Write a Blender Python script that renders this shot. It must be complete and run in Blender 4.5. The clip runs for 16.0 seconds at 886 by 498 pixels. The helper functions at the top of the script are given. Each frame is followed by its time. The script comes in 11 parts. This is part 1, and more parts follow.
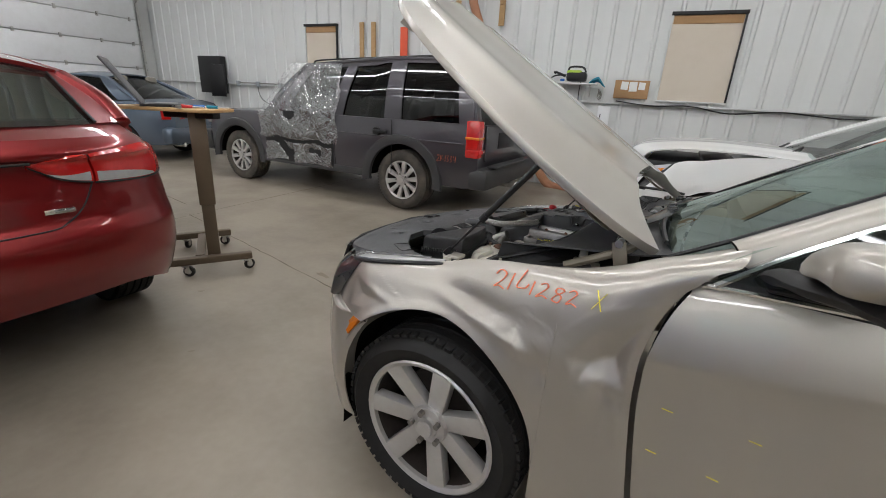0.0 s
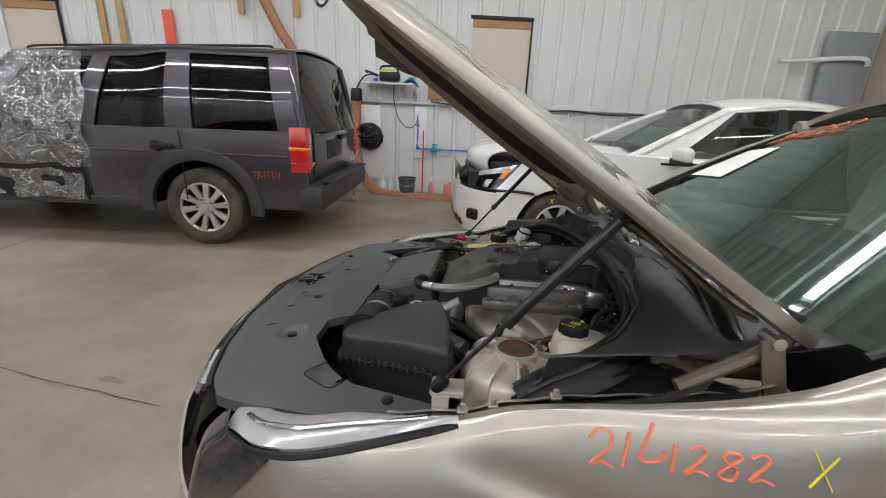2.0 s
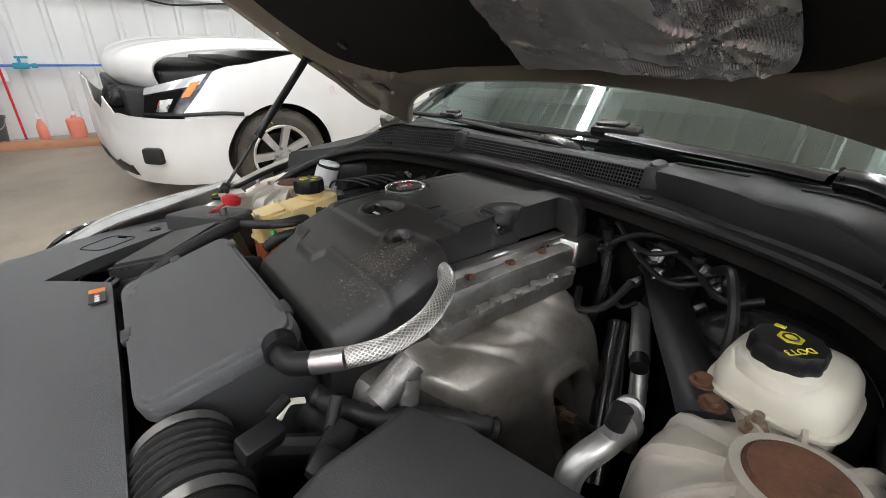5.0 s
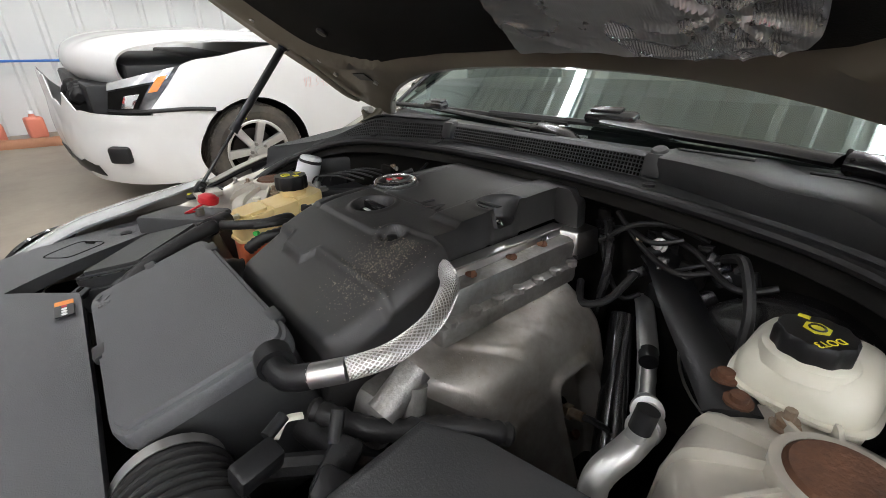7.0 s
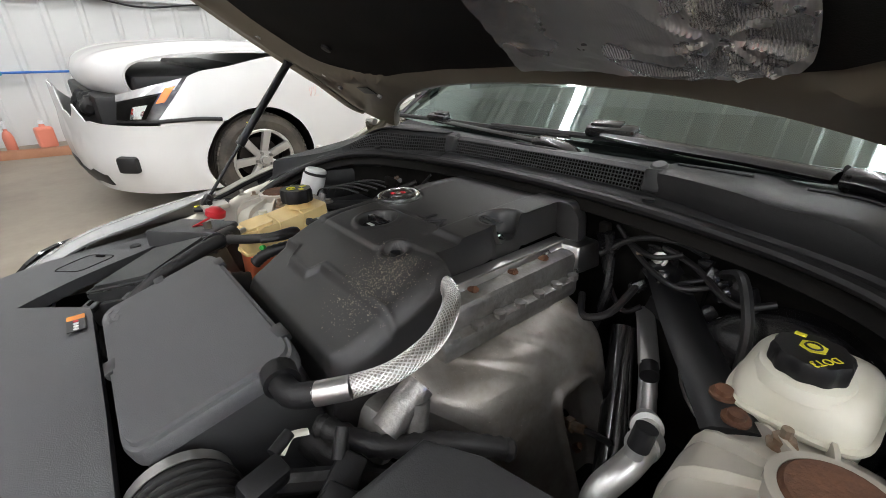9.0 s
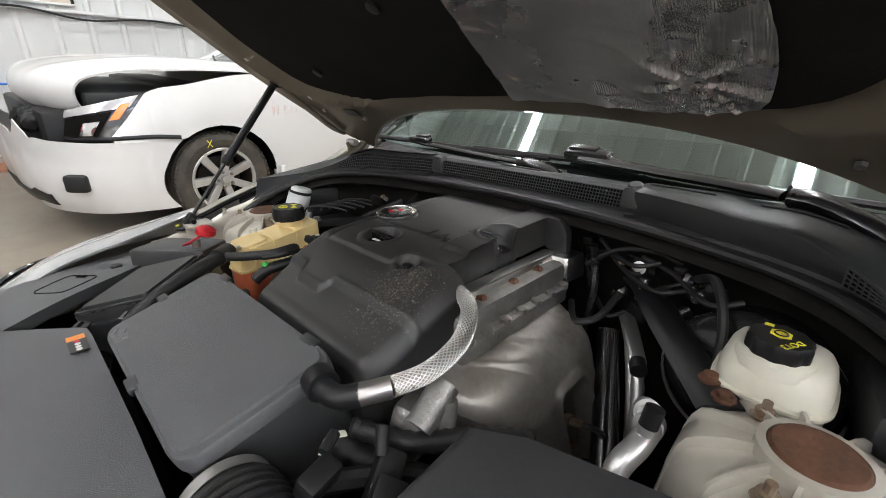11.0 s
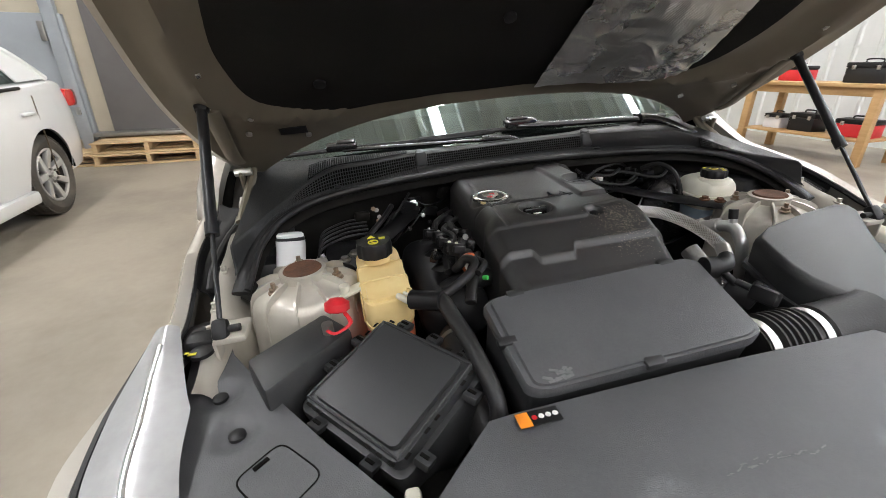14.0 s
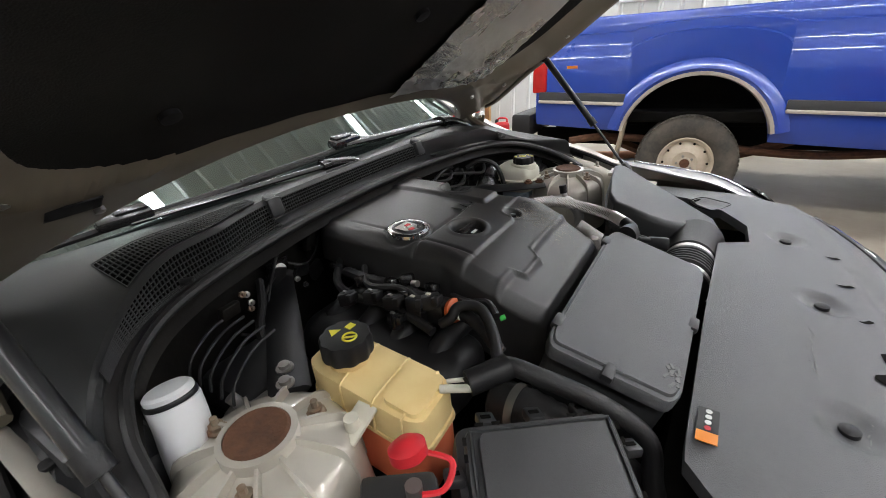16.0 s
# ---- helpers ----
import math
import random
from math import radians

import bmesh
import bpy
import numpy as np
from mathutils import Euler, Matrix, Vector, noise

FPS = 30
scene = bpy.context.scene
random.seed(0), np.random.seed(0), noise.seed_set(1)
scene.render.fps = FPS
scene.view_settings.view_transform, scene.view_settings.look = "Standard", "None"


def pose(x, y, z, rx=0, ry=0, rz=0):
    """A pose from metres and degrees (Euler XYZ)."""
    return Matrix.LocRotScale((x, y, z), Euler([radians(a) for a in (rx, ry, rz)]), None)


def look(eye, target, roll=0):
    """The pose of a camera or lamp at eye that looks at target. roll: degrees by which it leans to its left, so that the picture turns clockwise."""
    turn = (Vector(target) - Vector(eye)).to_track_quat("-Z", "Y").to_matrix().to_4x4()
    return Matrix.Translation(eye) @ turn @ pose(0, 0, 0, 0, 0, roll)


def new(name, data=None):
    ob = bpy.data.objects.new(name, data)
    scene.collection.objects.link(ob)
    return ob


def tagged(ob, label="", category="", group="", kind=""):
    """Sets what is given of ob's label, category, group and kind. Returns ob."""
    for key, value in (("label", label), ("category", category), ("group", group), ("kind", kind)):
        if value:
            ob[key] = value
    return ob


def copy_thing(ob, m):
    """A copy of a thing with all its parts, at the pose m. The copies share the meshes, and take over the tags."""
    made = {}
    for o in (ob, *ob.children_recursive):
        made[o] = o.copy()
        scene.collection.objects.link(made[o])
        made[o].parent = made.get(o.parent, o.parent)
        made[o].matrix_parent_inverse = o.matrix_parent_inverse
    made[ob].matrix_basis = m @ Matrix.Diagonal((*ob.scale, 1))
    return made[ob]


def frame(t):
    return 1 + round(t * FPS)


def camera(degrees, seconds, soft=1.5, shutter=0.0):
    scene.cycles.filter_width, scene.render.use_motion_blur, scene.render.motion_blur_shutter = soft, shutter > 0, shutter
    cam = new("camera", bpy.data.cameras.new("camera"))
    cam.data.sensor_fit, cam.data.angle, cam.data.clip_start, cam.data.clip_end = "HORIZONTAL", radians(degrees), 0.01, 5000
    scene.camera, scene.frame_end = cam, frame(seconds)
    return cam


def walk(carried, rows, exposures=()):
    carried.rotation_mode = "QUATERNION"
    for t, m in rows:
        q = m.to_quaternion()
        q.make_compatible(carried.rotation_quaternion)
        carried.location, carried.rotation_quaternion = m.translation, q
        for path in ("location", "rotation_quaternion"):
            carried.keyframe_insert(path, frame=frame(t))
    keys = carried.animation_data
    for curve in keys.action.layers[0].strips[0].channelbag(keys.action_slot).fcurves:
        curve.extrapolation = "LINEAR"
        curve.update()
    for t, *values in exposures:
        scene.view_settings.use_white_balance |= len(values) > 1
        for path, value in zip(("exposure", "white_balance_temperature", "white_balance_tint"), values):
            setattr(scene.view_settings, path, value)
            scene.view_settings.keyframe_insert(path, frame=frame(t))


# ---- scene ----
cam = camera(92.2, 16.0, soft=0.55, shutter=0.15)
PATH = [
    (0, (1.076, -0.111, 1.324), (0.293, 1.607, 0.663), 3.2),
    (0.5, (0.89, -0.035, 1.321), (0.3, 1.77, 0.694), 2.2),
    (1, (0.736, 0.055, 1.329), (0.394, 1.928, 0.718), 2.7),
    (1.5, (0.612, 0.247, 1.321), (0.444, 2.147, 0.721), 2.2),
    (2, (0.53, 0.444, 1.317), (0.588, 2.346, 0.701), 2.5),
    (2.5, (0.435, 0.637, 1.294), (0.819, 2.492, 0.652), 2.7),
    (3, (0.351, 0.814, 1.273), (1.091, 2.523, 0.545), 2.7),
    (3.5, (0.337, 1.001, 1.222), (1.262, 2.6, 0.455), 2.9),
    (4, (0.355, 1.117, 1.192), (1.416, 2.597, 0.366), 2.6),
    (4.5, (0.367, 1.189, 1.161), (1.573, 2.529, 0.294), 3.1),
    (7, (0.378, 1.267, 1.14), (1.69, 2.463, 0.219), 2.0),
    (7.5, (0.379, 1.264, 1.138), (1.689, 2.474, 0.233), 1.8),
    (8, (0.379, 1.265, 1.146), (1.683, 2.478, 0.236), 1.6),
    (10.5, (0.361, 1.261, 1.162), (1.678, 2.487, 0.29), 1.3),
    (11, (0.291, 1.292, 1.166), (1.761, 2.381, 0.356), 3.4),
    (11.5, (0.147, 1.37, 1.173), (1.773, 2.234, 0.39), 3.2),
    (12, (0.072, 1.484, 1.16), (1.812, 2.116, 0.403), 3.0),
    (12.5, (0.041, 1.653, 1.163), (1.851, 1.987, 0.382), 2.1),
    (13, (-0.006, 1.859, 1.165), (1.84, 1.924, 0.399), 1.0),
    (13.5, (-0.037, 2.066, 1.168), (1.777, 1.762, 0.382), -0.2),
    (14, (0.048, 2.246, 1.155), (1.778, 1.625, 0.365), -0.1),
    (14.5, (0.144, 2.373, 1.172), (1.724, 1.421, 0.401), 0.2),
    (15, (0.231, 2.498, 1.176), (1.507, 1.169, 0.397), -0.7),
    (15.5, (0.359, 2.514, 1.169), (1.386, 0.981, 0.397), -1.4),
    (16, (0.477, 2.473, 1.158), (1.315, 0.831, 0.383), -2.5),
]
walk(cam, [(t, look(eye, target, roll)) for t, eye, target, roll in PATH], exposures=[(0.0, 0.0), (1.5, 0.05), (2.5, 0.30), (3.5, 0.80), (7.0, 0.86), (12.0, 0.92), (14.0, 0.98), (15.0, 0.90), (16.0, 0.78)])

# world and lamps: a closed workshop lit by long ceiling tubes
world = bpy.data.worlds.new("world")
scene.world = world
world.use_nodes = True
sky = world.node_tree.nodes.new("ShaderNodeTexSky")
sky.sky_type, sky.sun_disc, sky.sun_elevation, sky.sun_rotation = "NISHITA", False, radians(30), radians(140)
world.node_tree.links.new(sky.outputs[0], world.node_tree.nodes["Background"].inputs[0])
world.node_tree.nodes["Background"].inputs[1].default_value = 0.1
WALL_N, WALL_S, WALL_W, WALL_E, CEIL = 7.55, -6.15, -10.9, 7.3, 4.6
LAMP_ROWS = [(-5.6, 8), (-2.2, 8), (1.2, 8), (4.6, 8)]  # y of each row of tubes
TUBE_X = [-9.0, -6.6, -4.2, -1.8, 0.6, 3.0, 5.4]
TUBE_WATTS = 15.0

# ---- mesh helpers ----
class Geo:
    """Collects vertices and faces of one mesh."""

    def __init__(self):
        self.v, self.f, self.welded = [], [], False

    def add(self, verts, faces, m=None):
        k = len(self.v)
        self.v += [tuple(m @ Vector(p)) if m else tuple(p) for p in verts]
        self.f += [tuple(i + k for i in f) for f in faces]
        return self

    def bm(self, b, m=None):
        b.verts.index_update()
        self.add([v.co for v in b.verts], [[v.index for v in f.verts] for f in b.faces], m)
        b.free()
        return self

    def box(self, c, s, bevel=0.0, m=None, rot=None, seg=2):
        b = bmesh.new()
        bmesh.ops.create_cube(b, size=1)
        for v in b.verts:
            v.co = Vector((v.co.x * s[0], v.co.y * s[1], v.co.z * s[2]))
        if bevel:
            bmesh.ops.bevel(b, geom=b.edges[:], offset=min(bevel, 0.49 * min(s)), segments=seg, affect="EDGES", profile=0.5)
        t = Matrix.Translation(c) @ (Euler([radians(a) for a in rot]).to_matrix().to_4x4() if rot else Matrix())
        return self.bm(b, (m @ t) if m else t)

    def prism(self, poly, z0, z1, bevel=0.0, m=None, seg=2, top=None):
        """An extruded outline; top scales the upper outline about its middle."""
        b = bmesh.new()
        n = len(poly)
        cx, cy = sum(p[0] for p in poly) / n, sum(p[1] for p in poly) / n
        k = top or 1.0
        lo = [b.verts.new((p[0], p[1], z0)) for p in poly]
        hi = [b.verts.new((cx + (p[0] - cx) * k, cy + (p[1] - cy) * k, z1)) for p in poly]
        b.faces.new(lo[::-1]), b.faces.new(hi)
        for i in range(n):
            b.faces.new((lo[i], lo[(i + 1) % n], hi[(i + 1) % n], hi[i]))
        bmesh.ops.recalc_face_normals(b, faces=b.faces[:])
        if bevel:
            bmesh.ops.bevel(b, geom=b.edges[:], offset=bevel, segments=seg, affect="EDGES", profile=0.5)
        return self.bm(b, m)

    def lathe(self, prof, m=None, n=24, close=True):
        """prof: (radius, height) from one end to the other, turned about z."""
        verts, faces = [], []
        for r, z in prof:
            verts += [(r * math.cos(2 * math.pi * i / n), r * math.sin(2 * math.pi * i / n), z) for i in range(n)]
        for j in range(len(prof) - 1):
            for i in range(n):
                faces.append((j * n + i, j * n + (i + 1) % n, (j + 1) * n + (i + 1) % n, (j + 1) * n + i))
        if close:
            faces.append(tuple(range(n))[::-1])
            faces.append(tuple(range((len(prof) - 1) * n, len(prof) * n)))
        return self.add(verts, faces, m)

    def rod(self, a, b, r, r2=None, n=12, m=None):
        a, b = Vector(a), Vector(b)
        q = (b - a).to_track_quat("Z", "Y").to_matrix().to_4x4()
        t = Matrix.Translation(a) @ q
        return self.lathe([(r, 0), (r if r2 is None else r2, (b - a).length)], (m @ t) if m else t, n)

    def tube(self, pts, r, n=10, m=None, steps=6, ripple=0.0, closed=False, flat=1.0):
        """A bent tube along a smooth line through pts."""
        line = smooth_line(pts, steps)
        verts, faces = [], []
        up = Vector((0, 0, 1))
        k = len(line)
        for i, p in enumerate(line):
            d = (line[min(i + 1, k - 1)] - line[max(i - 1, 0)]).normalized()
            side = d.cross(up)
            if side.length < 0.05:
                side = d.cross(Vector((1, 0, 0)))
            side.normalize()
            nor = side.cross(d)
            rr = r * (1 + ripple * (1 if i % 2 else -1))
            verts += [p + rr * (math.cos(2 * math.pi * j / n) * side + flat * math.sin(2 * math.pi * j / n) * nor) for j in range(n)]
        for i in range(k - 1):
            for j in range(n):
                faces.append((i * n + j, i * n + (j + 1) % n, (i + 1) * n + (j + 1) % n, (i + 1) * n + j))
        faces.append(tuple(range(n)))
        faces.append(tuple(range((k - 1) * n, k * n))[::-1])
        return self.add(verts, faces, m)

    def skin(self, fn, us, vs, flip=False, m=None):
        """A sheet fn(u, v) over the values us and vs."""
        verts = [fn(u, v) for u in us for v in vs]
        n = len(vs)
        faces = []
        for i in range(len(us) - 1):
            for j in range(n - 1):
                q = (i * n + j, i * n + j + 1, (i + 1) * n + j + 1, (i + 1) * n + j)
                faces.append(q[::-1] if flip else q)
        return self.add(verts, faces, m)

    def mirror(self):
        k = len(self.v)
        self.v += [(x, -y, z) for x, y, z in self.v]
        self.f += [tuple(i + k for i in f[::-1]) for f in self.f[:]]
        return self

    def weld(self):
        self.welded = True
        return self

    def mesh(self, name, sharp=38, thick=0.0, weld=False):
        me = bpy.data.meshes.new(name)
        me.from_pydata(self.v, [], self.f)
        b = bmesh.new()
        b.from_mesh(me)
        if weld or self.welded:
            bmesh.ops.remove_doubles(b, verts=b.verts[:], dist=0.0005)
        if thick:
            bmesh.ops.solidify(b, geom=b.faces[:], thickness=thick)
        bmesh.ops.recalc_face_normals(b, faces=b.faces[:])
        b.to_mesh(me)
        b.free()
        me.shade_smooth()
        me.set_sharp_from_angle(angle=radians(sharp))
        return me


def smooth_line(pts, steps=6):
    """A Catmull-Rom line through the points."""
    p = [Vector(q) for q in pts]
    if len(p) < 3:
        return [p[0].lerp(p[-1], i / steps) for i in range(steps + 1)]
    out = []
    for i in range(len(p) - 1):
        a, b, c, d = p[max(i - 1, 0)], p[i], p[i + 1], p[min(i + 2, len(p) - 1)]
        for s in range(steps):
            t = s / steps
            out.append(0.5 * (2 * b + (c - a) * t + (2 * a - 5 * b + 4 * c - d) * t * t + (3 * b - 3 * c + d - a) * t ** 3))
    return out + [p[-1]]


def lin(a, b, n):
    return [a + (b - a) * i / n for i in range(n + 1)]


def lerp(x, table):
    """Linear look-up in a short table of (x, value)."""
    if x <= table[0][0]:
        return table[0][1]
    for (a, p), (b, q) in zip(table, table[1:]):
        if x <= b:
            return p + (q - p) * (x - a) / (b - a)
    return table[-1][1]


def ramp(a, b, x):
    t = min(1.0, max(0.0, (x - a) / (b - a)))
    return t * t * (3 - 2 * t)


def curve_at(x, table):
    """Smooth look-up in a short table of (x, value)."""
    if x <= table[0][0]:
        return table[0][1]
    n = len(table)
    for i in range(n - 1):
        if x <= table[i + 1][0]:
            (x1, b), (x2, c) = table[i], table[i + 1]
            a = table[i - 1] if i else (2 * x1 - x2, 2 * b - c)
            d = table[i + 2] if i + 2 < n else (2 * x2 - x1, 2 * c - b)
            m1, m2 = (c - a[1]) / (x2 - a[0]), (d[1] - b) / (d[0] - x1)
            t, h = (x - x1) / (x2 - x1), x2 - x1
            return (2 * t ** 3 - 3 * t * t + 1) * b + (t ** 3 - 2 * t * t + t) * h * m1 + (3 * t * t - 2 * t ** 3) * c + (t ** 3 - t * t) * h * m2
    return table[-1][1]


def part(name, geo, mat, parent=None, label="", thick=0.0, sharp=38, weld=False):
    me = geo.mesh(name, sharp, thick, weld) if isinstance(geo, Geo) else geo
    ob = new(name, me)
    if mat:
        me.materials.append(mat)
    if parent:
        ob.parent = parent
    if label:
        ob["label"] = label
    return ob


def thing(name, m, label, category, group="", kind=""):
    ob = new(name)
    ob.empty_display_size = 0.1
    ob.matrix_world = m
    ob.matrix_basis = m
    return tagged(ob, label, category, group, kind)


def solid(name, geo, mat, label, category="", group="", kind="", m=None, **k):
    ob = part(name, geo, mat, None, "", **k)
    if m:
        ob.matrix_basis = m
    return tagged(ob, label, category, group, kind)


# ---- materials ----
def mat(name, color, rough=0.5, metal=0.0, grain=0.0, scale=40.0, bump=0.0, bscale=200.0, coat=0.0, second=None, stain=0.0, sscale=3.0,
        spec=0.5, stretch=(1, 1, 1), emit=0.0, trans=0.0, flake=0.0):
    """A surface: base colour with grain and stains at two scales, fine relief, gloss that varies."""
    m = bpy.data.materials.new(name)
    m.use_nodes = True
    nt = m.node_tree
    b = nt.nodes["Principled BSDF"]
    N, L = nt.nodes.new, nt.links.new
    b.inputs["Roughness"].default_value, b.inputs["Metallic"].default_value = rough, metal
    b.inputs["Coat Weight"].default_value, b.inputs["Coat Roughness"].default_value = coat, 0.02
    b.inputs["Specular IOR Level"].default_value = spec
    b.inputs["Base Color"].default_value = (*color, 1)
    if trans:
        b.inputs["Transmission Weight"].default_value = trans
    if emit:
        b.inputs["Emission Color"].default_value, b.inputs["Emission Strength"].default_value = (*color, 1), emit
    co = N("ShaderNodeTexCoord")
    mp = N("ShaderNodeMapping")
    mp.inputs["Scale"].default_value = stretch
    L(co.outputs["Object"], mp.inputs[0])
    c2 = second or tuple(0.6 * c for c in color)
    if grain or stain:
        fac = None
        mix = N("ShaderNodeMix")
        mix.data_type = "RGBA"
        mix.inputs["A"].default_value, mix.inputs["B"].default_value = (*color, 1), (*c2, 1)
        n1 = N("ShaderNodeTexNoise")
        n1.inputs["Scale"].default_value, n1.inputs["Detail"].default_value = scale, 6
        n2 = N("ShaderNodeTexNoise")
        n2.inputs["Scale"].default_value, n2.inputs["Detail"].default_value, n2.inputs["Roughness"].default_value = sscale, 5, 0.6
        L(mp.outputs[0], n1.inputs["Vector"]), L(mp.outputs[0], n2.inputs["Vector"])
        m1, m2, ad = N("ShaderNodeMath"), N("ShaderNodeMapRange"), N("ShaderNodeMath")
        m1.operation, ad.operation, ad.use_clamp = "MULTIPLY", "ADD", True
        m1.inputs[1].default_value = grain
        m2.inputs["From Min"].default_value, m2.inputs["From Max"].default_value, m2.inputs["To Max"].default_value = 0.42, 0.72, stain
        L(n1.outputs["Fac"], m1.inputs[0]), L(n2.outputs["Fac"], m2.inputs["Value"])
        L(m1.outputs[0], ad.inputs[0]), L(m2.outputs[0], ad.inputs[1])
        L(ad.outputs[0], mix.inputs["Factor"]), L(mix.outputs["Result"], b.inputs["Base Color"])
        rr = N("ShaderNodeMapRange")
        rr.inputs["To Min"].default_value, rr.inputs["To Max"].default_value = max(0.0, rough - 0.06), min(1.0, rough + 0.12)
        L(n2.outputs["Fac"], rr.inputs["Value"]), L(rr.outputs[0], b.inputs["Roughness"])
    if bump:
        n3, bp = N("ShaderNodeTexNoise"), N("ShaderNodeBump")
        n3.inputs["Scale"].default_value, n3.inputs["Detail"].default_value = bscale, 4
        bp.inputs["Strength"].default_value, bp.inputs["Distance"].default_value = bump, 0.002
        L(mp.outputs[0], n3.inputs["Vector"]), L(n3.outputs["Fac"], bp.inputs["Height"]), L(bp.outputs[0], b.inputs["Normal"])
    return m


def glass(name, tint, rough=0.0, ior=1.6):
    """Thin pane: tinted see-through with a Fresnel reflection."""
    m = bpy.data.materials.new(name)
    m.use_nodes = True
    nt = m.node_tree
    N, L = nt.nodes.new, nt.links.new
    nt.nodes.remove(nt.nodes["Principled BSDF"])
    t, g, f, x = N("ShaderNodeBsdfTransparent"), N("ShaderNodeBsdfGlossy"), N("ShaderNodeFresnel"), N("ShaderNodeMixShader")
    t.inputs[0].default_value = (*tint, 1)
    g.inputs["Roughness"].default_value = rough
    f.inputs[0].default_value = ior
    L(f.outputs[0], x.inputs[0]), L(t.outputs[0], x.inputs[1]), L(g.outputs[0], x.inputs[2])
    L(x.outputs[0], nt.nodes["Material Output"].inputs[0])
    return m


M_CONCRETE = mat("concrete floor", (0.33, 0.288, 0.228), 0.42, 0, 0.3, 24, 0.15, 90, second=(0.165, 0.140, 0.107), stain=0.85, sscale=0.7)
M_WALL = mat("painted ribbed steel", (0.66, 0.67, 0.66), 0.42, 0, 0.15, 12, 0, second=(0.52, 0.53, 0.52), stain=0.3, sscale=0.8)
M_CEIL = mat("ceiling steel", (0.80, 0.81, 0.80), 0.3, 0, 0.1, 5, second=(0.70, 0.70, 0.70), stain=0.2)
M_GREYSHEET = mat("grey sheet steel", (0.30, 0.32, 0.34), 0.4, 0.0, 0.2, 8, second=(0.22, 0.23, 0.24), stain=0.3)
M_TAN = mat("tan wall board", (0.52, 0.46, 0.35), 0.6, 0, 0.2, 6, second=(0.42, 0.36, 0.27), stain=0.3)
M_BLIND = mat("window board", (0.62, 0.55, 0.46), 0.6, 0, 0.12, 9, second=(0.55, 0.47, 0.38), stain=0.3, bump=0.1)
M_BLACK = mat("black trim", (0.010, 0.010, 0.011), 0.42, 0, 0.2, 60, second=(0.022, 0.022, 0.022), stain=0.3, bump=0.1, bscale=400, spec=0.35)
M_PLASTIC = mat("grained black plastic", (0.064, 0.066, 0.071), 0.40, 0, 0.6, 260, 0.35, 700, second=(0.115, 0.115, 0.117), stain=0.35, sscale=7)
M_COWL = mat("cowl plastic", (0.023, 0.024, 0.025), 0.38, 0, 0.5, 240, 0.2, 700, second=(0.045, 0.045, 0.045), stain=0.35, sscale=8, spec=0.45)
M_BOXPL = mat("black box plastic", (0.019, 0.020, 0.0215), 0.40, 0, 0.5, 260, 0.14, 700, second=(0.040, 0.040, 0.040), stain=0.3, sscale=9, spec=0.62)
M_COVER = mat("engine cover plastic", (0.022, 0.022, 0.0235), 0.38, 0, 0.5, 220, 0.12, 700, second=(0.048, 0.045, 0.041), stain=0.3, sscale=9, spec=0.65)
# Near-black parts; in gaps, slots and hollows the shade is in this colour.
M_DARK = mat("near-black and gap shade", (0.004, 0.004, 0.004), 0.8, 0, 0.4, 30, second=(0.012, 0.011, 0.009), stain=0.4, spec=0.05)
M_RUBBER = mat("rubber", (0.014, 0.014, 0.015), 0.42, 0, 0.3, 80, 0.2, 300, second=(0.03, 0.028, 0.026), stain=0.4, sscale=5, spec=0.35)
M_TYRE = mat("tyre", (0.008, 0.008, 0.008), 0.6, 0, 0.4, 60, 0.3, 250, second=(0.022, 0.021, 0.020), stain=0.45, sscale=6, spec=0.3)
M_TYREDIRTY = mat("dusty tyre", (0.030, 0.028, 0.026), 0.75, 0, 0.4, 60, 0.3, 250, second=(0.13, 0.11, 0.085), stain=0.6, sscale=5)
M_ALLOY = mat("silver alloy", (0.56, 0.55, 0.535), 0.3, 0.55, 0.2, 40, second=(0.40, 0.385, 0.36), stain=0.35, sscale=8, coat=0.4)
M_STEEL = mat("bare steel", (0.62, 0.61, 0.59), 0.26, 0.9, 0.3, 60, 0.05, 300, second=(0.4, 0.38, 0.36), stain=0.35, sscale=10)
M_CAST = mat("cast aluminium", (0.42, 0.41, 0.40), 0.45, 0.9, 0.5, 90, 0.6, 120, second=(0.16, 0.145, 0.125), stain=0.5, sscale=14)
M_SHIELD = mat("steel heat shield", (0.42, 0.40, 0.375), 0.36, 0.68, 0.5, 90, 0.12, 300, second=(0.20, 0.175, 0.145), stain=0.62, sscale=9)
M_CHROME = mat("chrome", (0.82, 0.82, 0.83), 0.07, 0.95, 0.1, 50, second=(0.65, 0.65, 0.65), stain=0.1)
M_RUST = mat("rust", (0.15, 0.062, 0.03), 0.85, 0, 0.6, 120, 0.6, 260, second=(0.055, 0.028, 0.017), stain=0.6, sscale=25)
M_GOLD = mat("champagne paint", (0.42, 0.392, 0.345), 0.36, 0.62, 0.06, 500, second=(0.385, 0.358, 0.312), stain=0.08, sscale=2, coat=1.0)
# Inner champagne, darker than M_GOLD: shade under the bonnet is in the colour.
M_GOLDIN = mat("shaded inner champagne", (0.185, 0.160, 0.117), 0.45, 0.2, 0.15, 40, second=(0.130, 0.112, 0.082), stain=0.3, sscale=6, coat=0.3)
M_TOWER = mat("painted tower", (0.54, 0.51, 0.445), 0.32, 0.25, 0.15, 60, second=(0.37, 0.335, 0.275), stain=0.4, sscale=10, coat=0.6)
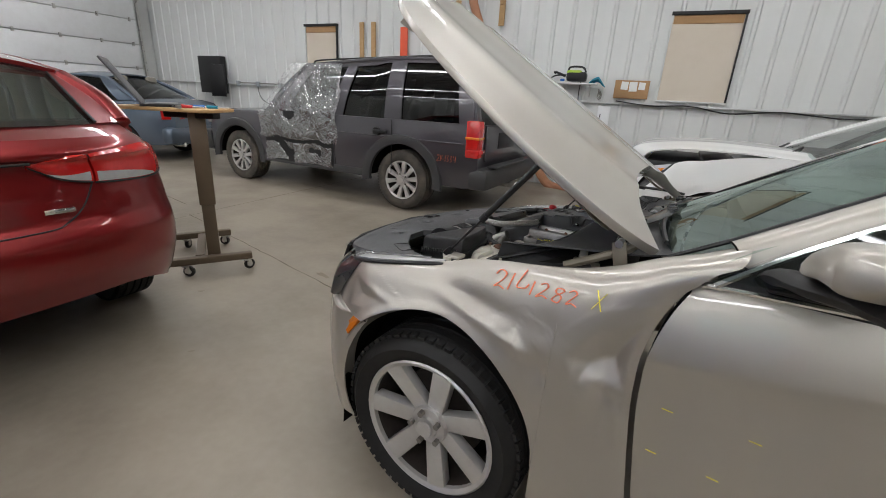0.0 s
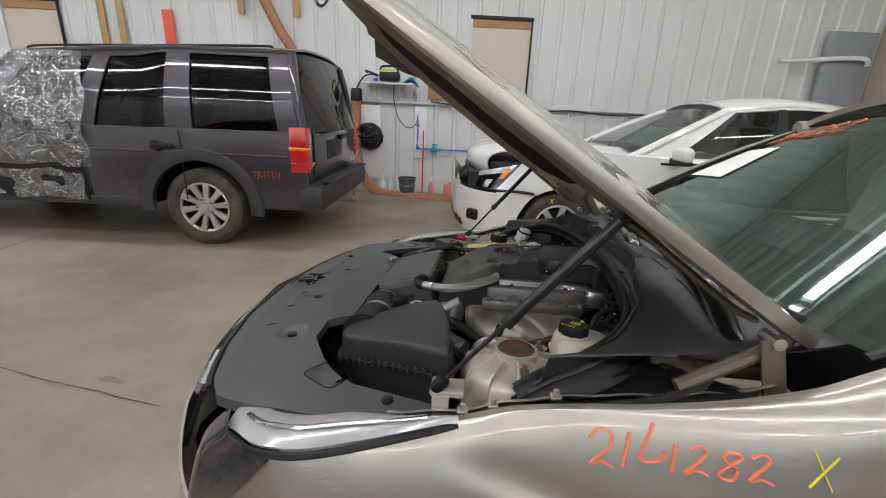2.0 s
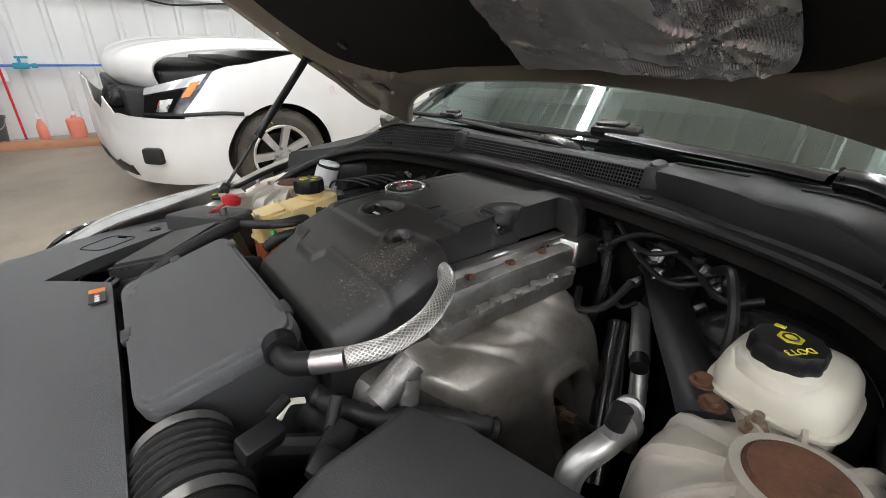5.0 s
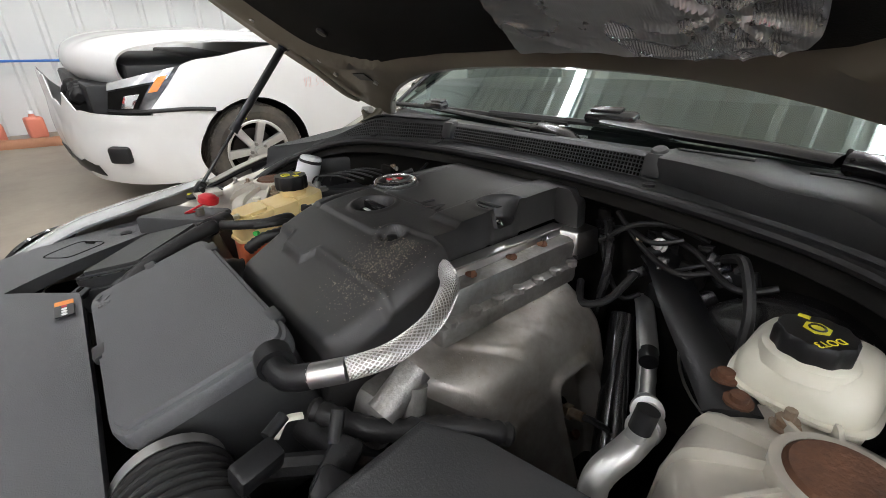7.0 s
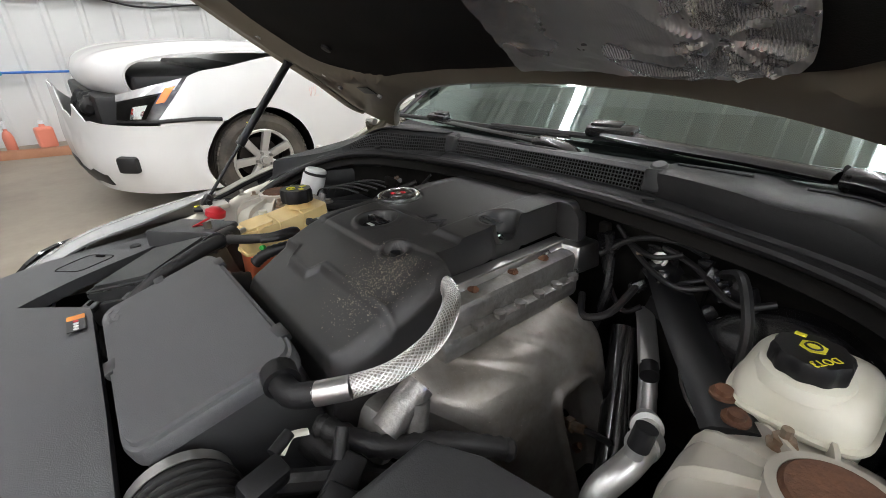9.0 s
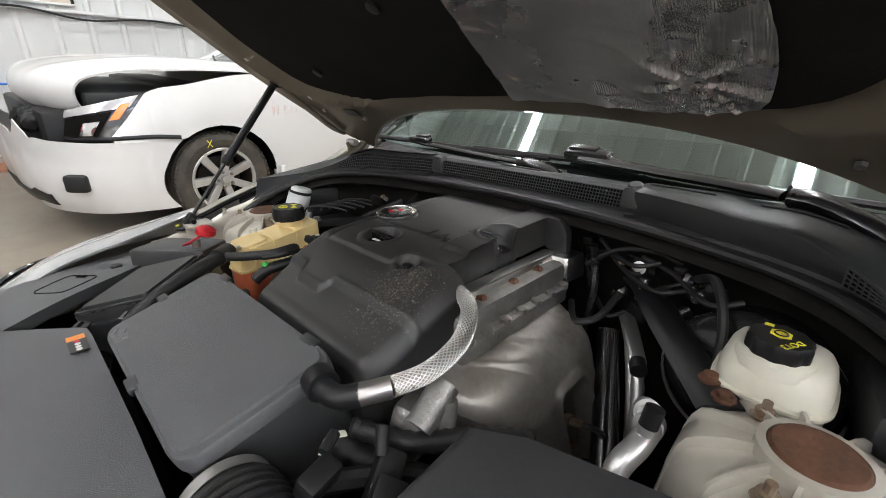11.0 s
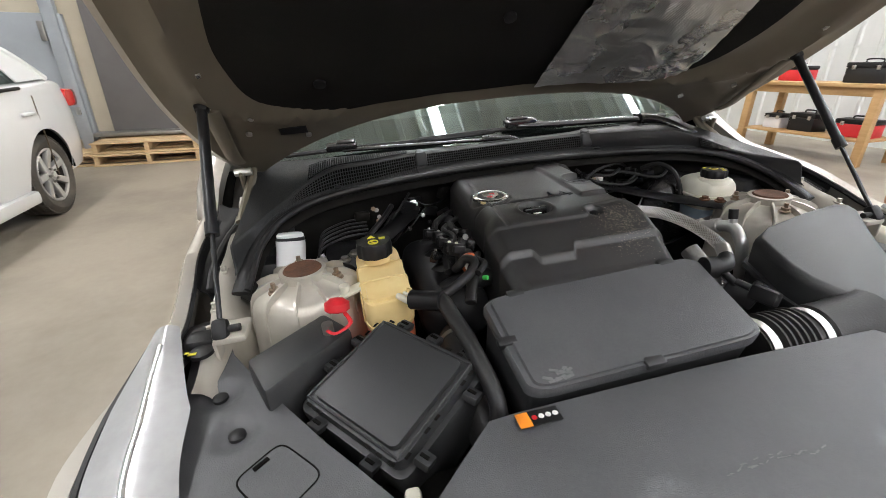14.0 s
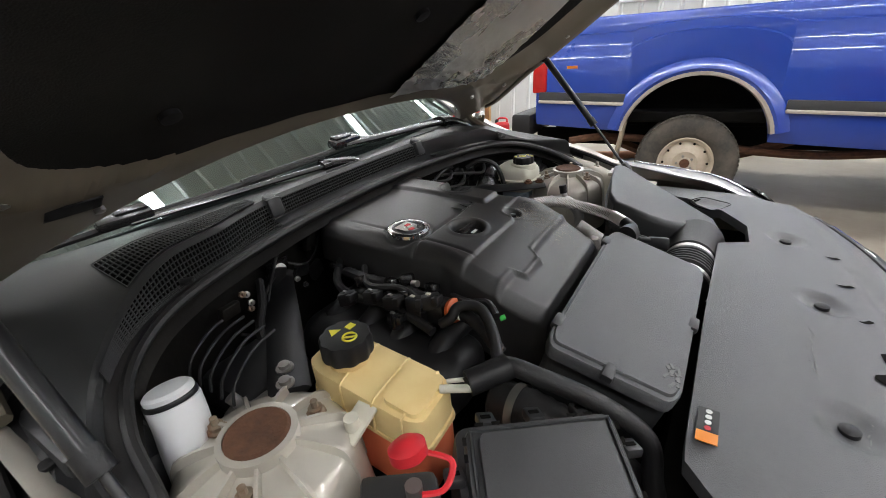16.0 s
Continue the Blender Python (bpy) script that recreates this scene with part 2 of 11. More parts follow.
M_GREYPAINT = mat("grey metallic paint", (0.066, 0.062, 0.072), 0.28, 0.5, 0.05, 500, second=(0.055, 0.052, 0.06), stain=0.08, sscale=2, coat=1.0)
M_CLADDING = mat("grey cladding", (0.032, 0.033, 0.036), 0.5, 0, 0.2, 60, 0.15, 300, second=(0.055, 0.05, 0.045), stain=0.3)
M_WHITE = mat("white paint", (0.71, 0.71, 0.70), 0.3, 0, 0.05, 20, second=(0.70, 0.69, 0.66), stain=0.2, sscale=2, coat=0.8)
M_RED = mat("red pearl paint", (0.21, 0.006, 0.007), 0.30, 0.55, 0.08, 500, second=(0.15, 0.005, 0.005), stain=0.1, sscale=2, coat=1.0)
M_BLUEGREY = mat("blue grey paint", (0.085, 0.115, 0.16), 0.30, 0.5, 0.06, 300, second=(0.07, 0.095, 0.135), stain=0.15, coat=0.9)
M_BLUE = mat("blue truck paint", (0.012, 0.055, 0.38), 0.28, 0.1, 0.08, 30, second=(0.016, 0.050, 0.27), stain=0.25, sscale=1.5, coat=1.0)
M_LAMPRED = mat("red lamp lens", (0.58, 0.014, 0.012), 0.14, 0, 0.3, 60, second=(0.36, 0.006, 0.006), stain=0.4, sscale=14, coat=1.0)
M_LAMPORANGE = mat("amber lens", (0.72, 0.2, 0.015), 0.15, 0, 0.15, 90, second=(0.5, 0.12, 0.01), stain=0.2, sscale=30, coat=1.0)
M_LAMPCLEAR = mat("clear lamp lens", (0.6, 0.6, 0.6), 0.1, 0.35, 0.2, 60, second=(0.35, 0.35, 0.36), stain=0.3, sscale=15, coat=1.0)
M_GLASS = glass("window glass", (0.55, 0.66, 0.62))
M_DARKGLASS = glass("privacy glass", (0.06, 0.065, 0.065))
M_SCREEN = glass("windscreen glass", (0.62, 0.74, 0.70), 0.0, 3.6)
M_SCREEN.node_tree.nodes["Glossy BSDF"].inputs[0].default_value = (0.74, 0.88, 0.84, 1)
M_WOOD = mat("pine", (0.52, 0.33, 0.15), 0.55, 0, 0.5, 14, 0.2, 60, second=(0.36, 0.2, 0.08), stain=0.4, sscale=3, stretch=(1, 8, 8))
M_PALLET = mat("pallet pine", (0.58, 0.42, 0.24), 0.7, 0, 0.5, 14, 0.3, 60, second=(0.4, 0.27, 0.14), stain=0.4, sscale=3, stretch=(8, 1, 8))
M_BROWNSTEEL = mat("brown enamelled steel", (0.13, 0.095, 0.06), 0.45, 0.1, 0.2, 40, second=(0.085, 0.062, 0.04), stain=0.3)
M_HOSEBROWN = mat("brown hose", (0.42, 0.2, 0.11), 0.65, 0, 0.3, 40, 0.3, 60, second=(0.3, 0.13, 0.07), stain=0.5, sscale=4)
M_ORANGE = mat("orange board", (0.75, 0.09, 0.03), 0.5, 0, 0.2, 30, second=(0.55, 0.07, 0.03), stain=0.3)
M_PAINTMARK = mat("orange paint pen", (0.80, 0.19, 0.08), 0.55, 0, 0.4, 300, second=(0.62, 0.22, 0.14), stain=0.3, sscale=60)
M_YELLOW = mat("yellow paint pen", (0.80, 0.72, 0.05), 0.5, 0, 0.3, 200, second=(0.7, 0.6, 0.05), stain=0.2)
M_REDCAP = mat("red plastic", (0.62, 0.02, 0.03), 0.4, 0, 0.2, 60, second=(0.45, 0.015, 0.02), stain=0.2, sscale=10)
M_TANK = mat("yellowed tank plastic", (0.82, 0.64, 0.31), 0.4, 0, 0.15, 30, second=(0.68, 0.46, 0.17), stain=0.45, sscale=12)
M_COOLANT = mat("orange coolant in tank", (0.78, 0.19, 0.09), 0.35, 0, 0.2, 30, second=(0.7, 0.18, 0.07), stain=0.3, sscale=12)
M_MILKY = mat("milky plastic", (0.72, 0.70, 0.60), 0.4, 0, 0.15, 30, second=(0.6, 0.55, 0.42), stain=0.45, sscale=14)
M_WHITEPL = mat("white plastic", (0.78, 0.79, 0.80), 0.4, 0, 0.1, 30, second=(0.66, 0.66, 0.66), stain=0.3, sscale=8)
M_BRAID = mat("braided steel", (0.34, 0.32, 0.29), 0.42, 0.8, 0.5, 260, 0.6, 420, second=(0.18, 0.17, 0.15), stain=0.3, sscale=30)
M_FELT = mat("felt liner", (0.012, 0.012, 0.0115), 0.95, 0, 0.4, 120, 0.5, 500, second=(0.026, 0.024, 0.021), stain=0.4, sscale=3, spec=0.15)
M_TUBE = mat("lamp tube", (0.97, 0.985, 1.0), 0.5, emit=13.0)
M_BLUEPL = mat("blue plastic", (0.03, 0.16, 0.55), 0.4, 0, 0.2, 40, second=(0.02, 0.1, 0.4), stain=0.2)
M_TEAL = mat("turquoise cloth", (0.03, 0.3, 0.42), 0.8, 0, 0.3, 60, 0.4, 80, second=(0.02, 0.2, 0.3), stain=0.4, sscale=12)
M_GREEN = mat("lime plastic", (0.42, 0.6, 0.06), 0.45, 0, 0.2, 40, second=(0.3, 0.45, 0.05), stain=0.2)
M_SEAT = mat("beige cloth", (0.32, 0.3, 0.25), 0.85, 0, 0.3, 60, 0.3, 200, second=(0.22, 0.2, 0.165), stain=0.3)
M_PAPER = mat("white paper", (0.8, 0.8, 0.78), 0.7, 0, 0.08, 30, second=(0.7, 0.69, 0.66), stain=0.2)
M_CARD = mat("brown board", (0.42, 0.25, 0.12), 0.75, 0, 0.3, 40, second=(0.3, 0.17, 0.08), stain=0.3)
M_PINK = mat("pink cleaner", (0.75, 0.25, 0.17), 0.35, 0, 0.1, 30, second=(0.65, 0.2, 0.13), stain=0.2)
M_GAS = mat("gas strut black", (0.014, 0.014, 0.015), 0.3, 0.2, 0.15, 60, second=(0.03, 0.03, 0.03), stain=0.3, sscale=10, coat=0.3)
M_LABEL = mat("printed label", (0.75, 0.3, 0.1), 0.5, 0, 0.2, 90, second=(0.1, 0.09, 0.08), stain=0.5, sscale=40)
M_ORANGEPRINT = mat("orange print", (0.85, 0.28, 0.03), 0.35, 0, 0.1, 60, second=(0.7, 0.22, 0.03), stain=0.2)
M_BLACKPRINT = mat("black print", (0.012, 0.012, 0.012), 0.25, 0, 0.1, 60, second=(0.03, 0.03, 0.03), stain=0.2)
M_SCUFF = mat("scuffed plastic", (0.20, 0.20, 0.20), 0.7, 0, 0.4, 300, second=(0.10, 0.10, 0.10), stain=0.4, sscale=60)
M_HEADLENS = mat("headlamp lens", (0.50, 0.50, 0.50), 0.16, 0.15, 0.25, 50, second=(0.27, 0.27, 0.275), stain=0.45, sscale=9, coat=1.0)
M_DULLSTEEL = mat("dull zinc steel", (0.34, 0.33, 0.31), 0.42, 0.9, 0.3, 60, second=(0.2, 0.19, 0.175), stain=0.4, sscale=10)
M_BULK = mat("grimy bulkhead", (0.006, 0.006, 0.006), 0.5, 0, 0.4, 40, 0.5, 60, second=(0.02, 0.018, 0.015), stain=0.5, sscale=8, spec=0.12)
M_GLOSSBLACK = mat("gloss black", (0.010, 0.010, 0.011), 0.22, 0, 0.2, 60, 0.05, 300, second=(0.022, 0.021, 0.02), stain=0.3, sscale=8, coat=0.3)
M_BRASS = mat("brass screw", (0.45, 0.34, 0.14), 0.35, 1.0, 0.2, 60, second=(0.3, 0.2, 0.08), stain=0.3)
M_RUSTYZINC = mat("rusty zinc", (0.36, 0.31, 0.24), 0.5, 0.6, 0.4, 120, second=(0.2, 0.09, 0.04), stain=0.7, sscale=40)
M_BRIGHTSHEET = mat("bright folded sheet", (0.62, 0.61, 0.60), 0.26, 1.0, 0.2, 60, 0.05, 200, second=(0.45, 0.44, 0.42), stain=0.3, sscale=14)
M_ALUPIPE = mat("aluminium pipe", (0.62, 0.62, 0.61), 0.36, 0.85, 0.25, 60, 0.1, 200, second=(0.42, 0.41, 0.39), stain=0.35, sscale=14)
M_BLUEGREYPL = mat("bluish plastic", (0.26, 0.36, 0.45), 0.45, 0, 0.2, 40, second=(0.35, 0.38, 0.38), stain=0.4, sscale=14)
M_COVERLETTER = mat("matt lettering", (0.035, 0.035, 0.036), 0.7, 0, 0.2, 90, second=(0.025, 0.025, 0.025), stain=0.2)
M_DUSTSPECK = mat("tan dust", (0.36, 0.32, 0.265), 0.9, 0, 0.4, 200, second=(0.24, 0.21, 0.17), stain=0.3)
M_GREENCLIP = mat("green plastic", (0.05, 0.5, 0.08), 0.4, 0, 0.2, 60, second=(0.04, 0.38, 0.06), stain=0.2)
M_ORANGERING = mat("orange ring", (0.62, 0.12, 0.03), 0.4, 0, 0.2, 60, second=(0.45, 0.08, 0.02), stain=0.2)

M_SEATPALE = mat("pale cabin trim", (0.42, 0.40, 0.35), 0.8, 0, 0.25, 60, 0.2, 200, second=(0.32, 0.3, 0.25), stain=0.3)

M_LAMPDARK = mat("dark lamp glass", (0.035, 0.035, 0.037), 0.08, 0.2, 0.3, 40, second=(0.14, 0.14, 0.145), stain=0.5, sscale=11, coat=1.0)

# ---- the workshop ----
def slab(name, c, s, material, label):
    return solid(name, Geo().box(c, s), material, label, name.split("_")[0], kind="structure")


floor_geo = Geo().skin(lambda u, v: (u, v, 0.0), lin(WALL_W - 0.3, WALL_E + 0.3, 60), lin(WALL_S - 0.3, WALL_N + 0.3, 48))
floor = solid("floor", floor_geo, M_CONCRETE, "worn tan concrete workshop floor with stains and saw cuts", "floor", kind="structure")


def saw_cut(pts, width):
    g = Geo()
    line = [Vector((x, y, 0)) for x, y in pts]
    left, right = [], []
    for i, p in enumerate(line):
        d = (line[min(i + 1, len(line) - 1)] - line[max(i - 1, 0)]).normalized()
        n = Vector((-d.y, d.x, 0)) * width * (0.6 + 0.8 * random.random())
        left.append(p + n), right.append(p - n)
    g.add([(*p.xy, 0.004) for p in left + right], [(i, i + 1, i + 1 + len(line), i + len(line)) for i in range(len(line) - 1)])
    return g


M_CUT = mat("dirt in a floor joint", (0.085, 0.062, 0.04), 0.9, 0, 0.5, 60, second=(0.16, 0.12, 0.08), stain=0.6, sscale=9)
for pts in ([(-10.3 + 0.2 * i, 4.62 - 0.048 * i + 0.006 * random.random()) for i in range(34)], [(-3.3 + 0.11 * i, 2.78 - 0.03 * i + 0.012 * random.random()) for i in range(25)],
            [(-3.25 + 0.03 * random.random() * 0.2, -3 + 0.25 * i) for i in range(42)], [(6.2 - 0.2 * i, 2.9 + 0.01 * random.random()) for i in range(18)]):
    solid("floor_joint", saw_cut(pts, 0.0035), M_CUT, "dark dirty saw cut across the concrete floor", "floor joint", kind="structure")

# dark oil and tyre smears
def smear(cx, cy, rx, ry, turn):
    pts = []
    for i in range(28):
        a = 2 * math.pi * i / 28
        k = 0.75 + 0.5 * noise.noise(Vector((cx + math.cos(a), cy + math.sin(a), 3)))
        x, y = rx * k * math.cos(a), ry * k * math.sin(a)
        pts.append((cx + x * math.cos(turn) - y * math.sin(turn), cy + x * math.sin(turn) + y * math.cos(turn), 0.003))
    return Geo().add(pts, [tuple(range(28))])


M_SMEAR = mat("damp stain", (0.25, 0.205, 0.15), 0.45, 0, 0.5, 20, second=(0.17, 0.135, 0.095), stain=0.7, sscale=4)
for cx, cy, rx, ry, turn in ((-1.0, 2.25, 0.10, 0.03, -0.3), (-1.5, 1.6, 0.03, 0.012, 0.5), (-0.9, 1.1, 0.02, 0.01, 0.9)):
    solid("floor_stain", smear(cx, cy, rx, ry, turn), M_SMEAR, "small dark stain on the concrete", "floor stain", kind="structure")


def rib_panel(width, z0, z1, pitch=0.305, depth=0.02):
    """One sheet of ribbed steel, facing -y; x from 0 to width."""
    xs = [(0.0, 0.0)]
    k = 0.0
    while k < width - 0.01:
        xs += [(k + 0.115, 0.0), (k + 0.135, -depth), (k + 0.17, -depth), (k + 0.19, 0.0)]
        k += pitch
    xs.append((width, 0.0))
    g = Geo()
    g.add([(x, y, z) for x, y in xs for z in (z0, z1)], [(2 * i, 2 * i + 2, 2 * i + 3, 2 * i + 1) for i in range(len(xs) - 1)])
    return g.mesh("ribbed panel", 20)


def clad(wall, origin, turn, length, material, splits, label=""):
    """Hangs ribbed sheets on a wall, from its left end, seen from inside."""
    for z0, z1 in splits:
        me = rib_panel(0.915, z0, z1)
        me.materials.append(material)
        n = int(length / 0.915)
        for i in range(n + 1):
            w = min(0.915, length - i * 0.915)
            if w < 0.05:
                continue
            ob = new("panel", me if w > 0.9 else rib_panel(w, z0, z1))
            if w <= 0.9:
                ob.data.materials.append(material)
            ob.parent = wall
            ob.matrix_basis = pose(*origin, 0, 0, turn) @ pose(i * 0.915, 0, 0)


W_, E_, S_, N_ = WALL_W, WALL_E, WALL_S, WALL_N
wall_north = slab("wall_north", ((W_ + E_) / 2, N_ + 0.13, CEIL / 2), (E_ - W_ + 0.6, 0.2, CEIL), M_WALL, "off-white ribbed steel wall with a conduit ledge")
wall_south = slab("wall_south", ((W_ + E_) / 2, S_ - 0.13, CEIL / 2), (E_ - W_ + 0.6, 0.2, CEIL), M_WALL, "white ribbed steel wall behind a work bench")
wall_west = slab("wall_west", (W_ - 0.13, (S_ + N_) / 2, CEIL / 2), (0.2, N_ - S_, CEIL), M_WALL, "off-white steel wall with an overhead door")
wall_east = slab("wall_east", (E_ + 0.13, (S_ + N_) / 2, CEIL / 2), (0.2, N_ - S_, CEIL), M_TAN, "tan board wall with grey sheet steel doors")
clad(wall_north, (W_, N_ + 0.025, 0), 0, E_ - W_, M_WALL, [(0.0, 1.40), (1.43, CEIL)])
clad(wall_south, (E_, S_ - 0.025, 0), 180, E_ - W_, M_WALL, [(0.0, 1.40), (1.43, CEIL)])

ceil_geo = Geo()
k, row = S_ - 0.2, []
while k < N_ + 0.2:
    row += [(k, CEIL), (k + 0.1, CEIL), (k + 0.12, CEIL - 0.06), (k + 0.18, CEIL - 0.06), (k + 0.2, CEIL)]
    k += 0.305
ceil_geo.add([(x, y, z) for y, z in row for x in (W_ - 0.3, E_ + 0.3)], [(2 * i, 2 * i + 1, 2 * i + 3, 2 * i + 2) for i in range(len(row) - 1)])
ceil_geo.box(((W_ + E_) / 2, (S_ + N_) / 2, CEIL + 0.15), (E_ - W_ + 0.8, N_ - S_ + 0.8, 0.2))
solid("ceiling", ceil_geo, M_CEIL, "white ribbed steel ceiling with tube lamps", "ceiling", kind="structure", sharp=20)

# tube lamps on the ceiling
lamp_data = bpy.data.lights.new("tube light", "AREA")
lamp_data.shape, lamp_data.size, lamp_data.size_y, lamp_data.energy, lamp_data.color = "RECTANGLE", 1.9, 0.12, TUBE_WATTS, (0.985, 0.975, 1.0)
first = thing("tube_lamp", pose(0, 0, 0), "long white twin-tube ceiling lamp, lit", "ceiling lamp", "tube lamps on the ceiling")
part("housing", Geo().box((0, 0, -0.03), (2.34, 0.18, 0.05), 0.006), M_WHITEPL, first)
for dy in (-0.045, 0.045):
    part("tube", Geo().rod((-1.13, dy, -0.075), (1.13, dy, -0.075), 0.026, n=10), M_TUBE, first, "glowing white tube")
spots = [(x, y) for y, _ in LAMP_ROWS for x in TUBE_X]
for i, (x, y) in enumerate(spots):
    m = pose(x, y, CEIL - 0.03)
    if i == 0:
        first.matrix_basis = m
    else:
        copy_thing(first, m)
    lamp = new("tube_light", lamp_data)
    lamp.matrix_basis = pose(x, y, CEIL - 0.14)

# overhead door in the west wall
door = tagged(new("door_1"), "white sectional overhead door with hinges, closed", "garage door", kind="structure")
for i in range(8):
    part("panel", Geo().box((W_ + 0.05, 5.0, 0.28 + 0.55 * i), (0.05, 4.3, 0.535), 0.012), M_WHITEPL, door)
    for y in (3.1, 3.9, 4.7, 5.5, 6.3, 7.0):
        part("hinge", Geo().box((W_ + 0.09, y, 0.555 + 0.55 * i), (0.02, 0.05, 0.09), 0.004), M_STEEL, door)
for y in (2.8, 7.2):
    part("track", Geo().box((W_ + 0.1, y, 2.3), (0.06, 0.05, 4.5), 0.005), M_STEEL, door)

# boarded windows in the north wall
def window_board(name, x0, x1, z0, z1):
    w = tagged(new(name), "wall window closed off with a tan board, dark frame head", "window", kind="structure")
    y = N_ - 0.012
    part("board", Geo().box(((x0 + x1) / 2, y + 0.012, (z0 + z1) / 2), (x1 - x0, 0.012, z1 - z0)), M_BLIND, w)
    part("head", Geo().box(((x0 + x1) / 2, y - 0.005, z1 + 0.02), (x1 - x0 + 0.06, 0.06, 0.045), 0.004), M_BLACK, w, "dark metal head")
    part("shade", Geo().box(((x0 + x1) / 2, y + 0.002, z1 - 0.06), (x1 - x0 - 0.02, 0.02, 0.11), 0.004), M_CARD, w, "rolled shade edge")
    for x in (x0 - 0.012, x1 + 0.012):
        part("jamb", Geo().box((x, y - 0.005, (z0 + z1) / 2), (0.022, 0.045, z1 - z0), 0.003), M_BLACK if x > x1 else M_WALL, w)
    part("sill", Geo().box(((x0 + x1) / 2, y - 0.005, z0 - 0.012), (x1 - x0 + 0.05, 0.05, 0.022), 0.003), M_WALL, w)


window_board("window_1", 1.042, 1.927, 1.49, 2.645)
window_board("window_2", -5.82, -5.03, 1.47, 2.60)

# conduit ledge along the north wall
ledge = Geo().box(((W_ + E_) / 2, N_ - 0.025, 1.415), (E_ - W_, 0.05, 0.028), 0.004)
solid("trim", ledge, M_WALL, "narrow painted steel ledge along the ribbed wall", "trim", kind="structure")

M_DOORGREY = mat("dark door steel", (0.15, 0.14, 0.135), 0.4, 0.1, 0.2, 8, second=(0.11, 0.1, 0.095), stain=0.35)
# east end: grey sheet doors and dark panel
def sheet(name, c, s, material, label):
    ob = tagged(new(name), label, "door", kind="structure")
    part("leaf", Geo().box(c, s, 0.01), material, ob)
    return ob


sheet("door_2", (6.80, 7.45, 1.35), (0.74, 0.08, 2.7), M_GREYSHEET, "grey sheet steel door in the corner")
sheet("door_3", (7.25, 5.6, 1.0), (0.1, 1.9, 1.5), M_GREYSHEET, "dark grey sheet steel cabinet front")
sheet("door_4", (7.26, 3.5, 1.35), (0.08, 1.9, 2.3), M_DOORGREY, "dark grey steel door with a vertical frame")

# ---- wheels ----
M_BRAKE = mat("brown brake disc", (0.055, 0.045, 0.038), 0.5, 0.4, 0.3, 60, second=(0.025, 0.02, 0.018), stain=0.5, sscale=12)


def spin(prof, n=40):
    """A ring turned about the y axle from (radius, offset)."""
    g = Geo()
    g.lathe(prof, Matrix.Rotation(radians(90), 4, "X"), n, close=False)
    return g


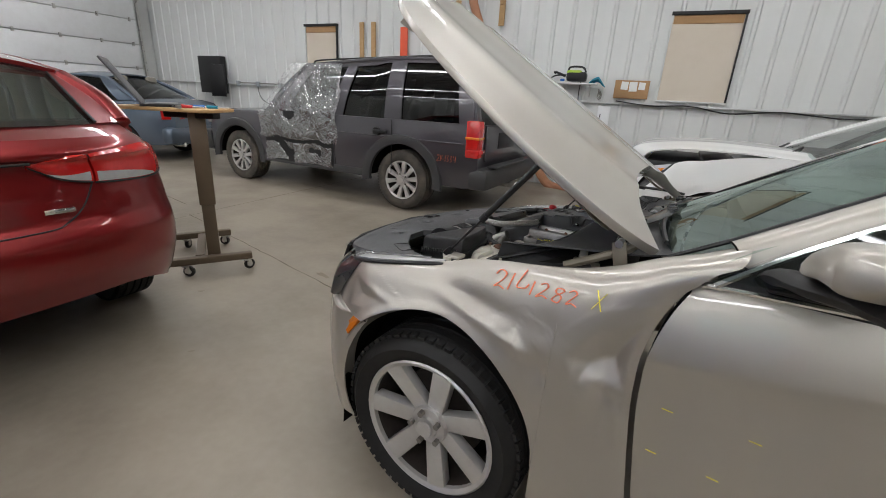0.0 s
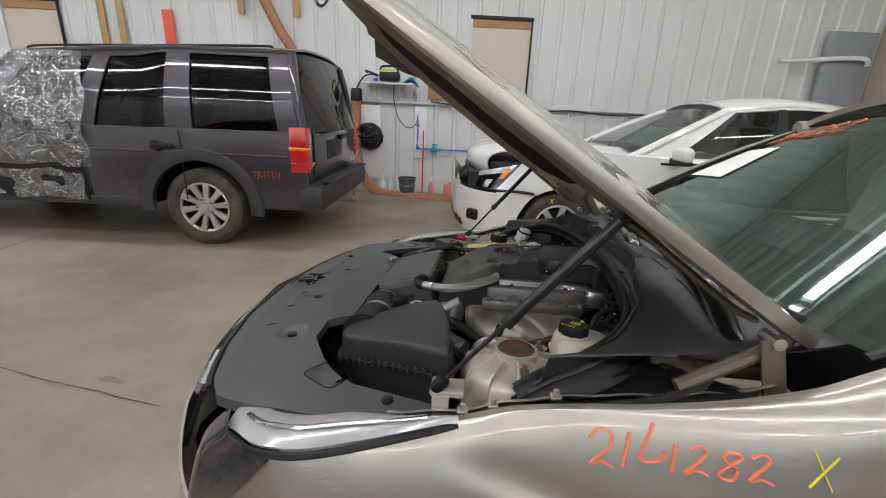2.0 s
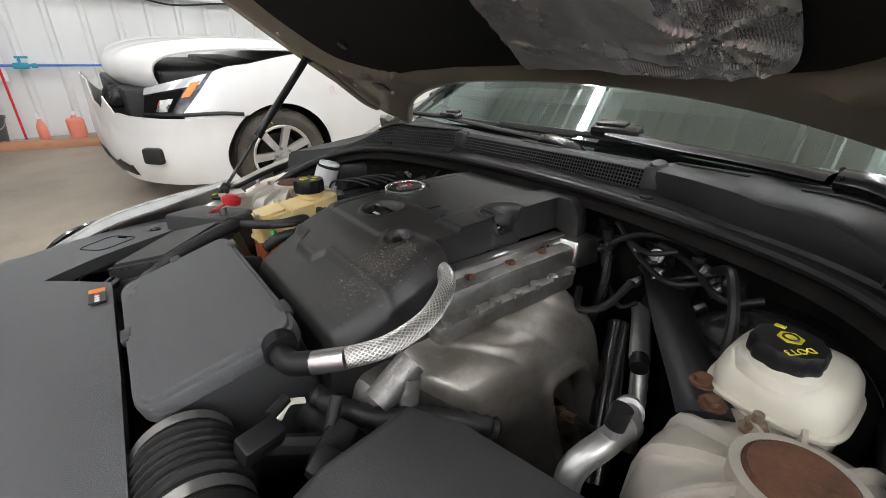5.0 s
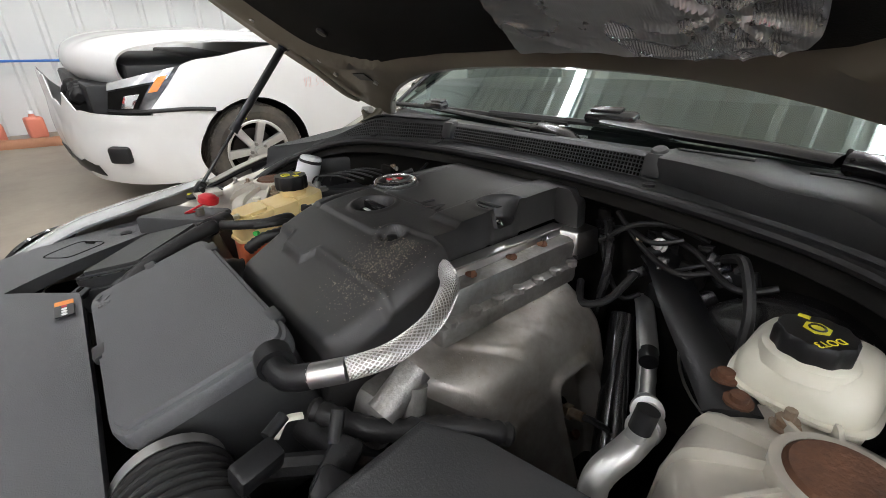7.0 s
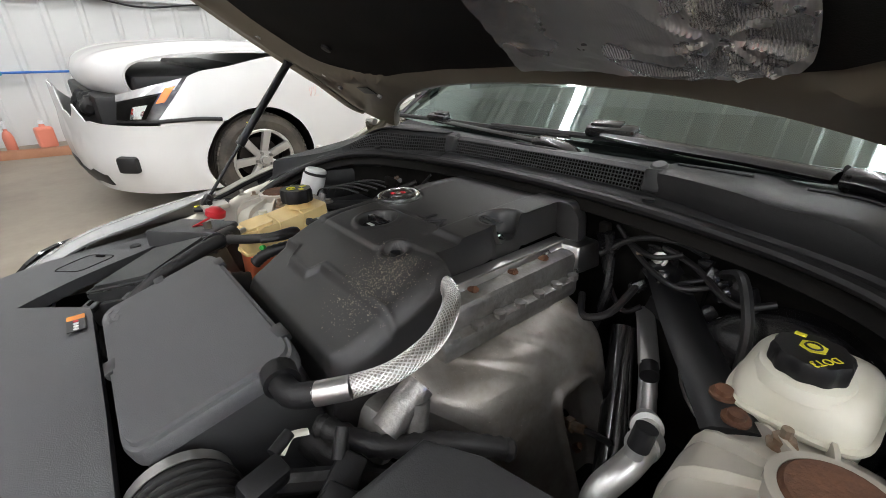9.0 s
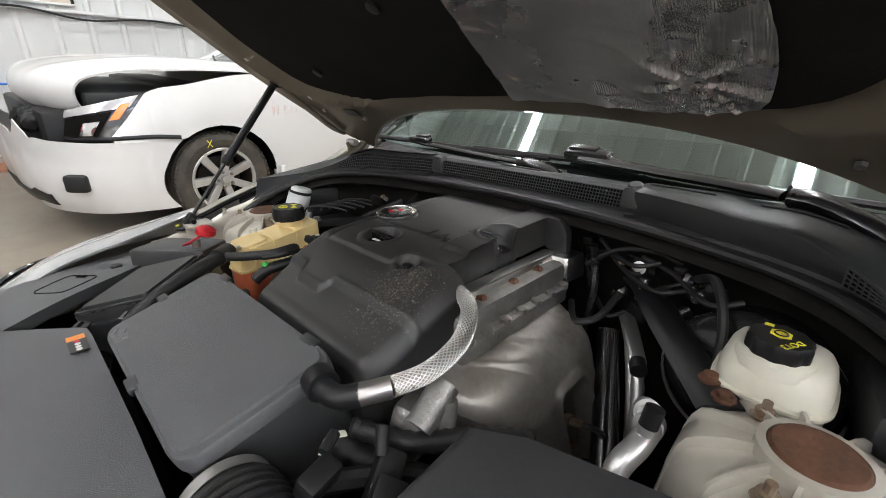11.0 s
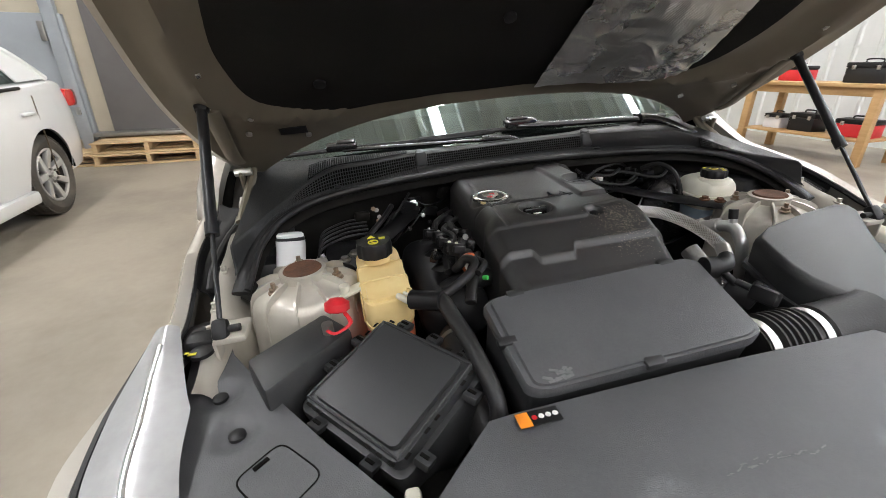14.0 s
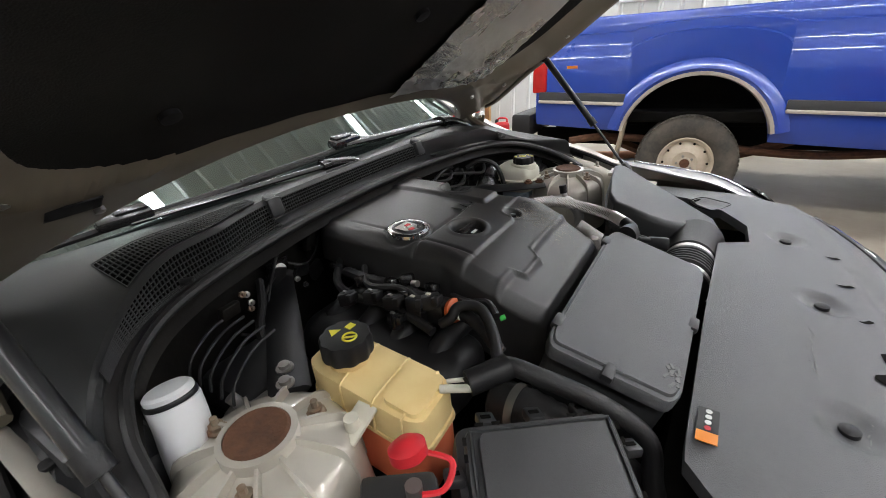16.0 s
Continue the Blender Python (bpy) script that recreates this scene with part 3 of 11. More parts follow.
def wheel(name, car, at, r, rim, width, spokes, side, tyre_mat, rim_mat, m=None, split=False, cap=0.05, face=0.02, spoke_w=(0.05, 0.075), steel=False):
    """A wheel whose outer face looks to side (-1 or 1 along y). at: its hub on the outer face."""
    w = new(name)
    w.parent = car
    w.matrix_basis = (m or pose(*at)) @ (pose(0, 0, 0, 0, 0, 180) if side > 0 else Matrix())
    # in its own frame the outer face looks to -y
    rr = rim
    prof = [(rr - 0.005, 0.012), (rr + 0.012, 0.0), (rr + 0.03, -0.008), (0.5 * (rr + r), -0.014), (r - 0.03, -0.004), (r - 0.012, 0.012), (r - 0.003, 0.03)]
    k = width / 5
    for i in range(1, 5):
        prof += [(r, k * i - 0.006), (r - 0.009, k * i - 0.004), (r - 0.009, k * i + 0.004), (r, k * i + 0.006)]
    prof += [(r - 0.003, width - 0.03), (r - 0.03, width), (rr, width)]
    part("tyre", spin([(a, -b) for a, b in prof], 56), tyre_mat, w)
    blocks = Geo()
    for i in range(64):
        a = 2 * math.pi * i / 64
        for off in (0.022, width - 0.022):
            mm = Matrix.Rotation(-a, 4, "Y") @ pose(0, off, r - 0.0075)
            blocks.box((0, 0, 0), (0.022, 0.034, 0.011), 0, mm)
    tagged(part("tread", blocks, tyre_mat, w), "", "", "", "stuff")
    barrel = [(rr, 0.004), (rr - 0.006, 0.0), (rr - 0.02, 0.008), (rr - 0.022, 0.022), (rr - 0.035, width * 0.8)]
    part("rim", spin([(a, -b) for a, b in barrel[:4]], 48), rim_mat, w)
    part("barrel", spin([(a, -b) for a, b in barrel[3:]], 40), M_BRAKE if not steel else rim_mat, w, "dark inside of the rim")
    part("brake_disc", Geo().rod((0, 0.10, 0), (0, 0.12, 0), rr * 0.66, n=32), M_BRAKE, w)
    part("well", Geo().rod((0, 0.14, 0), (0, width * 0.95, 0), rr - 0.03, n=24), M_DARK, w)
    if steel:
        face_prof = [(rr - 0.02, 0.01), (rr * 0.82, 0.035), (rr * 0.62, 0.015), (rr * 0.45, 0.0), (rr * 0.32, 0.01), (0.001, 0.012)]
        part("disc", spin([(a, -b) for a, b in face_prof], 40), rim_mat, w)
        for i in range(10):
            a = 2 * math.pi * i / 10
            part("slot", Geo().rod((0.78 * rr * math.cos(a), 0.02, 0.78 * rr * math.sin(a)), (0.78 * rr * math.cos(a), 0.045, 0.78 * rr * math.sin(a)), 0.009, n=10), M_DARK, w)
        nuts, rn = 5, 0.057
    else:
        for i in range(spokes):
            a = 2 * math.pi * (i + 0.25) / spokes
            for da in ((-0.11, 0.11) if split else (0,)):
                g = Geo()
                w0, w1 = spoke_w if not split else (spoke_w[0] * 0.55, spoke_w[1] * 0.5)
                poly = [(-w0 / 2, cap * 0.8), (w0 / 2, cap * 0.8), (w1 / 2, rr - 0.012), (-w1 / 2, rr - 0.012)]
                g.prism(poly, -0.012, 0.03, 0.008, m=Matrix.Rotation(a + da, 4, "Y") @ Matrix(((1, 0, 0, 0), (0, 0, 1, face), (0, 1, 0, 0), (0, 0, 0, 1))))
                for vi in range(len(g.v)):
                    x, y, z = g.v[vi]
                    d = math.hypot(x, z) / rr
                    g.v[vi] = (x, y + 0.03 * (1 - d) ** 2 - 0.012 * d, z)
                part("spoke", g, rim_mat, w)
        nuts, rn = 5, cap * 1.5
    hubg = spin([(cap * 1.9, -0.035), (cap * 1.75, -0.02), (cap * 1.1, -0.016), (cap, -0.008), (0.001, -0.004)], 28)
    part("hub", hubg, rim_mat, w)
    part("cap", spin([(cap * 0.8, 0.0), (cap * 0.72, 0.006), (0.001, 0.007)], 24), rim_mat if not steel else M_RUST, w)
    for i in range(nuts):
        a = 2 * math.pi * (i + 0.5) / nuts
        part("lug_nut", Geo().rod((rn * math.cos(a), 0.012, rn * math.sin(a)), (rn * math.cos(a), -0.005, rn * math.sin(a)), 0.0105, n=6), M_DULLSTEEL, w)
    return w


# ---- car bodies ----
def arch_stations(x0, x1, arches, n=26):
    xs = set(round(x, 4) for x in lin(x0, x1, n))
    for xa, za, r in arches:
        for i in range(17):
            xs.add(round(xa - r * math.cos(math.pi * i / 16), 4))
        xs.add(round(xa - r - 0.002, 4)), xs.add(round(xa + r + 0.002, 4))
    return sorted(x for x in xs if x0 <= x <= x1)


def low_edge(x, sill, arches):
    z = lerp(x, sill)
    for xa, za, r in arches:
        if abs(x - xa) <= r + 1e-6:
            z = max(z, za + math.sqrt(max(0, r * r - (x - xa) ** 2)))
    return z


def body_shell(x0, x1, half, shoulder, crown, sill, arches, tuck=0.06, bulge=0.012, dent=None, n=26):
    """The lower body with bonnet and boot: sides from the sill up to the shoulder, then over to the middle."""
    xs = arch_stations(x0, x1, arches, n)
    NS, NT = 9, 9

    def section(x):
        w, zs, zc, zl = curve_at(x, half), curve_at(x, shoulder), curve_at(x, crown), low_edge(x, sill, arches)
        pts = []
        for j in range(NS + 1):
            s = j / NS
            z = zl + (zs - zl) * s
            h = (z - 0.25) / max(0.2, zs - 0.25)
            y = w * (1 - tuck * max(0, 0.45 - h) ** 2 * 4) + bulge * math.sin(math.pi * min(1, max(0, h))) - 0.03 * max(0, h - 0.72) * 2
            pts.append([x, y, z])
        wy = pts[-1][1]
        for j in range(1, NT + 1):
            a = 0.5 * math.pi * j / NT
            pts.append([x, wy * math.cos(a) ** 0.85 if j < NT else 0.0, zs + (zc - zs) * math.sin(a) ** 0.8])
        if dent:
            pts = [dent(p) for p in pts]
        return pts

    rows = [section(x) for x in xs]
    g = Geo()
    k = NS + NT + 1
    g.add([p for r in rows for p in r], [(i * k + j, i * k + j + 1, (i + 1) * k + j + 1, (i + 1) * k + j) for i in range(len(rows) - 1) for j in range(k - 1)])
    for r in (rows[0], rows[-1]):
        mid = [(p[0], 0.0, p[2]) for p in r]
        g.add(r + mid, [(i, i + 1, i + 1 + k, i + k) for i in range(k - 1)])
    return g.mirror().weld()


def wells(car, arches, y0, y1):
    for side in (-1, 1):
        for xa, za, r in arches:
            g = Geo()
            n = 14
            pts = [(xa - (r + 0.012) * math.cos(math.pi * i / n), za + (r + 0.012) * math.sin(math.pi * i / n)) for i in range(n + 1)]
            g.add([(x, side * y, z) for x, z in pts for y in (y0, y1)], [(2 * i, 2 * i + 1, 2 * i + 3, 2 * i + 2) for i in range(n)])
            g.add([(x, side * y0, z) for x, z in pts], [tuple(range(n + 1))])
            # near-black liner: the shade inside the arch is in its colour
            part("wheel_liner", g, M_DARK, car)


def band(fn, us, vs, push=0.0):
    g = Geo()
    g.skin(fn, us, vs)
    return g


def canopy(car, xa, xb, xc, xd, belt, roof, wb, wr, paint, pane, side_pane, pillars, crown=0.05, bow=0.16, rear_pane=None, front_post=True, trim=None):
    """Glasshouse: screen foot xa, roof front xb, roof rear xc, backlight foot xd. belt and roof are tables over x."""
    def foot(x):
        return curve_at(x, belt)

    def top(x):
        return curve_at(x, roof)

    def side(x, v, out=0.0):
        # v from belt 0 to roof edge 1; the line slides fore and aft at the ends
        w = min(1.0, max(0.0, (xd - x) / (xd - xa)))
        xt = x + (xb - xa) * w ** 2.2 + (xc - xd) * (1 - w) ** 2.2
        xx = x + (xt - x) * v
        z = foot(x) + (top(xt) - 0.04 - foot(x)) * v
        y = wb + (wr - wb) * v + 0.035 * math.sin(math.pi * v) + out
        return (xx, -y, z)

    us = lin(xa, xd, 24)
    vs = lin(0, 1, 6)
    for s in (-1, 1):
        g = Geo().skin(lambda u, v: (side(u, v)[0], -s * side(u, v)[1], side(u, v)[2]), lin(xa + 0.04, xd - 0.04, 24), vs)
        part("side_glass", g, side_pane, car).visible_shadow = False
        for u0, u1, v0, v1, pm in pillars:
            g = Geo().skin(lambda u, v: (side(u, v, 0.008)[0], -s * side(u, v, 0.008)[1], side(u, v, 0.008)[2]), lin(u0, u1, max(2, int((u1 - u0) / 0.08))), lin(v0, v1, 6))
            part("pillar", g, pm, car, thick=0.012)

    def roofpt(u, v):
        x = xb + (xc - xb) * u
        z = top(x) - 0.04 + (0.04 + crown) * (1 - abs(v) ** 2.6) * 1.0
        return (x, wr * v * 1.01, z)

    part("roof", Geo().skin(roofpt, lin(0, 1, 12), lin(-1, 1, 16)), paint, car, thick=0.02)

    def screen(u, v, x0, x1, z0, z1):
        w = wb + (wr - wb) * u
        k = abs(v) ** 2.2
        x = x0 + (x1 - x0) * u
        sgn = 1 if x1 > x0 else -1
        z = z0 + (z1 - z0) * u + (crown * u) * (1 - k)
        return (x - sgn * bow * (1 - k) * (1 - 0.7 * u) * (1 - 0.4 * u), w * v * 0.985, z)

    ws = part("windscreen", Geo().skin(lambda u, v: screen(u, v, xa, xb, foot(xa), top(xb) - 0.04), lin(0, 1, 8), lin(-1, 1, 14)), pane, car)
    ws.visible_shadow = False
    part("rear_window", Geo().skin(lambda u, v: screen(u, v, xd, xc, foot(xd), top(xc) - 0.04), lin(0, 1, 8), lin(-1, 1, 14)), rear_pane or side_pane, car)
    for s in (-1, 1):
        for x0, x1, z0, z1, nm in ((xa, xb, foot(xa), top(xb) - 0.04, "front_pillar"), (xd, xc, foot(xd), top(xc) - 0.04, "rear_pillar")):
            g = Geo().tube([(x0, s * wb * 0.99, z0), ((x0 + x1) / 2, s * ((wb + wr) / 2 + 0.03), (z0 + z1) / 2 + 0.01), (x1, s * wr, z1)], 0.042, 8, flat=0.8)
            if front_post or nm != "front_pillar":
                part(nm, g, paint, car)
        g = Geo().tube([(xb - 0.02, s * wr, top(xb) - 0.04), (xb + (xc - xb) * 0.5, s * wr * 1.005, top((xb + xc) / 2) - 0.035), (xc + 0.02, s * wr, top(xc) - 0.04)], 0.03, 8)
        part("roof_rail", g, paint, car)
    # dark cabin and seats
    mid = (xa + xd) / 2
    part("cabin", Geo().box((mid, 0, foot(mid) - 0.16), (xd - xa - 0.2, 2 * wb - 0.16, 0.25), 0.05), M_BLACK, car)
    part("dashboard", Geo().box((xa + 0.32, 0, foot(mid) - 0.02), (0.45, 2 * wb - 0.2, 0.14), 0.05), M_BLACK, car)
    if trim:
        part("headlining", Geo().skin(lambda u, v: (xb + 0.02 + (xc - xb - 0.04) * u, 0.93 * wr * v, top(xb + (xc - xb) * u) - 0.055 + crown * (1 - abs(v) ** 2.6)), lin(0, 1, 6), lin(-1, 1, 8)), trim, car)
    for x in (xa + 0.95, xa + 1.75):
        if x < xd - 0.5:
            for s in (-1, 1):
                part("seat", Geo().box((x, s * 0.36, foot(mid) + 0.02), (0.16, 0.46, 0.5), 0.07, rot=(0, 14, 0)).box((x + 0.1, s * 0.36, foot(mid) + 0.36), (0.1, 0.24, 0.16), 0.045), trim or (M_SEAT if pane is not M_DARKGLASS else M_BLACK), car)
    part("steering_wheel", Geo().tube([(xa + 0.55 + 0.06 * math.sin(a), -0.36 + 0.18 * math.cos(a), foot(mid) + 0.04 + 0.17 * math.sin(a)) for a in lin(0, 2 * math.pi, 16)], 0.014, 6, steps=1), M_BLACK, car)


def place(front_hub, rear_hub, half_track):
    d = (Vector(rear_hub) - Vector(front_hub)).normalized()
    n = Vector((-d.y, d.x))  # towards the right-hand side of the car, which faces -x
    o = Vector(front_hub) + n * half_track
    return pose(o.x, o.y, 0, 0, 0, math.degrees(math.atan2(d.y, d.x)))


def film_material():
    m = bpy.data.materials.new("clear film")
    m.use_nodes = True
    nt = m.node_tree
    N, L = nt.nodes.new, nt.links.new
    nt.nodes.remove(nt.nodes["Principled BSDF"])
    t, g, d, x, y, n, r = N("ShaderNodeBsdfTransparent"), N("ShaderNodeBsdfGlossy"), N("ShaderNodeBsdfDiffuse"), N("ShaderNodeMixShader"), N("ShaderNodeMixShader"), N("ShaderNodeTexNoise"), N("ShaderNodeMapRange")
    t.inputs[0].default_value = (0.93, 0.94, 0.95, 1)
    g.inputs["Roughness"].default_value = 0.12
    d.inputs[0].default_value = (0.7, 0.71, 0.73, 1)
    n.inputs["Scale"].default_value, n.inputs["Detail"].default_value, n.inputs["Distortion"].default_value = 7, 3, 1.6
    # narrow white lines where the noise crosses its middle, wrinkle highlights painted as colour
    half, ab = N("ShaderNodeMath"), N("ShaderNodeMath")
    half.operation, ab.operation, half.inputs[1].default_value = "SUBTRACT", "ABSOLUTE", 0.5
    L(n.outputs["Fac"], half.inputs[0]), L(half.outputs[0], ab.inputs[0])
    r.inputs["From Min"].default_value, r.inputs["From Max"].default_value, r.inputs["To Min"].default_value, r.inputs["To Max"].default_value = 0.0, 0.022, 0.62, 0.07
    co = N("ShaderNodeTexCoord")
    b = N("ShaderNodeBump")
    b.inputs["Strength"].default_value, b.inputs["Distance"].default_value = 0.8, 0.02
    L(co.outputs["Object"], n.inputs["Vector"]), L(ab.outputs[0], r.inputs["Value"]), L(ab.outputs[0], b.inputs["Height"]), L(b.outputs[0], g.inputs["Normal"])
    x.inputs[0].default_value = 0.20
    L(t.outputs[0], x.inputs[1]), L(g.outputs[0], x.inputs[2])
    L(r.outputs[0], y.inputs[0]), L(x.outputs[0], y.inputs[1]), L(d.outputs[0], y.inputs[2])
    L(y.outputs[0], nt.nodes["Material Output"].inputs[0])
    return m


M_FILM = film_material()


# grey off-road wagon, its front door wrapped in film
def wagon():
    c = thing("off_road_wagon", place((-4.54, 4.58), (-1.60, 4.41), 0.93) @ Matrix.Diagonal((1.02, 1, 0.94, 1)), "dark grey metallic off-road wagon with a film-wrapped damaged front door", "car")
    ar = [(0.0, 0.40, 0.46), (2.885, 0.40, 0.46)]
    half = [(-0.86, 0.78), (-0.75, 0.86), (-0.4, 0.94), (0.4, 0.955), (2.6, 0.955), (3.4, 0.945), (3.75, 0.93), (3.86, 0.90)]
    sh = [(-0.86, 0.98), (-0.4, 1.06), (0.55, 1.10), (0.8, 1.12), (3.86, 1.15)]
    cr = [(-0.86, 1.0), (-0.4, 1.10), (0.55, 1.15), (0.8, 1.14), (3.86, 1.16)]
    part("body", body_shell(-0.86, 3.86, half, sh, cr, [(-0.86, 0.42), (4, 0.40)], ar, 0.03, 0.012), M_GREYPAINT, c)
    wells(c, ar, 0.45, 0.93)
    P = M_GREYPAINT
    pil = [(0.72, 1.0, 0, 1, P), (1.78, 1.98, 0, 1, P), (2.62, 2.86, 0, 1, P), (3.62, 3.80, 0, 1, P), (0.72, 3.80, 0.93, 1, P)]
    belt = [(0.5, 1.12), (3.9, 1.15)]
    roof = [(1.1, 1.78), (1.5, 1.82), (2.4, 1.86), (2.6, 1.90), (3.7, 1.89), (3.9, 1.88)]
    canopy(c, 0.62, 1.28, 3.72, 3.83, belt, roof, 0.905, 0.77, P, M_DARKGLASS, M_DARKGLASS, pil, 0.03)
    # cladding round the arches, sills and bumpers
    for s in (-1, 1):
        for xa, za, r in ar:
            g = Geo()
            n = 20
            for i in range(n + 1):
                a = math.pi * (i / n) * 1.08 - 0.04 * math.pi
                for rad, y in ((r - 0.012, 0.93), (r - 0.008, 0.972), (r + 0.05, 0.985), (r + 0.10, 0.978), (r + 0.112, 0.95)):
                    g.v.append((xa - rad * math.cos(a), s * y, za + rad * math.sin(a)))
            g.f += [(i * 5 + j, i * 5 + j + 1, (i + 1) * 5 + j + 1, (i + 1) * 5 + j) for i in range(n) for j in range(4)]
            part("arch_trim", g, M_CLADDING, c)
        part("sill_trim", Geo().box((1.44, s * 0.94, 0.42), (1.9, 0.07, 0.1), 0.02), M_CLADDING, c)
        for x0, x1 in ((0.66, 1.86), (1.9, 2.74)):
            if not (s < 0 and x0 < 1):
                part("door_handle", Geo().box((x1 - 0.14, s * 0.985, 0.98), (0.2, 0.03, 0.045), 0.012).rod((x1 - 0.19, s * 0.96, 0.98), (x1 - 0.19, s * 0.99, 0.98), 0.05, n=14), M_BLACK, c)
            part("shut_line", Geo().box((x1 + 0.02, s * 0.967, 0.80), (0.008, 0.006, 0.66)), M_BLACK, c)
        part("waist_line", Geo().box((2.75, s * 0.972, 0.925), (1.9, 0.012, 0.012), 0.004), M_GREYPAINT, c)
        lamp = part("tail_lamp", Geo().box((3.80, s * 0.885, 0.985), (0.16, 0.16, 0.43), 0.025), M_LAMPRED, c)
        part("amber_band", Geo().box((3.80, s * 0.888, 1.00), (0.164, 0.164, 0.03), 0.006), M_LAMPORANGE, lamp, "amber band")
        part("lower_band", Geo().box((3.81, s * 0.885, 0.845), (0.164, 0.164, 0.05), 0.006), M_LAMPRED, lamp, "red lower lens")
        part("head_lamp", Geo().box((-0.80, s * 0.7, 0.93), (0.14, 0.26, 0.2), 0.03), M_LAMPCLEAR, c)
        part("roof_bar", Geo().tube([(1.35, s * 0.72, 1.81), (1.6, s * 0.72, 1.845), (3.3, s * 0.72, 1.905), (3.55, s * 0.72, 1.90)], 0.011, 8), M_BLACK, c)
    part("bumper_rear", Geo().box((3.86, 0, 0.52), (0.26, 1.86, 0.26), 0.06), M_CLADDING, c)
    part("bumper_step", Geo().box((3.97, 0, 0.665), (0.12, 1.5, 0.03), 0.01), M_CLADDING, c)
    part("bumper_front", Geo().box((-0.85, 0, 0.56), (0.26, 1.8, 0.34), 0.07), M_CLADDING, c)
    part("tow_hitch", Geo().box((3.95, -0.05, 0.36), (0.3, 0.08, 0.08), 0.01).rod((4.08, -0.05, 0.38), (4.08, -0.05, 0.46), 0.03), M_CAST, c)
    g = Geo().box((3.872, 0, 0.93), (0.02, 1.5, 0.42), 0.02)
    tg = part("tailgate", g, M_GREYPAINT, c)
    part("plate_recess", Geo().box((3.884, -0.12, 0.95), (0.012, 0.56, 0.2), 0.01), M_BLACK, tg)
    part("gate_handle", Geo().box((3.90, 0.2, 1.06), (0.03, 0.3, 0.05), 0.01), M_BLACK, tg)
    part("rear_wiper", Geo().tube([(3.90, 0.02, 1.17), (3.92, 0.15, 1.26), (3.88, 0.42, 1.33)], 0.014, 6).box((3.9, 0.0, 1.17), (0.06, 0.1, 0.07), 0.015), M_BLACK, tg)
    for n, (x, s) in enumerate(((0, -1), (2.885, -1), (0, 1), (2.885, 1))):
        wheel("wheel", c, (0, 0, 0), 0.362, 0.236, 0.25, 10, s, M_TYREDIRTY, M_ALLOY, m=pose(x, s * 0.935, 0.385) @ Matrix.Diagonal((1 / 1.02, 1, 1 / 0.94, 1)), cap=0.05, spoke_w=(0.036, 0.062))
    # clear film over the front door
    def film(u, v):
        x, z = 0.52 + 1.42 * u, 0.43 + 1.36 * v
        lean = 0.0 if z < 1.1 else (z - 1.1) * 0.21
        nz = noise.noise(Vector((x * 5, z * 4, 1.3))) * 0.035 + (0.5 - abs(noise.noise(Vector((x * 8 + z * 3, z * 6, 4))))) * 0.03
        slant = max(0.0, (z - 1.08)) * 0.75 * max(0, 1 - u * 1.9)
        edge = 0.05 * noise.noise(Vector((u * 5, v * 5, 9)))
        return (x + slant + edge, -(0.985 - lean + nz), z + edge * 0.6)
    part("film_wrap", Geo().skin(film, lin(0, 1, 60), lin(0.24, 1, 44)), M_FILM, c, "crumpled clear plastic film")
    part("film_scrap", Geo().skin(film, lin(0.10, 0.95, 40), lin(0.0, 0.2, 10)), M_FILM, c, "torn strip of clear film")
    def scorched(u, v):
        x, z = 0.62 + 1.24 * u, 0.42 + 0.72 * v
        return (x, -(0.972 + 0.006 * noise.noise(Vector((x * 5, z * 5, 7)))), z)
    for i, st in enumerate(([(0, .8), (.2, 1), (.35, .7), (0, 0), (.4, .05)], [(.6, 1), (.55, 0)], [(.8, 1), (.75, .4), (1.05, .4)], [(1.3, 1), (1.25, 0)], [(1.5, .95), (1.75, 1), (1.55, .55), (1.8, .3), (1.5, 0)], [(2.0, .95), (2.25, 1), (2.05, .55), (2.3, .3), (2.0, 0)], [(2.5, 1), (2.45, .45), (2.8, .5), (2.78, 1), (2.75, 0)])):
        part("paint_number", Geo().tube([(3.38 + 0.085 * a, -0.962, 0.70 + 0.075 * b) for a, b in st], 0.005, 6, steps=4, flat=0.4), M_PAINTMARK, c, "orange paint pen stroke")
    part("door_shell", Geo().skin(scorched, lin(0, 1, 16), lin(0, 1, 10)), M_BLACK, c, "black stripped front door skin", thick=0.004)
    return c


wagon_car = wagon()


M_FAINTMARK = mat("faded paint pen", (0.80, 0.52, 0.48), 0.6, 0, 0.3, 200, second=(0.78, 0.65, 0.62), stain=0.3, sscale=40)
M_SIDEGLASS = glass("side glass", (0.30, 0.36, 0.34))


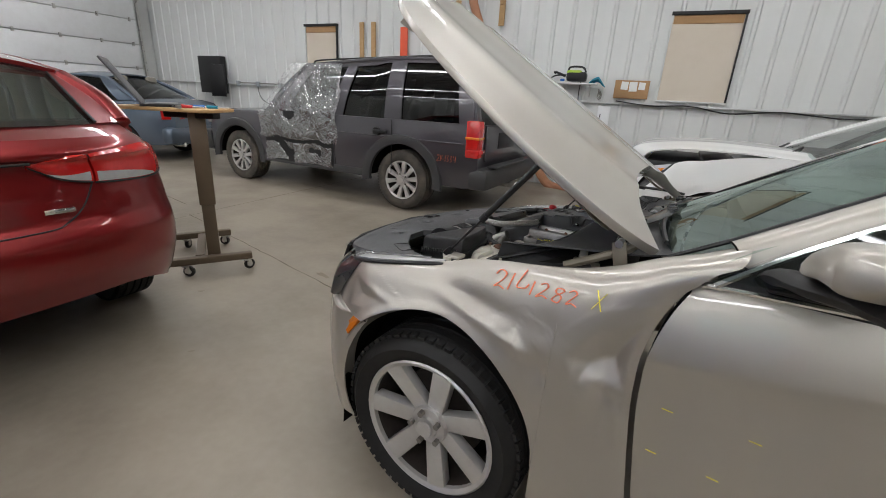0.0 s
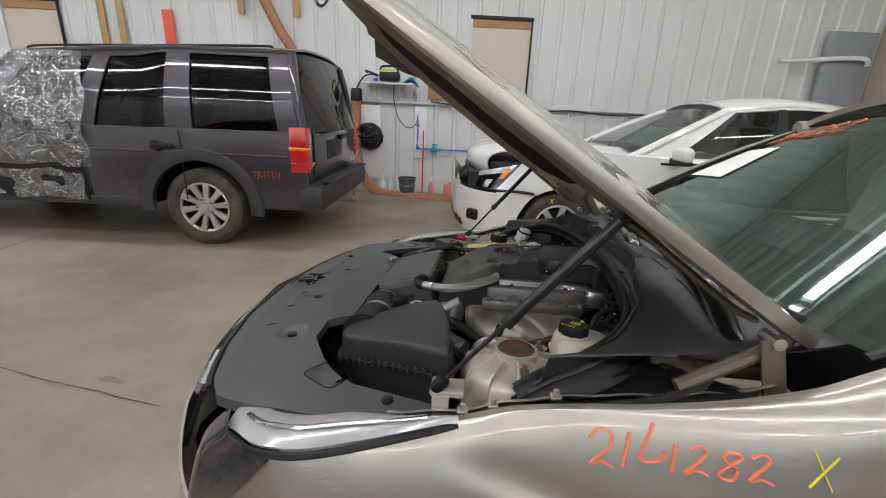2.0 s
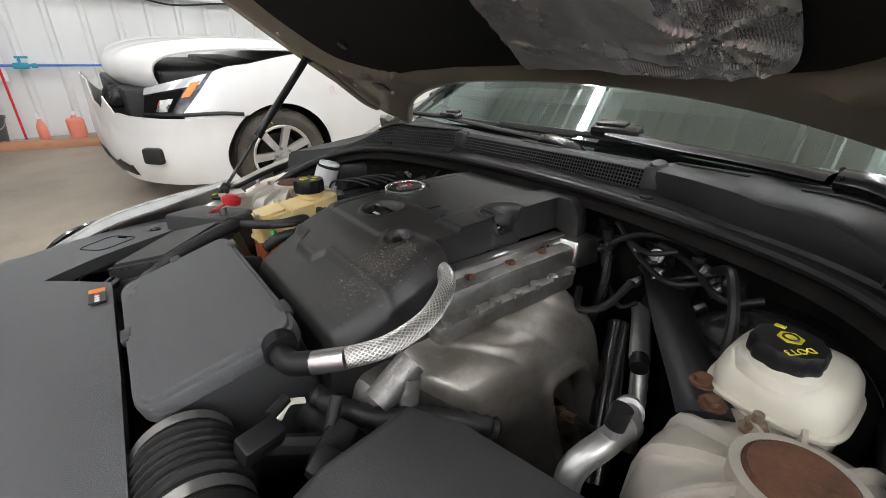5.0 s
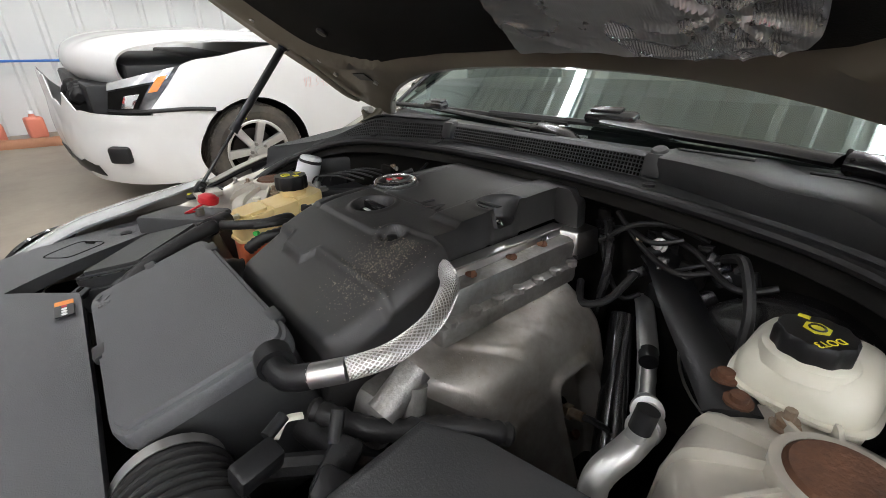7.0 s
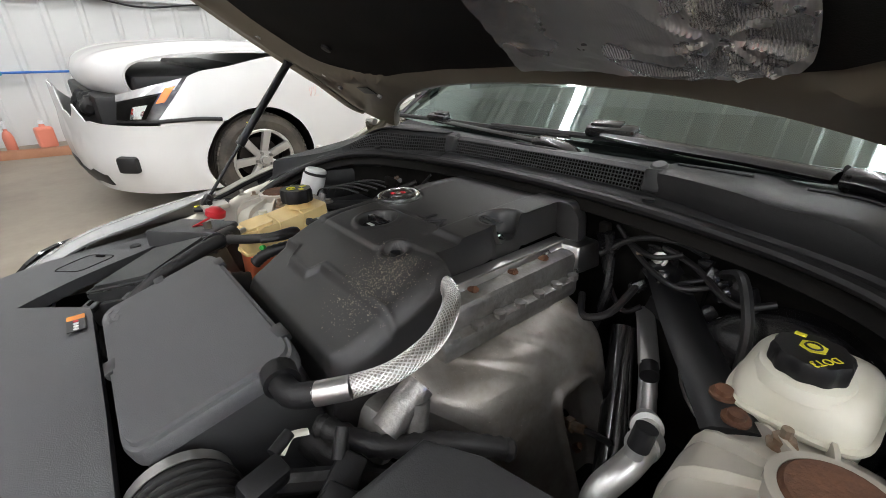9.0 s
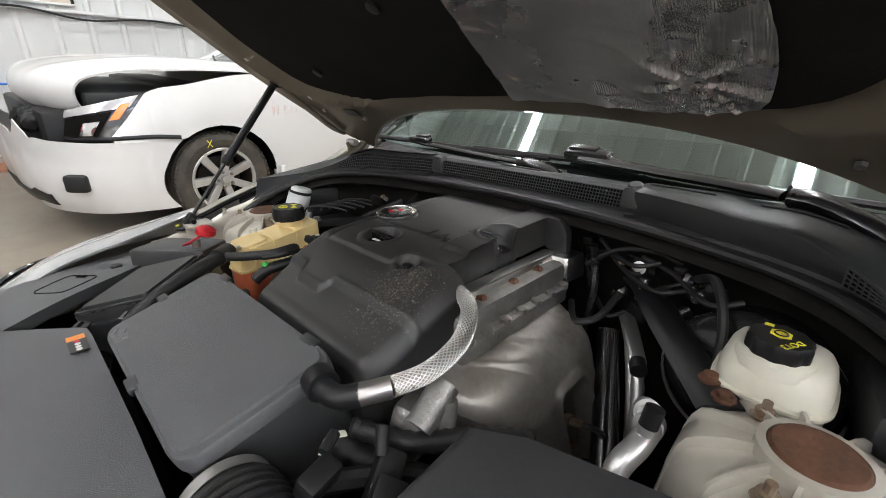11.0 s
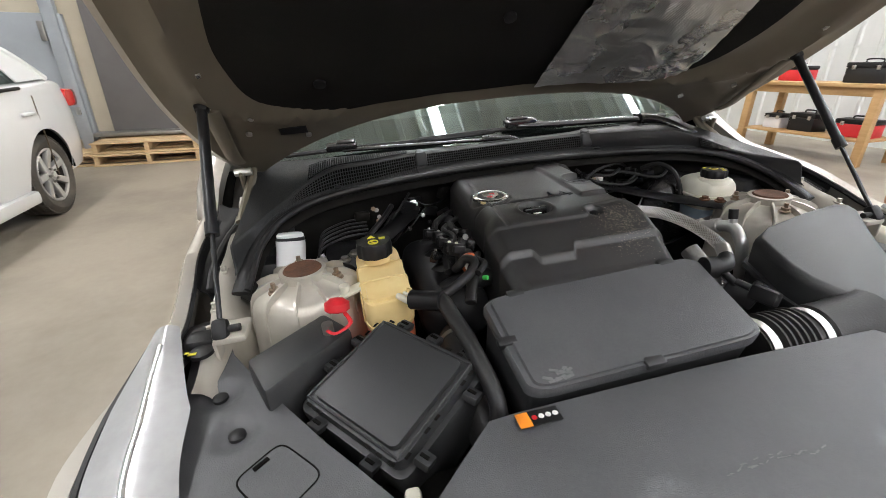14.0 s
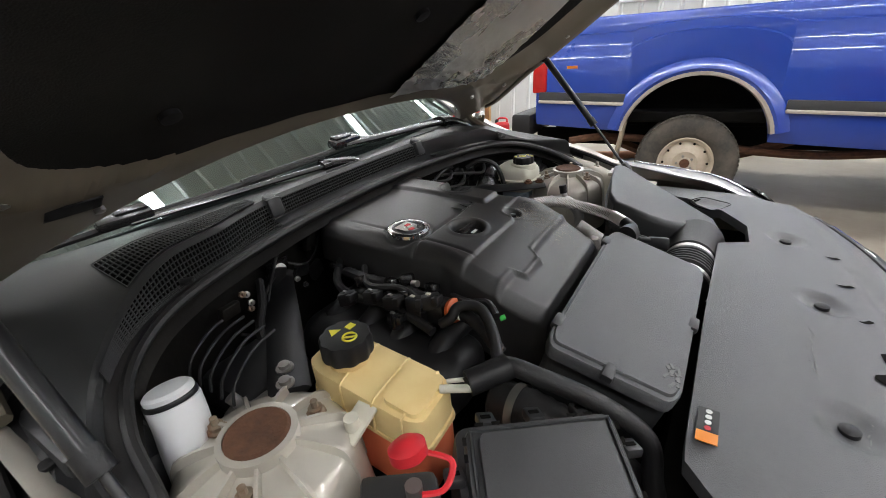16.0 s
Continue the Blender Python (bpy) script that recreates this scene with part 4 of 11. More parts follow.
# white saloon with a crumpled front end
def white_saloon():
    c = thing("white_saloon", place((1.69, 4.32), (4.50, 4.19), 0.80) @ Matrix.Scale(1.03, 4), "white compact saloon with a crushed nose and lifted bonnet", "car")
    ar = [(0.0, 0.31, 0.365), (2.685, 0.31, 0.365)]
    half = [(-0.90, 0.55), (-0.84, 0.68), (-0.7, 0.79), (-0.3, 0.865), (0.3, 0.885), (2.6, 0.885), (3.2, 0.84), (3.5, 0.76), (3.62, 0.66)]
    sh = [(-0.56, 0.64), (-0.46, 0.752), (-0.36, 0.872), (-0.14, 0.918), (0.1, 0.965), (0.35, 0.985), (0.6, 0.98), (1.4, 0.945), (2.6, 0.97), (3.3, 0.98), (3.62, 0.94)]
    cr = [(-0.56, 0.62), (-0.36, 0.76), (0.0, 0.82), (0.3, 0.92), (0.6, 0.99), (0.8, 1.0), (2.6, 1.02), (3.3, 1.06), (3.62, 1.0)]
    part("body", body_shell(-0.56, 3.62, half, sh, cr, [(-0.56, 0.605), (-0.24, 0.605), (-0.2, 0.21), (0.5, 0.21), (3.6, 0.3)], ar, 0.05, 0.02, None, 44), M_WHITE, c)
    wells(c, ar, 0.40, 0.86)
    P, B = M_WHITE, M_BLACK
    belt = [(0.6, 0.95), (1.6, 0.965), (3.2, 1.03)]
    roof = [(1.3, 1.40), (1.9, 1.475), (2.4, 1.46), (2.9, 1.38)]
    pil = [(0.62, 0.90, 0, 1, P), (1.72, 1.86, 0, 1, B), (2.72, 3.12, 0, 1, P), (0.62, 3.1, 0.93, 1, P), (0.905, 1.02, 0.0, 0.925, B)]
    canopy(c, 0.55, 1.42, 2.55, 3.15, belt, roof, 0.80, 0.585, P, M_GLASS, M_SIDEGLASS, pil, 0.03)
    # bonnet pushed up, its nose bulging over the broken grille
    def hood(u, v):
        x = curve_at(u, [(0, -0.71), (0.1, -0.80), (0.22, -0.775), (0.38, -0.62), (0.6, -0.28), (0.8, 0.12), (1, 0.62)]) + 0.22 * abs(v) ** 3 * max(0, 1 - 1.5 * u)
        z = curve_at(u, [(0, 0.705), (0.1, 0.81), (0.22, 0.92), (0.38, 0.985), (0.6, 1.02), (0.8, 1.03), (1, 1.005)])
        w = curve_at(u, [(0, 0.57), (0.1, 0.605), (0.22, 0.62), (0.4, 0.66), (0.6, 0.69), (0.8, 0.735), (1, 0.79)])
        return (x, v * w, z - 0.034 * (1 + 0.4 * u) * abs(v) ** 3 + 0.012 * math.exp(-((abs(v) - 0.55) / 0.1) ** 2) + 0.008 * noise.noise(Vector((u * 4, v * 2, 5))))
    part("bonnet", Geo().skin(hood, lin(0, 1, 40), lin(-1, 1, 24)), M_WHITE, c, "bulging white bonnet, pushed up", thick=0.012)
    # black boxes fill the engine space and give its shade by colour
    part("engine_shade", Geo().box((-0.30, 0, 0.80), (0.62, 1.36, 0.13), 0.02).box((-0.64, 0, 0.56), (0.34, 1.22, 0.40), 0.02).box((0.0, 0, 0.84), (0.3, 1.38, 0.10), 0.02), M_BLACK, c, "black boxes standing in for the shaded engine space under the bonnet")

    part("radiator_plate", Geo().box((-0.74, -0.50, 0.655), (0.02, 0.10, 0.16), 0.004, rot=(0, 0, 30)), M_DULLSTEEL, c, "bare grey radiator support")

    def mask(u, v):
        k = 1 - abs(u)
        y = math.copysign(curve_at(k, [(0, 0.885), (0.15, 0.865), (0.32, 0.79), (0.5, 0.64), (0.7, 0.42), (1, 0)]), u)
        top = lerp(y, [(-0.9, 0.605), (-0.62, 0.615), (-0.52, 0.63), (-0.44, 0.70), (-0.37, 0.635), (-0.22, 0.65), (-0.14, 0.79), (0.1, 0.81), (0.4, 0.75), (0.62, 0.62), (0.9, 0.605)])
        if -0.55 < y < -0.1:
            top += 0.035 * noise.noise(Vector((y * 22, 3.1, 0)))
        z = 0.19 + (top - 0.19) * v
        arch = -math.sqrt(max(0.0, 0.372 ** 2 - (z - 0.31) ** 2))
        x = curve_at(k, [(0, arch), (0.15, min(arch - 0.08, -0.46)), (0.32, -0.66), (0.5, -0.81), (0.7, -0.91), (1, -0.96)])
        low = 0.05 * (1 - v) ** 3 - 0.018 * math.sin(math.pi * min(1, v * 1.4))
        return (x + low, y * (1 - 0.3 * low), z)
    bp = part("bumper_front", Geo().skin(mask, lin(-1, 1, 110), lin(0, 1, 18)), M_WHITE, c, "white bumper with a torn top edge", thick=0.006)
    part("air_slot", Geo().skin(lambda u, v: (mask(u, v)[0] - 0.006, mask(u, v)[1], mask(u, v)[2]), lin(-0.42, 0.42, 30), lin(0.10, 0.26, 3)), M_BLACK, bp, "black lower air slot", thick=0.004)
    for s in (-1, 1):
        def lamp(u, v):
            # u from the nose to the rear tip, v from the lower edge up
            a, b, d, e = Vector((-0.735, 0.615, 0.625)), Vector((-0.56, 0.81, 0.635)), Vector((-0.70, 0.62, 0.765)), Vector((-0.36, 0.815, 0.865))
            p = a.lerp(b, u).lerp(d.lerp(e, u), v)
            k = 0.05 * math.sin(math.pi * u) * (0.5 + 0.5 * math.sin(math.pi * v))
            return (p.x - 0.6 * k, s * (p.y + 0.8 * k), p.z)
        hl = part("head_lamp", Geo().skin(lamp, lin(0, 1, 14), lin(0, 1, 8)), M_LAMPDARK, c, "broken headlamp with dark inside", thick=0.003)
        part("lamp_void", Geo().skin(lambda u, v: tuple(Vector(lamp(u, v)) + Vector((-0.006, s * 0.006, 0.001))), lin(0.03, 0.74, 10), lin(0.04, 0.66, 5)), M_DARK, hl, "dark broken lamp inside", thick=0.003)
        part("lamp_reflector", Geo().skin(lambda u, v: tuple(Vector(lamp(u, v)) + Vector((-0.010, s * 0.010, 0.004))), lin(0.02, 0.96, 10), lin(0.70, 0.97, 4)), M_LAMPCLEAR, hl, "bright upper reflector", thick=0.004)
        part("lamp_reflector", Geo().skin(lambda u, v: tuple(Vector(lamp(u, v)) + Vector((-0.010, s * 0.010, 0.002))), lin(0.40, 0.66, 6), lin(0.06, 0.44, 4)), M_CHROME, hl, thick=0.004)
        part("indicator", Geo().skin(lambda u, v: tuple(Vector(lamp(u, v)) + Vector((-0.014, s * 0.014, 0.004))), lin(0.80, 0.94, 4), lin(0.42, 0.80, 5)), M_LAMPORANGE, hl, "amber indicator", thick=0.004)
        part("bumper_gap", Geo().tube([(-0.735, s * 0.63, 0.617), (-0.62, s * 0.772, 0.622), (-0.50, s * 0.840, 0.630), (-0.36, s * 0.884, 0.634), (-0.24, s * 0.896, 0.622)], 0.012, 8), M_BLACK, c)
        part("fog_recess", Geo().box((-0.745, s * 0.715, 0.385), (0.09, 0.12, 0.10), 0.02, rot=(0, 0, -s * 48)), M_BLACK, c)
        m = part("mirror", Geo().box((0.92, s * 0.98, 1.015), (0.11, 0.23, 0.13), 0.055, seg=4), M_WHITE, c)
        part("mirror_base", Geo().box((0.92, s * 0.97, 0.952), (0.10, 0.22, 0.04), 0.018, seg=3), M_BLACK, m, "black lower half of the mirror")
        part("waist_seal", Geo().tube([(0.80, s * 0.872, 0.925), (1.2, s * 0.882, 0.935), (1.7, s * 0.884, 0.945), (2.6, s * 0.872, 0.975)], 0.013, 6, steps=4), M_BLACK, c, "black window seal")
        part("mirror_foot", Geo().box((0.95, s * 0.87, 0.955), (0.16, 0.07, 0.05), 0.015), M_BLACK, m)
        for x in (1.68, 2.68):
            part("shut_line", Geo().box((x, s * 0.897, 0.62), (0.007, 0.006, 0.6)), M_CUT, c)
            part("door_handle", Geo().box((x - 0.14, s * 0.905, 0.80), (0.17, 0.03, 0.03), 0.012), M_WHITE, c)
        part("sill_skirt", Geo().box((1.34, s * 0.885, 0.235), (1.95, 0.07, 0.10), 0.03), M_WHITE, c)
        part("mud_flap", Geo().box((0.40, s * 0.86, 0.27), (0.05, 0.12, 0.2), 0.015), M_WHITE, c)
        part("tail_lamp", Geo().box((3.50, s * 0.72, 0.86), (0.2, 0.2, 0.16), 0.04), M_LAMPRED, c)
        part("wiper", Geo().tube([(0.5, s * 0.3 - 0.1, 1.02), (0.62, s * 0.3 + 0.2, 1.05)], 0.01, 6), M_BLACK, c)
    # torn black grille foam
    g = Geo()
    for i in range(9):
        g.box((-0.84 + 0.05 * random.random(), -0.44 + 0.09 * i * 0.5, 0.67 + 0.05 * random.random()), (0.08, 0.08, 0.09), 0.02, rot=(30 * random.random(), 40 * random.random(), 30 * random.random()), seg=1)
    part("grille_scrap", g, M_BLACK, c, "torn black grille pieces")
    for x, s in ((0, -1), (2.685, -1), (0, 1), (2.685, 1)):
        wheel("wheel", c, (x, s * 0.86, 0.316), 0.316, 0.212, 0.205, 7, s, M_TYREDIRTY, M_ALLOY, cap=0.035, spoke_w=(0.045, 0.055))
    for i, st in enumerate(([(0, 1), (.1, 0), (.25, .9)], [(.45, 1), (.45, 0)], [(.65, 1), (.6, .1), (.9, .1)], [(1.1, .9), (1.35, 1), (1.2, .55), (1.4, .3), (1.1, 0)], [(1.6, 1), (1.6, .5), (1.9, .5), (1.9, 1), (1.9, 0)], [(2.3, 1), (2.1, .5), (2.3, 0), (2.5, .5), (2.3, 1)])):
        part("paint_number", Geo().tube([(0.36 + 0.075 * a, -0.9035, 0.715 + 0.065 * b) for a, b in st], 0.0022, 6, steps=4, flat=0.4), M_FAINTMARK, c, "faded pink paint pen stroke")
    for a, b in (((-0.03, 0.27), (0.0, 0.225)), ((0.0, 0.27), (-0.03, 0.225))):
        part("tyre_mark", Geo().tube([(a[0] - 0.06, -0.878, 0.316 + a[1]), (b[0] - 0.06, -0.878, 0.316 + b[1])], 0.003, 5), M_YELLOW, c, "yellow chalk cross on the tyre")
    return c


white_car = white_saloon()


# red saloon seen from behind
def red_saloon():
    c = thing("red_saloon", pose(-4.64, 0.69, 0, 0, 0, -3), "glossy red compact saloon, rear end towards the aisle", "car")
    ar = [(0.0, 0.32, 0.36), (2.70, 0.32, 0.36)]
    half = [(-0.85, 0.62), (-0.5, 0.82), (0.3, 0.885), (2.4, 0.89), (2.9, 0.87), (3.25, 0.80), (3.45, 0.68), (3.52, 0.55)]
    sh = [(-0.85, 0.66), (0.5, 0.92), (2.4, 1.00), (2.9, 1.06), (3.25, 1.10), (3.42, 1.10), (3.52, 1.06)]
    cr = [(-0.85, 0.7), (0.5, 1.0), (2.4, 1.06), (2.9, 1.11), (3.25, 1.15), (3.42, 1.155), (3.52, 1.10)]
    part("body", body_shell(-0.85, 3.07, half, sh, cr, [(-0.9, 0.2), (2.3, 0.22), (3.1, 0.26)], ar, 0.05, 0.02, None, 40), M_RED, c)
    wells(c, ar, 0.40, 0.86)
    pil = [(0.6, 0.95, 0, 1, M_RED), (1.72, 1.86, 0, 1, M_BLACK), (2.72, 3.18, 0, 1, M_RED), (0.6, 3.18, 0.93, 1, M_RED)]
    canopy(c, 0.5, 1.35, 2.85, 3.20, [(0.5, 0.96), (3.2, 1.125)], [(1.2, 1.38), (1.8, 1.455), (2.5, 1.425), (2.85, 1.375)], 0.735, 0.65, M_RED, M_GLASS, M_DARKGLASS, pil, 0.03, rear_pane=M_SCREEN)
    # rear quarters beside the backlight
    for s in (-1, 1):
        def quarter(u, v):
            w = (0.735 - 0.085 * u) * 0.985
            k = (0.80 + 0.12 * u) * (1 - v) + 1.03 * v
            q = min(1.0, k) ** 2.2
            return (3.20 - 0.35 * u + 0.16 * (1 - q) * (1 - 0.7 * u) * (1 - 0.4 * u) + 0.008, s * w * k, 1.125 + 0.21 * u + 0.03 * u * (1 - q) + 0.010)
        qt = part("rear_quarter", Geo().skin(quarter, lin(-0.02, 1.02, 12), lin(0, 1, 8)), M_RED, c, thick=0.006)
        part("window_seal", Geo().tube([quarter(u, 0) for u in lin(0, 1, 8)], 0.006, 6), M_BLACK, qt)

    def rim_x(z):
        return curve_at(z, [(0.30, 3.43), (0.40, 3.49), (0.52, 3.55), (0.66, 3.565), (0.705, 3.548), (0.74, 3.532), (0.86, 3.522), (0.96, 3.508), (0.995, 3.512), (1.015, 3.540), (1.05, 3.530), (1.085, 3.48)])

    def tail(a, z):
        """The tail's skin: a from the flank (0) round the corner to the middle (1)."""
        w = curve_at(z, [(0.28, 0.84), (0.36, 0.870), (0.56, 0.888), (0.70, 0.878), (0.88, 0.852), (1.0, 0.820), (1.06, 0.785), (1.085, 0.755)])
        t = 0.5 * math.pi * a
        k = 2 / 3.1
        sink = 0.010 * ramp(0.72, 0.75, z) * (1 - ramp(0.985, 1.01, z)) * ramp(0.76, 0.80, a)
        return (3.055 + (rim_x(z) - 3.055 - sink) * math.sin(t) ** k, w * math.cos(t) ** k, z)

    low = lambda a: 0.285 + 0.085 * ramp(0.25, 0.75, a)
    deck = lambda u, v: (3.02 + (rim_x(1.085) - 3.02) * u, 0, 1.135 - 0.05 * u ** 2)
    for s in (-1, 1):
        tl = part("tail_panel", Geo().skin(lambda a, v: (lambda p: (p[0], s * p[1], p[2]))(tail(a, low(a) + (1.085 - low(a)) * v)), lin(0, 1, 48), lin(0, 1, 60)), M_RED, c)
        part("deck", Geo().skin(lambda a, v: (lambda p: (3.0 + (p[0] - 3.0) * v, s * p[1] * (0.93 + 0.07 * v), 1.085 + 0.05 * (1 - v * v) + 0.012 * math.sin(math.pi * v)))(tail(a, 1.085)), lin(0, 1, 24), lin(0, 1, 12)), M_RED, tl)
        # lamp in two pieces, one on the lid, each red above clear
        def lens(a, v):
            hi = curve_at(a, [(0.16, 1.035), (0.45, 1.048), (0.66, 1.036), (0.78, 1.022), (0.93, 0.994)])
            lo = curve_at(a, [(0.16, 0.935), (0.28, 0.898), (0.50, 0.884), (0.70, 0.890), (0.78, 0.897), (0.87, 0.925), (0.93, 0.986)])
            p, q = Vector(tail(a, lo + (hi - lo) * v)), Vector((0.9, 0.45, 0)) * (0.010 + 0.016 * math.sin(math.pi * v) ** 0.7)
            return (p.x + q.x, s * (p.y + q.y), p.z)
        for a0, a1, nm in ((0.16, 0.776, "side"), (0.784, 0.93, "lid")):
            t = part("tail_lamp", Geo().skin(lens, lin(a0, a1, 18), lin(0, 1, 10)), M_LAMPRED, c, "red tail lamp with a clear lower lens", thick=0.02)
            b0, b1 = (0.42, 0.77) if nm == "side" else (0.79, 0.895)
            part("clear_lens", Geo().skin(lambda u, v: (lambda p: (p[0] + 0.003, p[1], p[2]))(lens(b0 + (b1 - b0) * u, 0.05 + v * (0.34 * (u if nm == "side" else (1 - u)) ** 0.6))), lin(0, 1, 12), lin(0, 1, 4)), M_LAMPCLEAR, t, "clear lower lens")
            part("lamp_surround", Geo().tube([lens(a, 0) for a in lin(a0, a1, 10)], 0.005, 6), M_BLACK, t)
        m = part("mirror", Geo().box((0.95, s * 1.0, 1.02), (0.11, 0.22, 0.15), 0.05), M_RED, c)
        part("mirror_glass", Geo().box((1.0, s * 1.0, 1.02), (0.03, 0.18, 0.11), 0.03), M_BLACK, m)
    part("badge", Geo().box((3.523, 0.275, 0.797), (0.008, 0.105, 0.021), 0.003, rot=(0, 0, -2)), M_CHROME, c, "narrow chrome trim badge")
    for s in (-1, 1):
        seam = [(0.781, 0.896), (0.815, 0.825), (0.846, 0.776), (0.88, 0.742), (0.92, 0.724), (1.0, 0.722)]
        part("boot_seam", Geo().tube([(tail(a, z)[0] + 0.001, s * tail(a, z)[1], z) for a, z in seam], 0.0035, 6), M_BLACK, c)
        # black strip laid in as the shadow under the boot lip
        part("lip_shadow", Geo().tube([(tail(a, 1.004)[0] + 0.004, s * tail(a, 1.004)[1], 0.998) for a in lin(0.92, 1, 6)], 0.006, 6), M_BLACK, c, "black strip standing in for the shadow below the boot lip")
    for x, s in ((0, -1), (2.7, -1), (0, 1), (2.7, 1)):
        wheel("wheel", c, (x, s * 0.86, 0.316), 0.316, 0.215, 0.205, 5, s, M_TYRE, M_ALLOY, cap=0.035)
    return c


red_car = red_saloon()


def blue_saloon():
    c = thing("blue_grey_saloon", pose(-9.6, 4.55, 0, 0, 0, 20), "blue-grey metallic saloon parked by the overhead door", "car")
    ar = [(0.0, 0.33, 0.37), (2.1, 0.33, 0.37)]
    half = [(-0.5, 0.8), (0.3, 0.90), (1.8, 0.91), (2.5, 0.88), (2.85, 0.80), (3.0, 0.66)]
    sh = [(-0.5, 0.85), (1.8, 0.96), (2.5, 0.98), (2.85, 0.96), (3.0, 0.90)]
    cr = [(-0.5, 0.9), (1.8, 1.02), (2.5, 1.08), (2.85, 1.06), (3.0, 0.98)]
    part("body", body_shell(-0.5, 3.0, half, sh, cr, [(-0.5, 0.22), (3, 0.3)], ar), M_BLUEGREY, c)
    wells(c, ar, 0.4, 0.86)
    pil = [(0.1, 0.4, 0, 1, M_BLUEGREY), (1.12, 1.24, 0, 1, M_BLACK), (2.1, 2.4, 0, 1, M_BLUEGREY)]
    canopy(c, 0.0, 0.8, 1.8, 2.45, [(0, 0.96), (2.5, 1.03)], [(0.7, 1.38), (1.3, 1.44), (1.9, 1.40)], 0.80, 0.58, M_BLUEGREY, M_GLASS, M_DARKGLASS, pil, 0.03)
    for s in (-1, 1):
        part("tail_lamp", Geo().skin(lambda u, v: (3.0 - 0.2 * max(0, u - 0.3) ** 1.6, s * (0.42 + 0.42 * u), 0.74 + 0.14 * v), lin(0, 1, 10), lin(0, 1, 4)), M_LAMPRED, c, thick=0.03)
        part("exhaust", Geo().rod((2.85, s * 0.55, 0.3), (3.04, s * 0.55, 0.3), 0.04), M_CHROME, c)
    part("bumper_rear", Geo().box((2.93, 0, 0.46), (0.22, 1.72, 0.3), 0.08), M_BLUEGREY, c)
    part("boot_trim", Geo().box((3.02, 0, 0.84), (0.02, 0.6, 0.03), 0.006), M_CHROME, c)
    for x, s in ((0, -1), (2.1, -1), (0, 1), (2.1, 1)):
        wheel("wheel", c, (x, s * 0.87, 0.325), 0.325, 0.225, 0.21, 5, s, M_TYRE, M_ALLOY, cap=0.035)


blue_saloon()


M_DULLCHROME = mat("worn bright trim", (0.62, 0.58, 0.52), 0.35, 0.5, 0.4, 60, second=(0.42, 0.36, 0.3), stain=0.4, sscale=9)
M_DUSTFLAP = mat("dusty rubber", (0.30, 0.25, 0.18), 0.8, 0, 0.3, 40, second=(0.2, 0.16, 0.11), stain=0.5, sscale=6)
M_TANSTEEL = mat("tan painted wheel", (0.55, 0.48, 0.38), 0.5, 0.1, 0.3, 50, 0.2, 200, second=(0.34, 0.27, 0.19), stain=0.5, sscale=9)


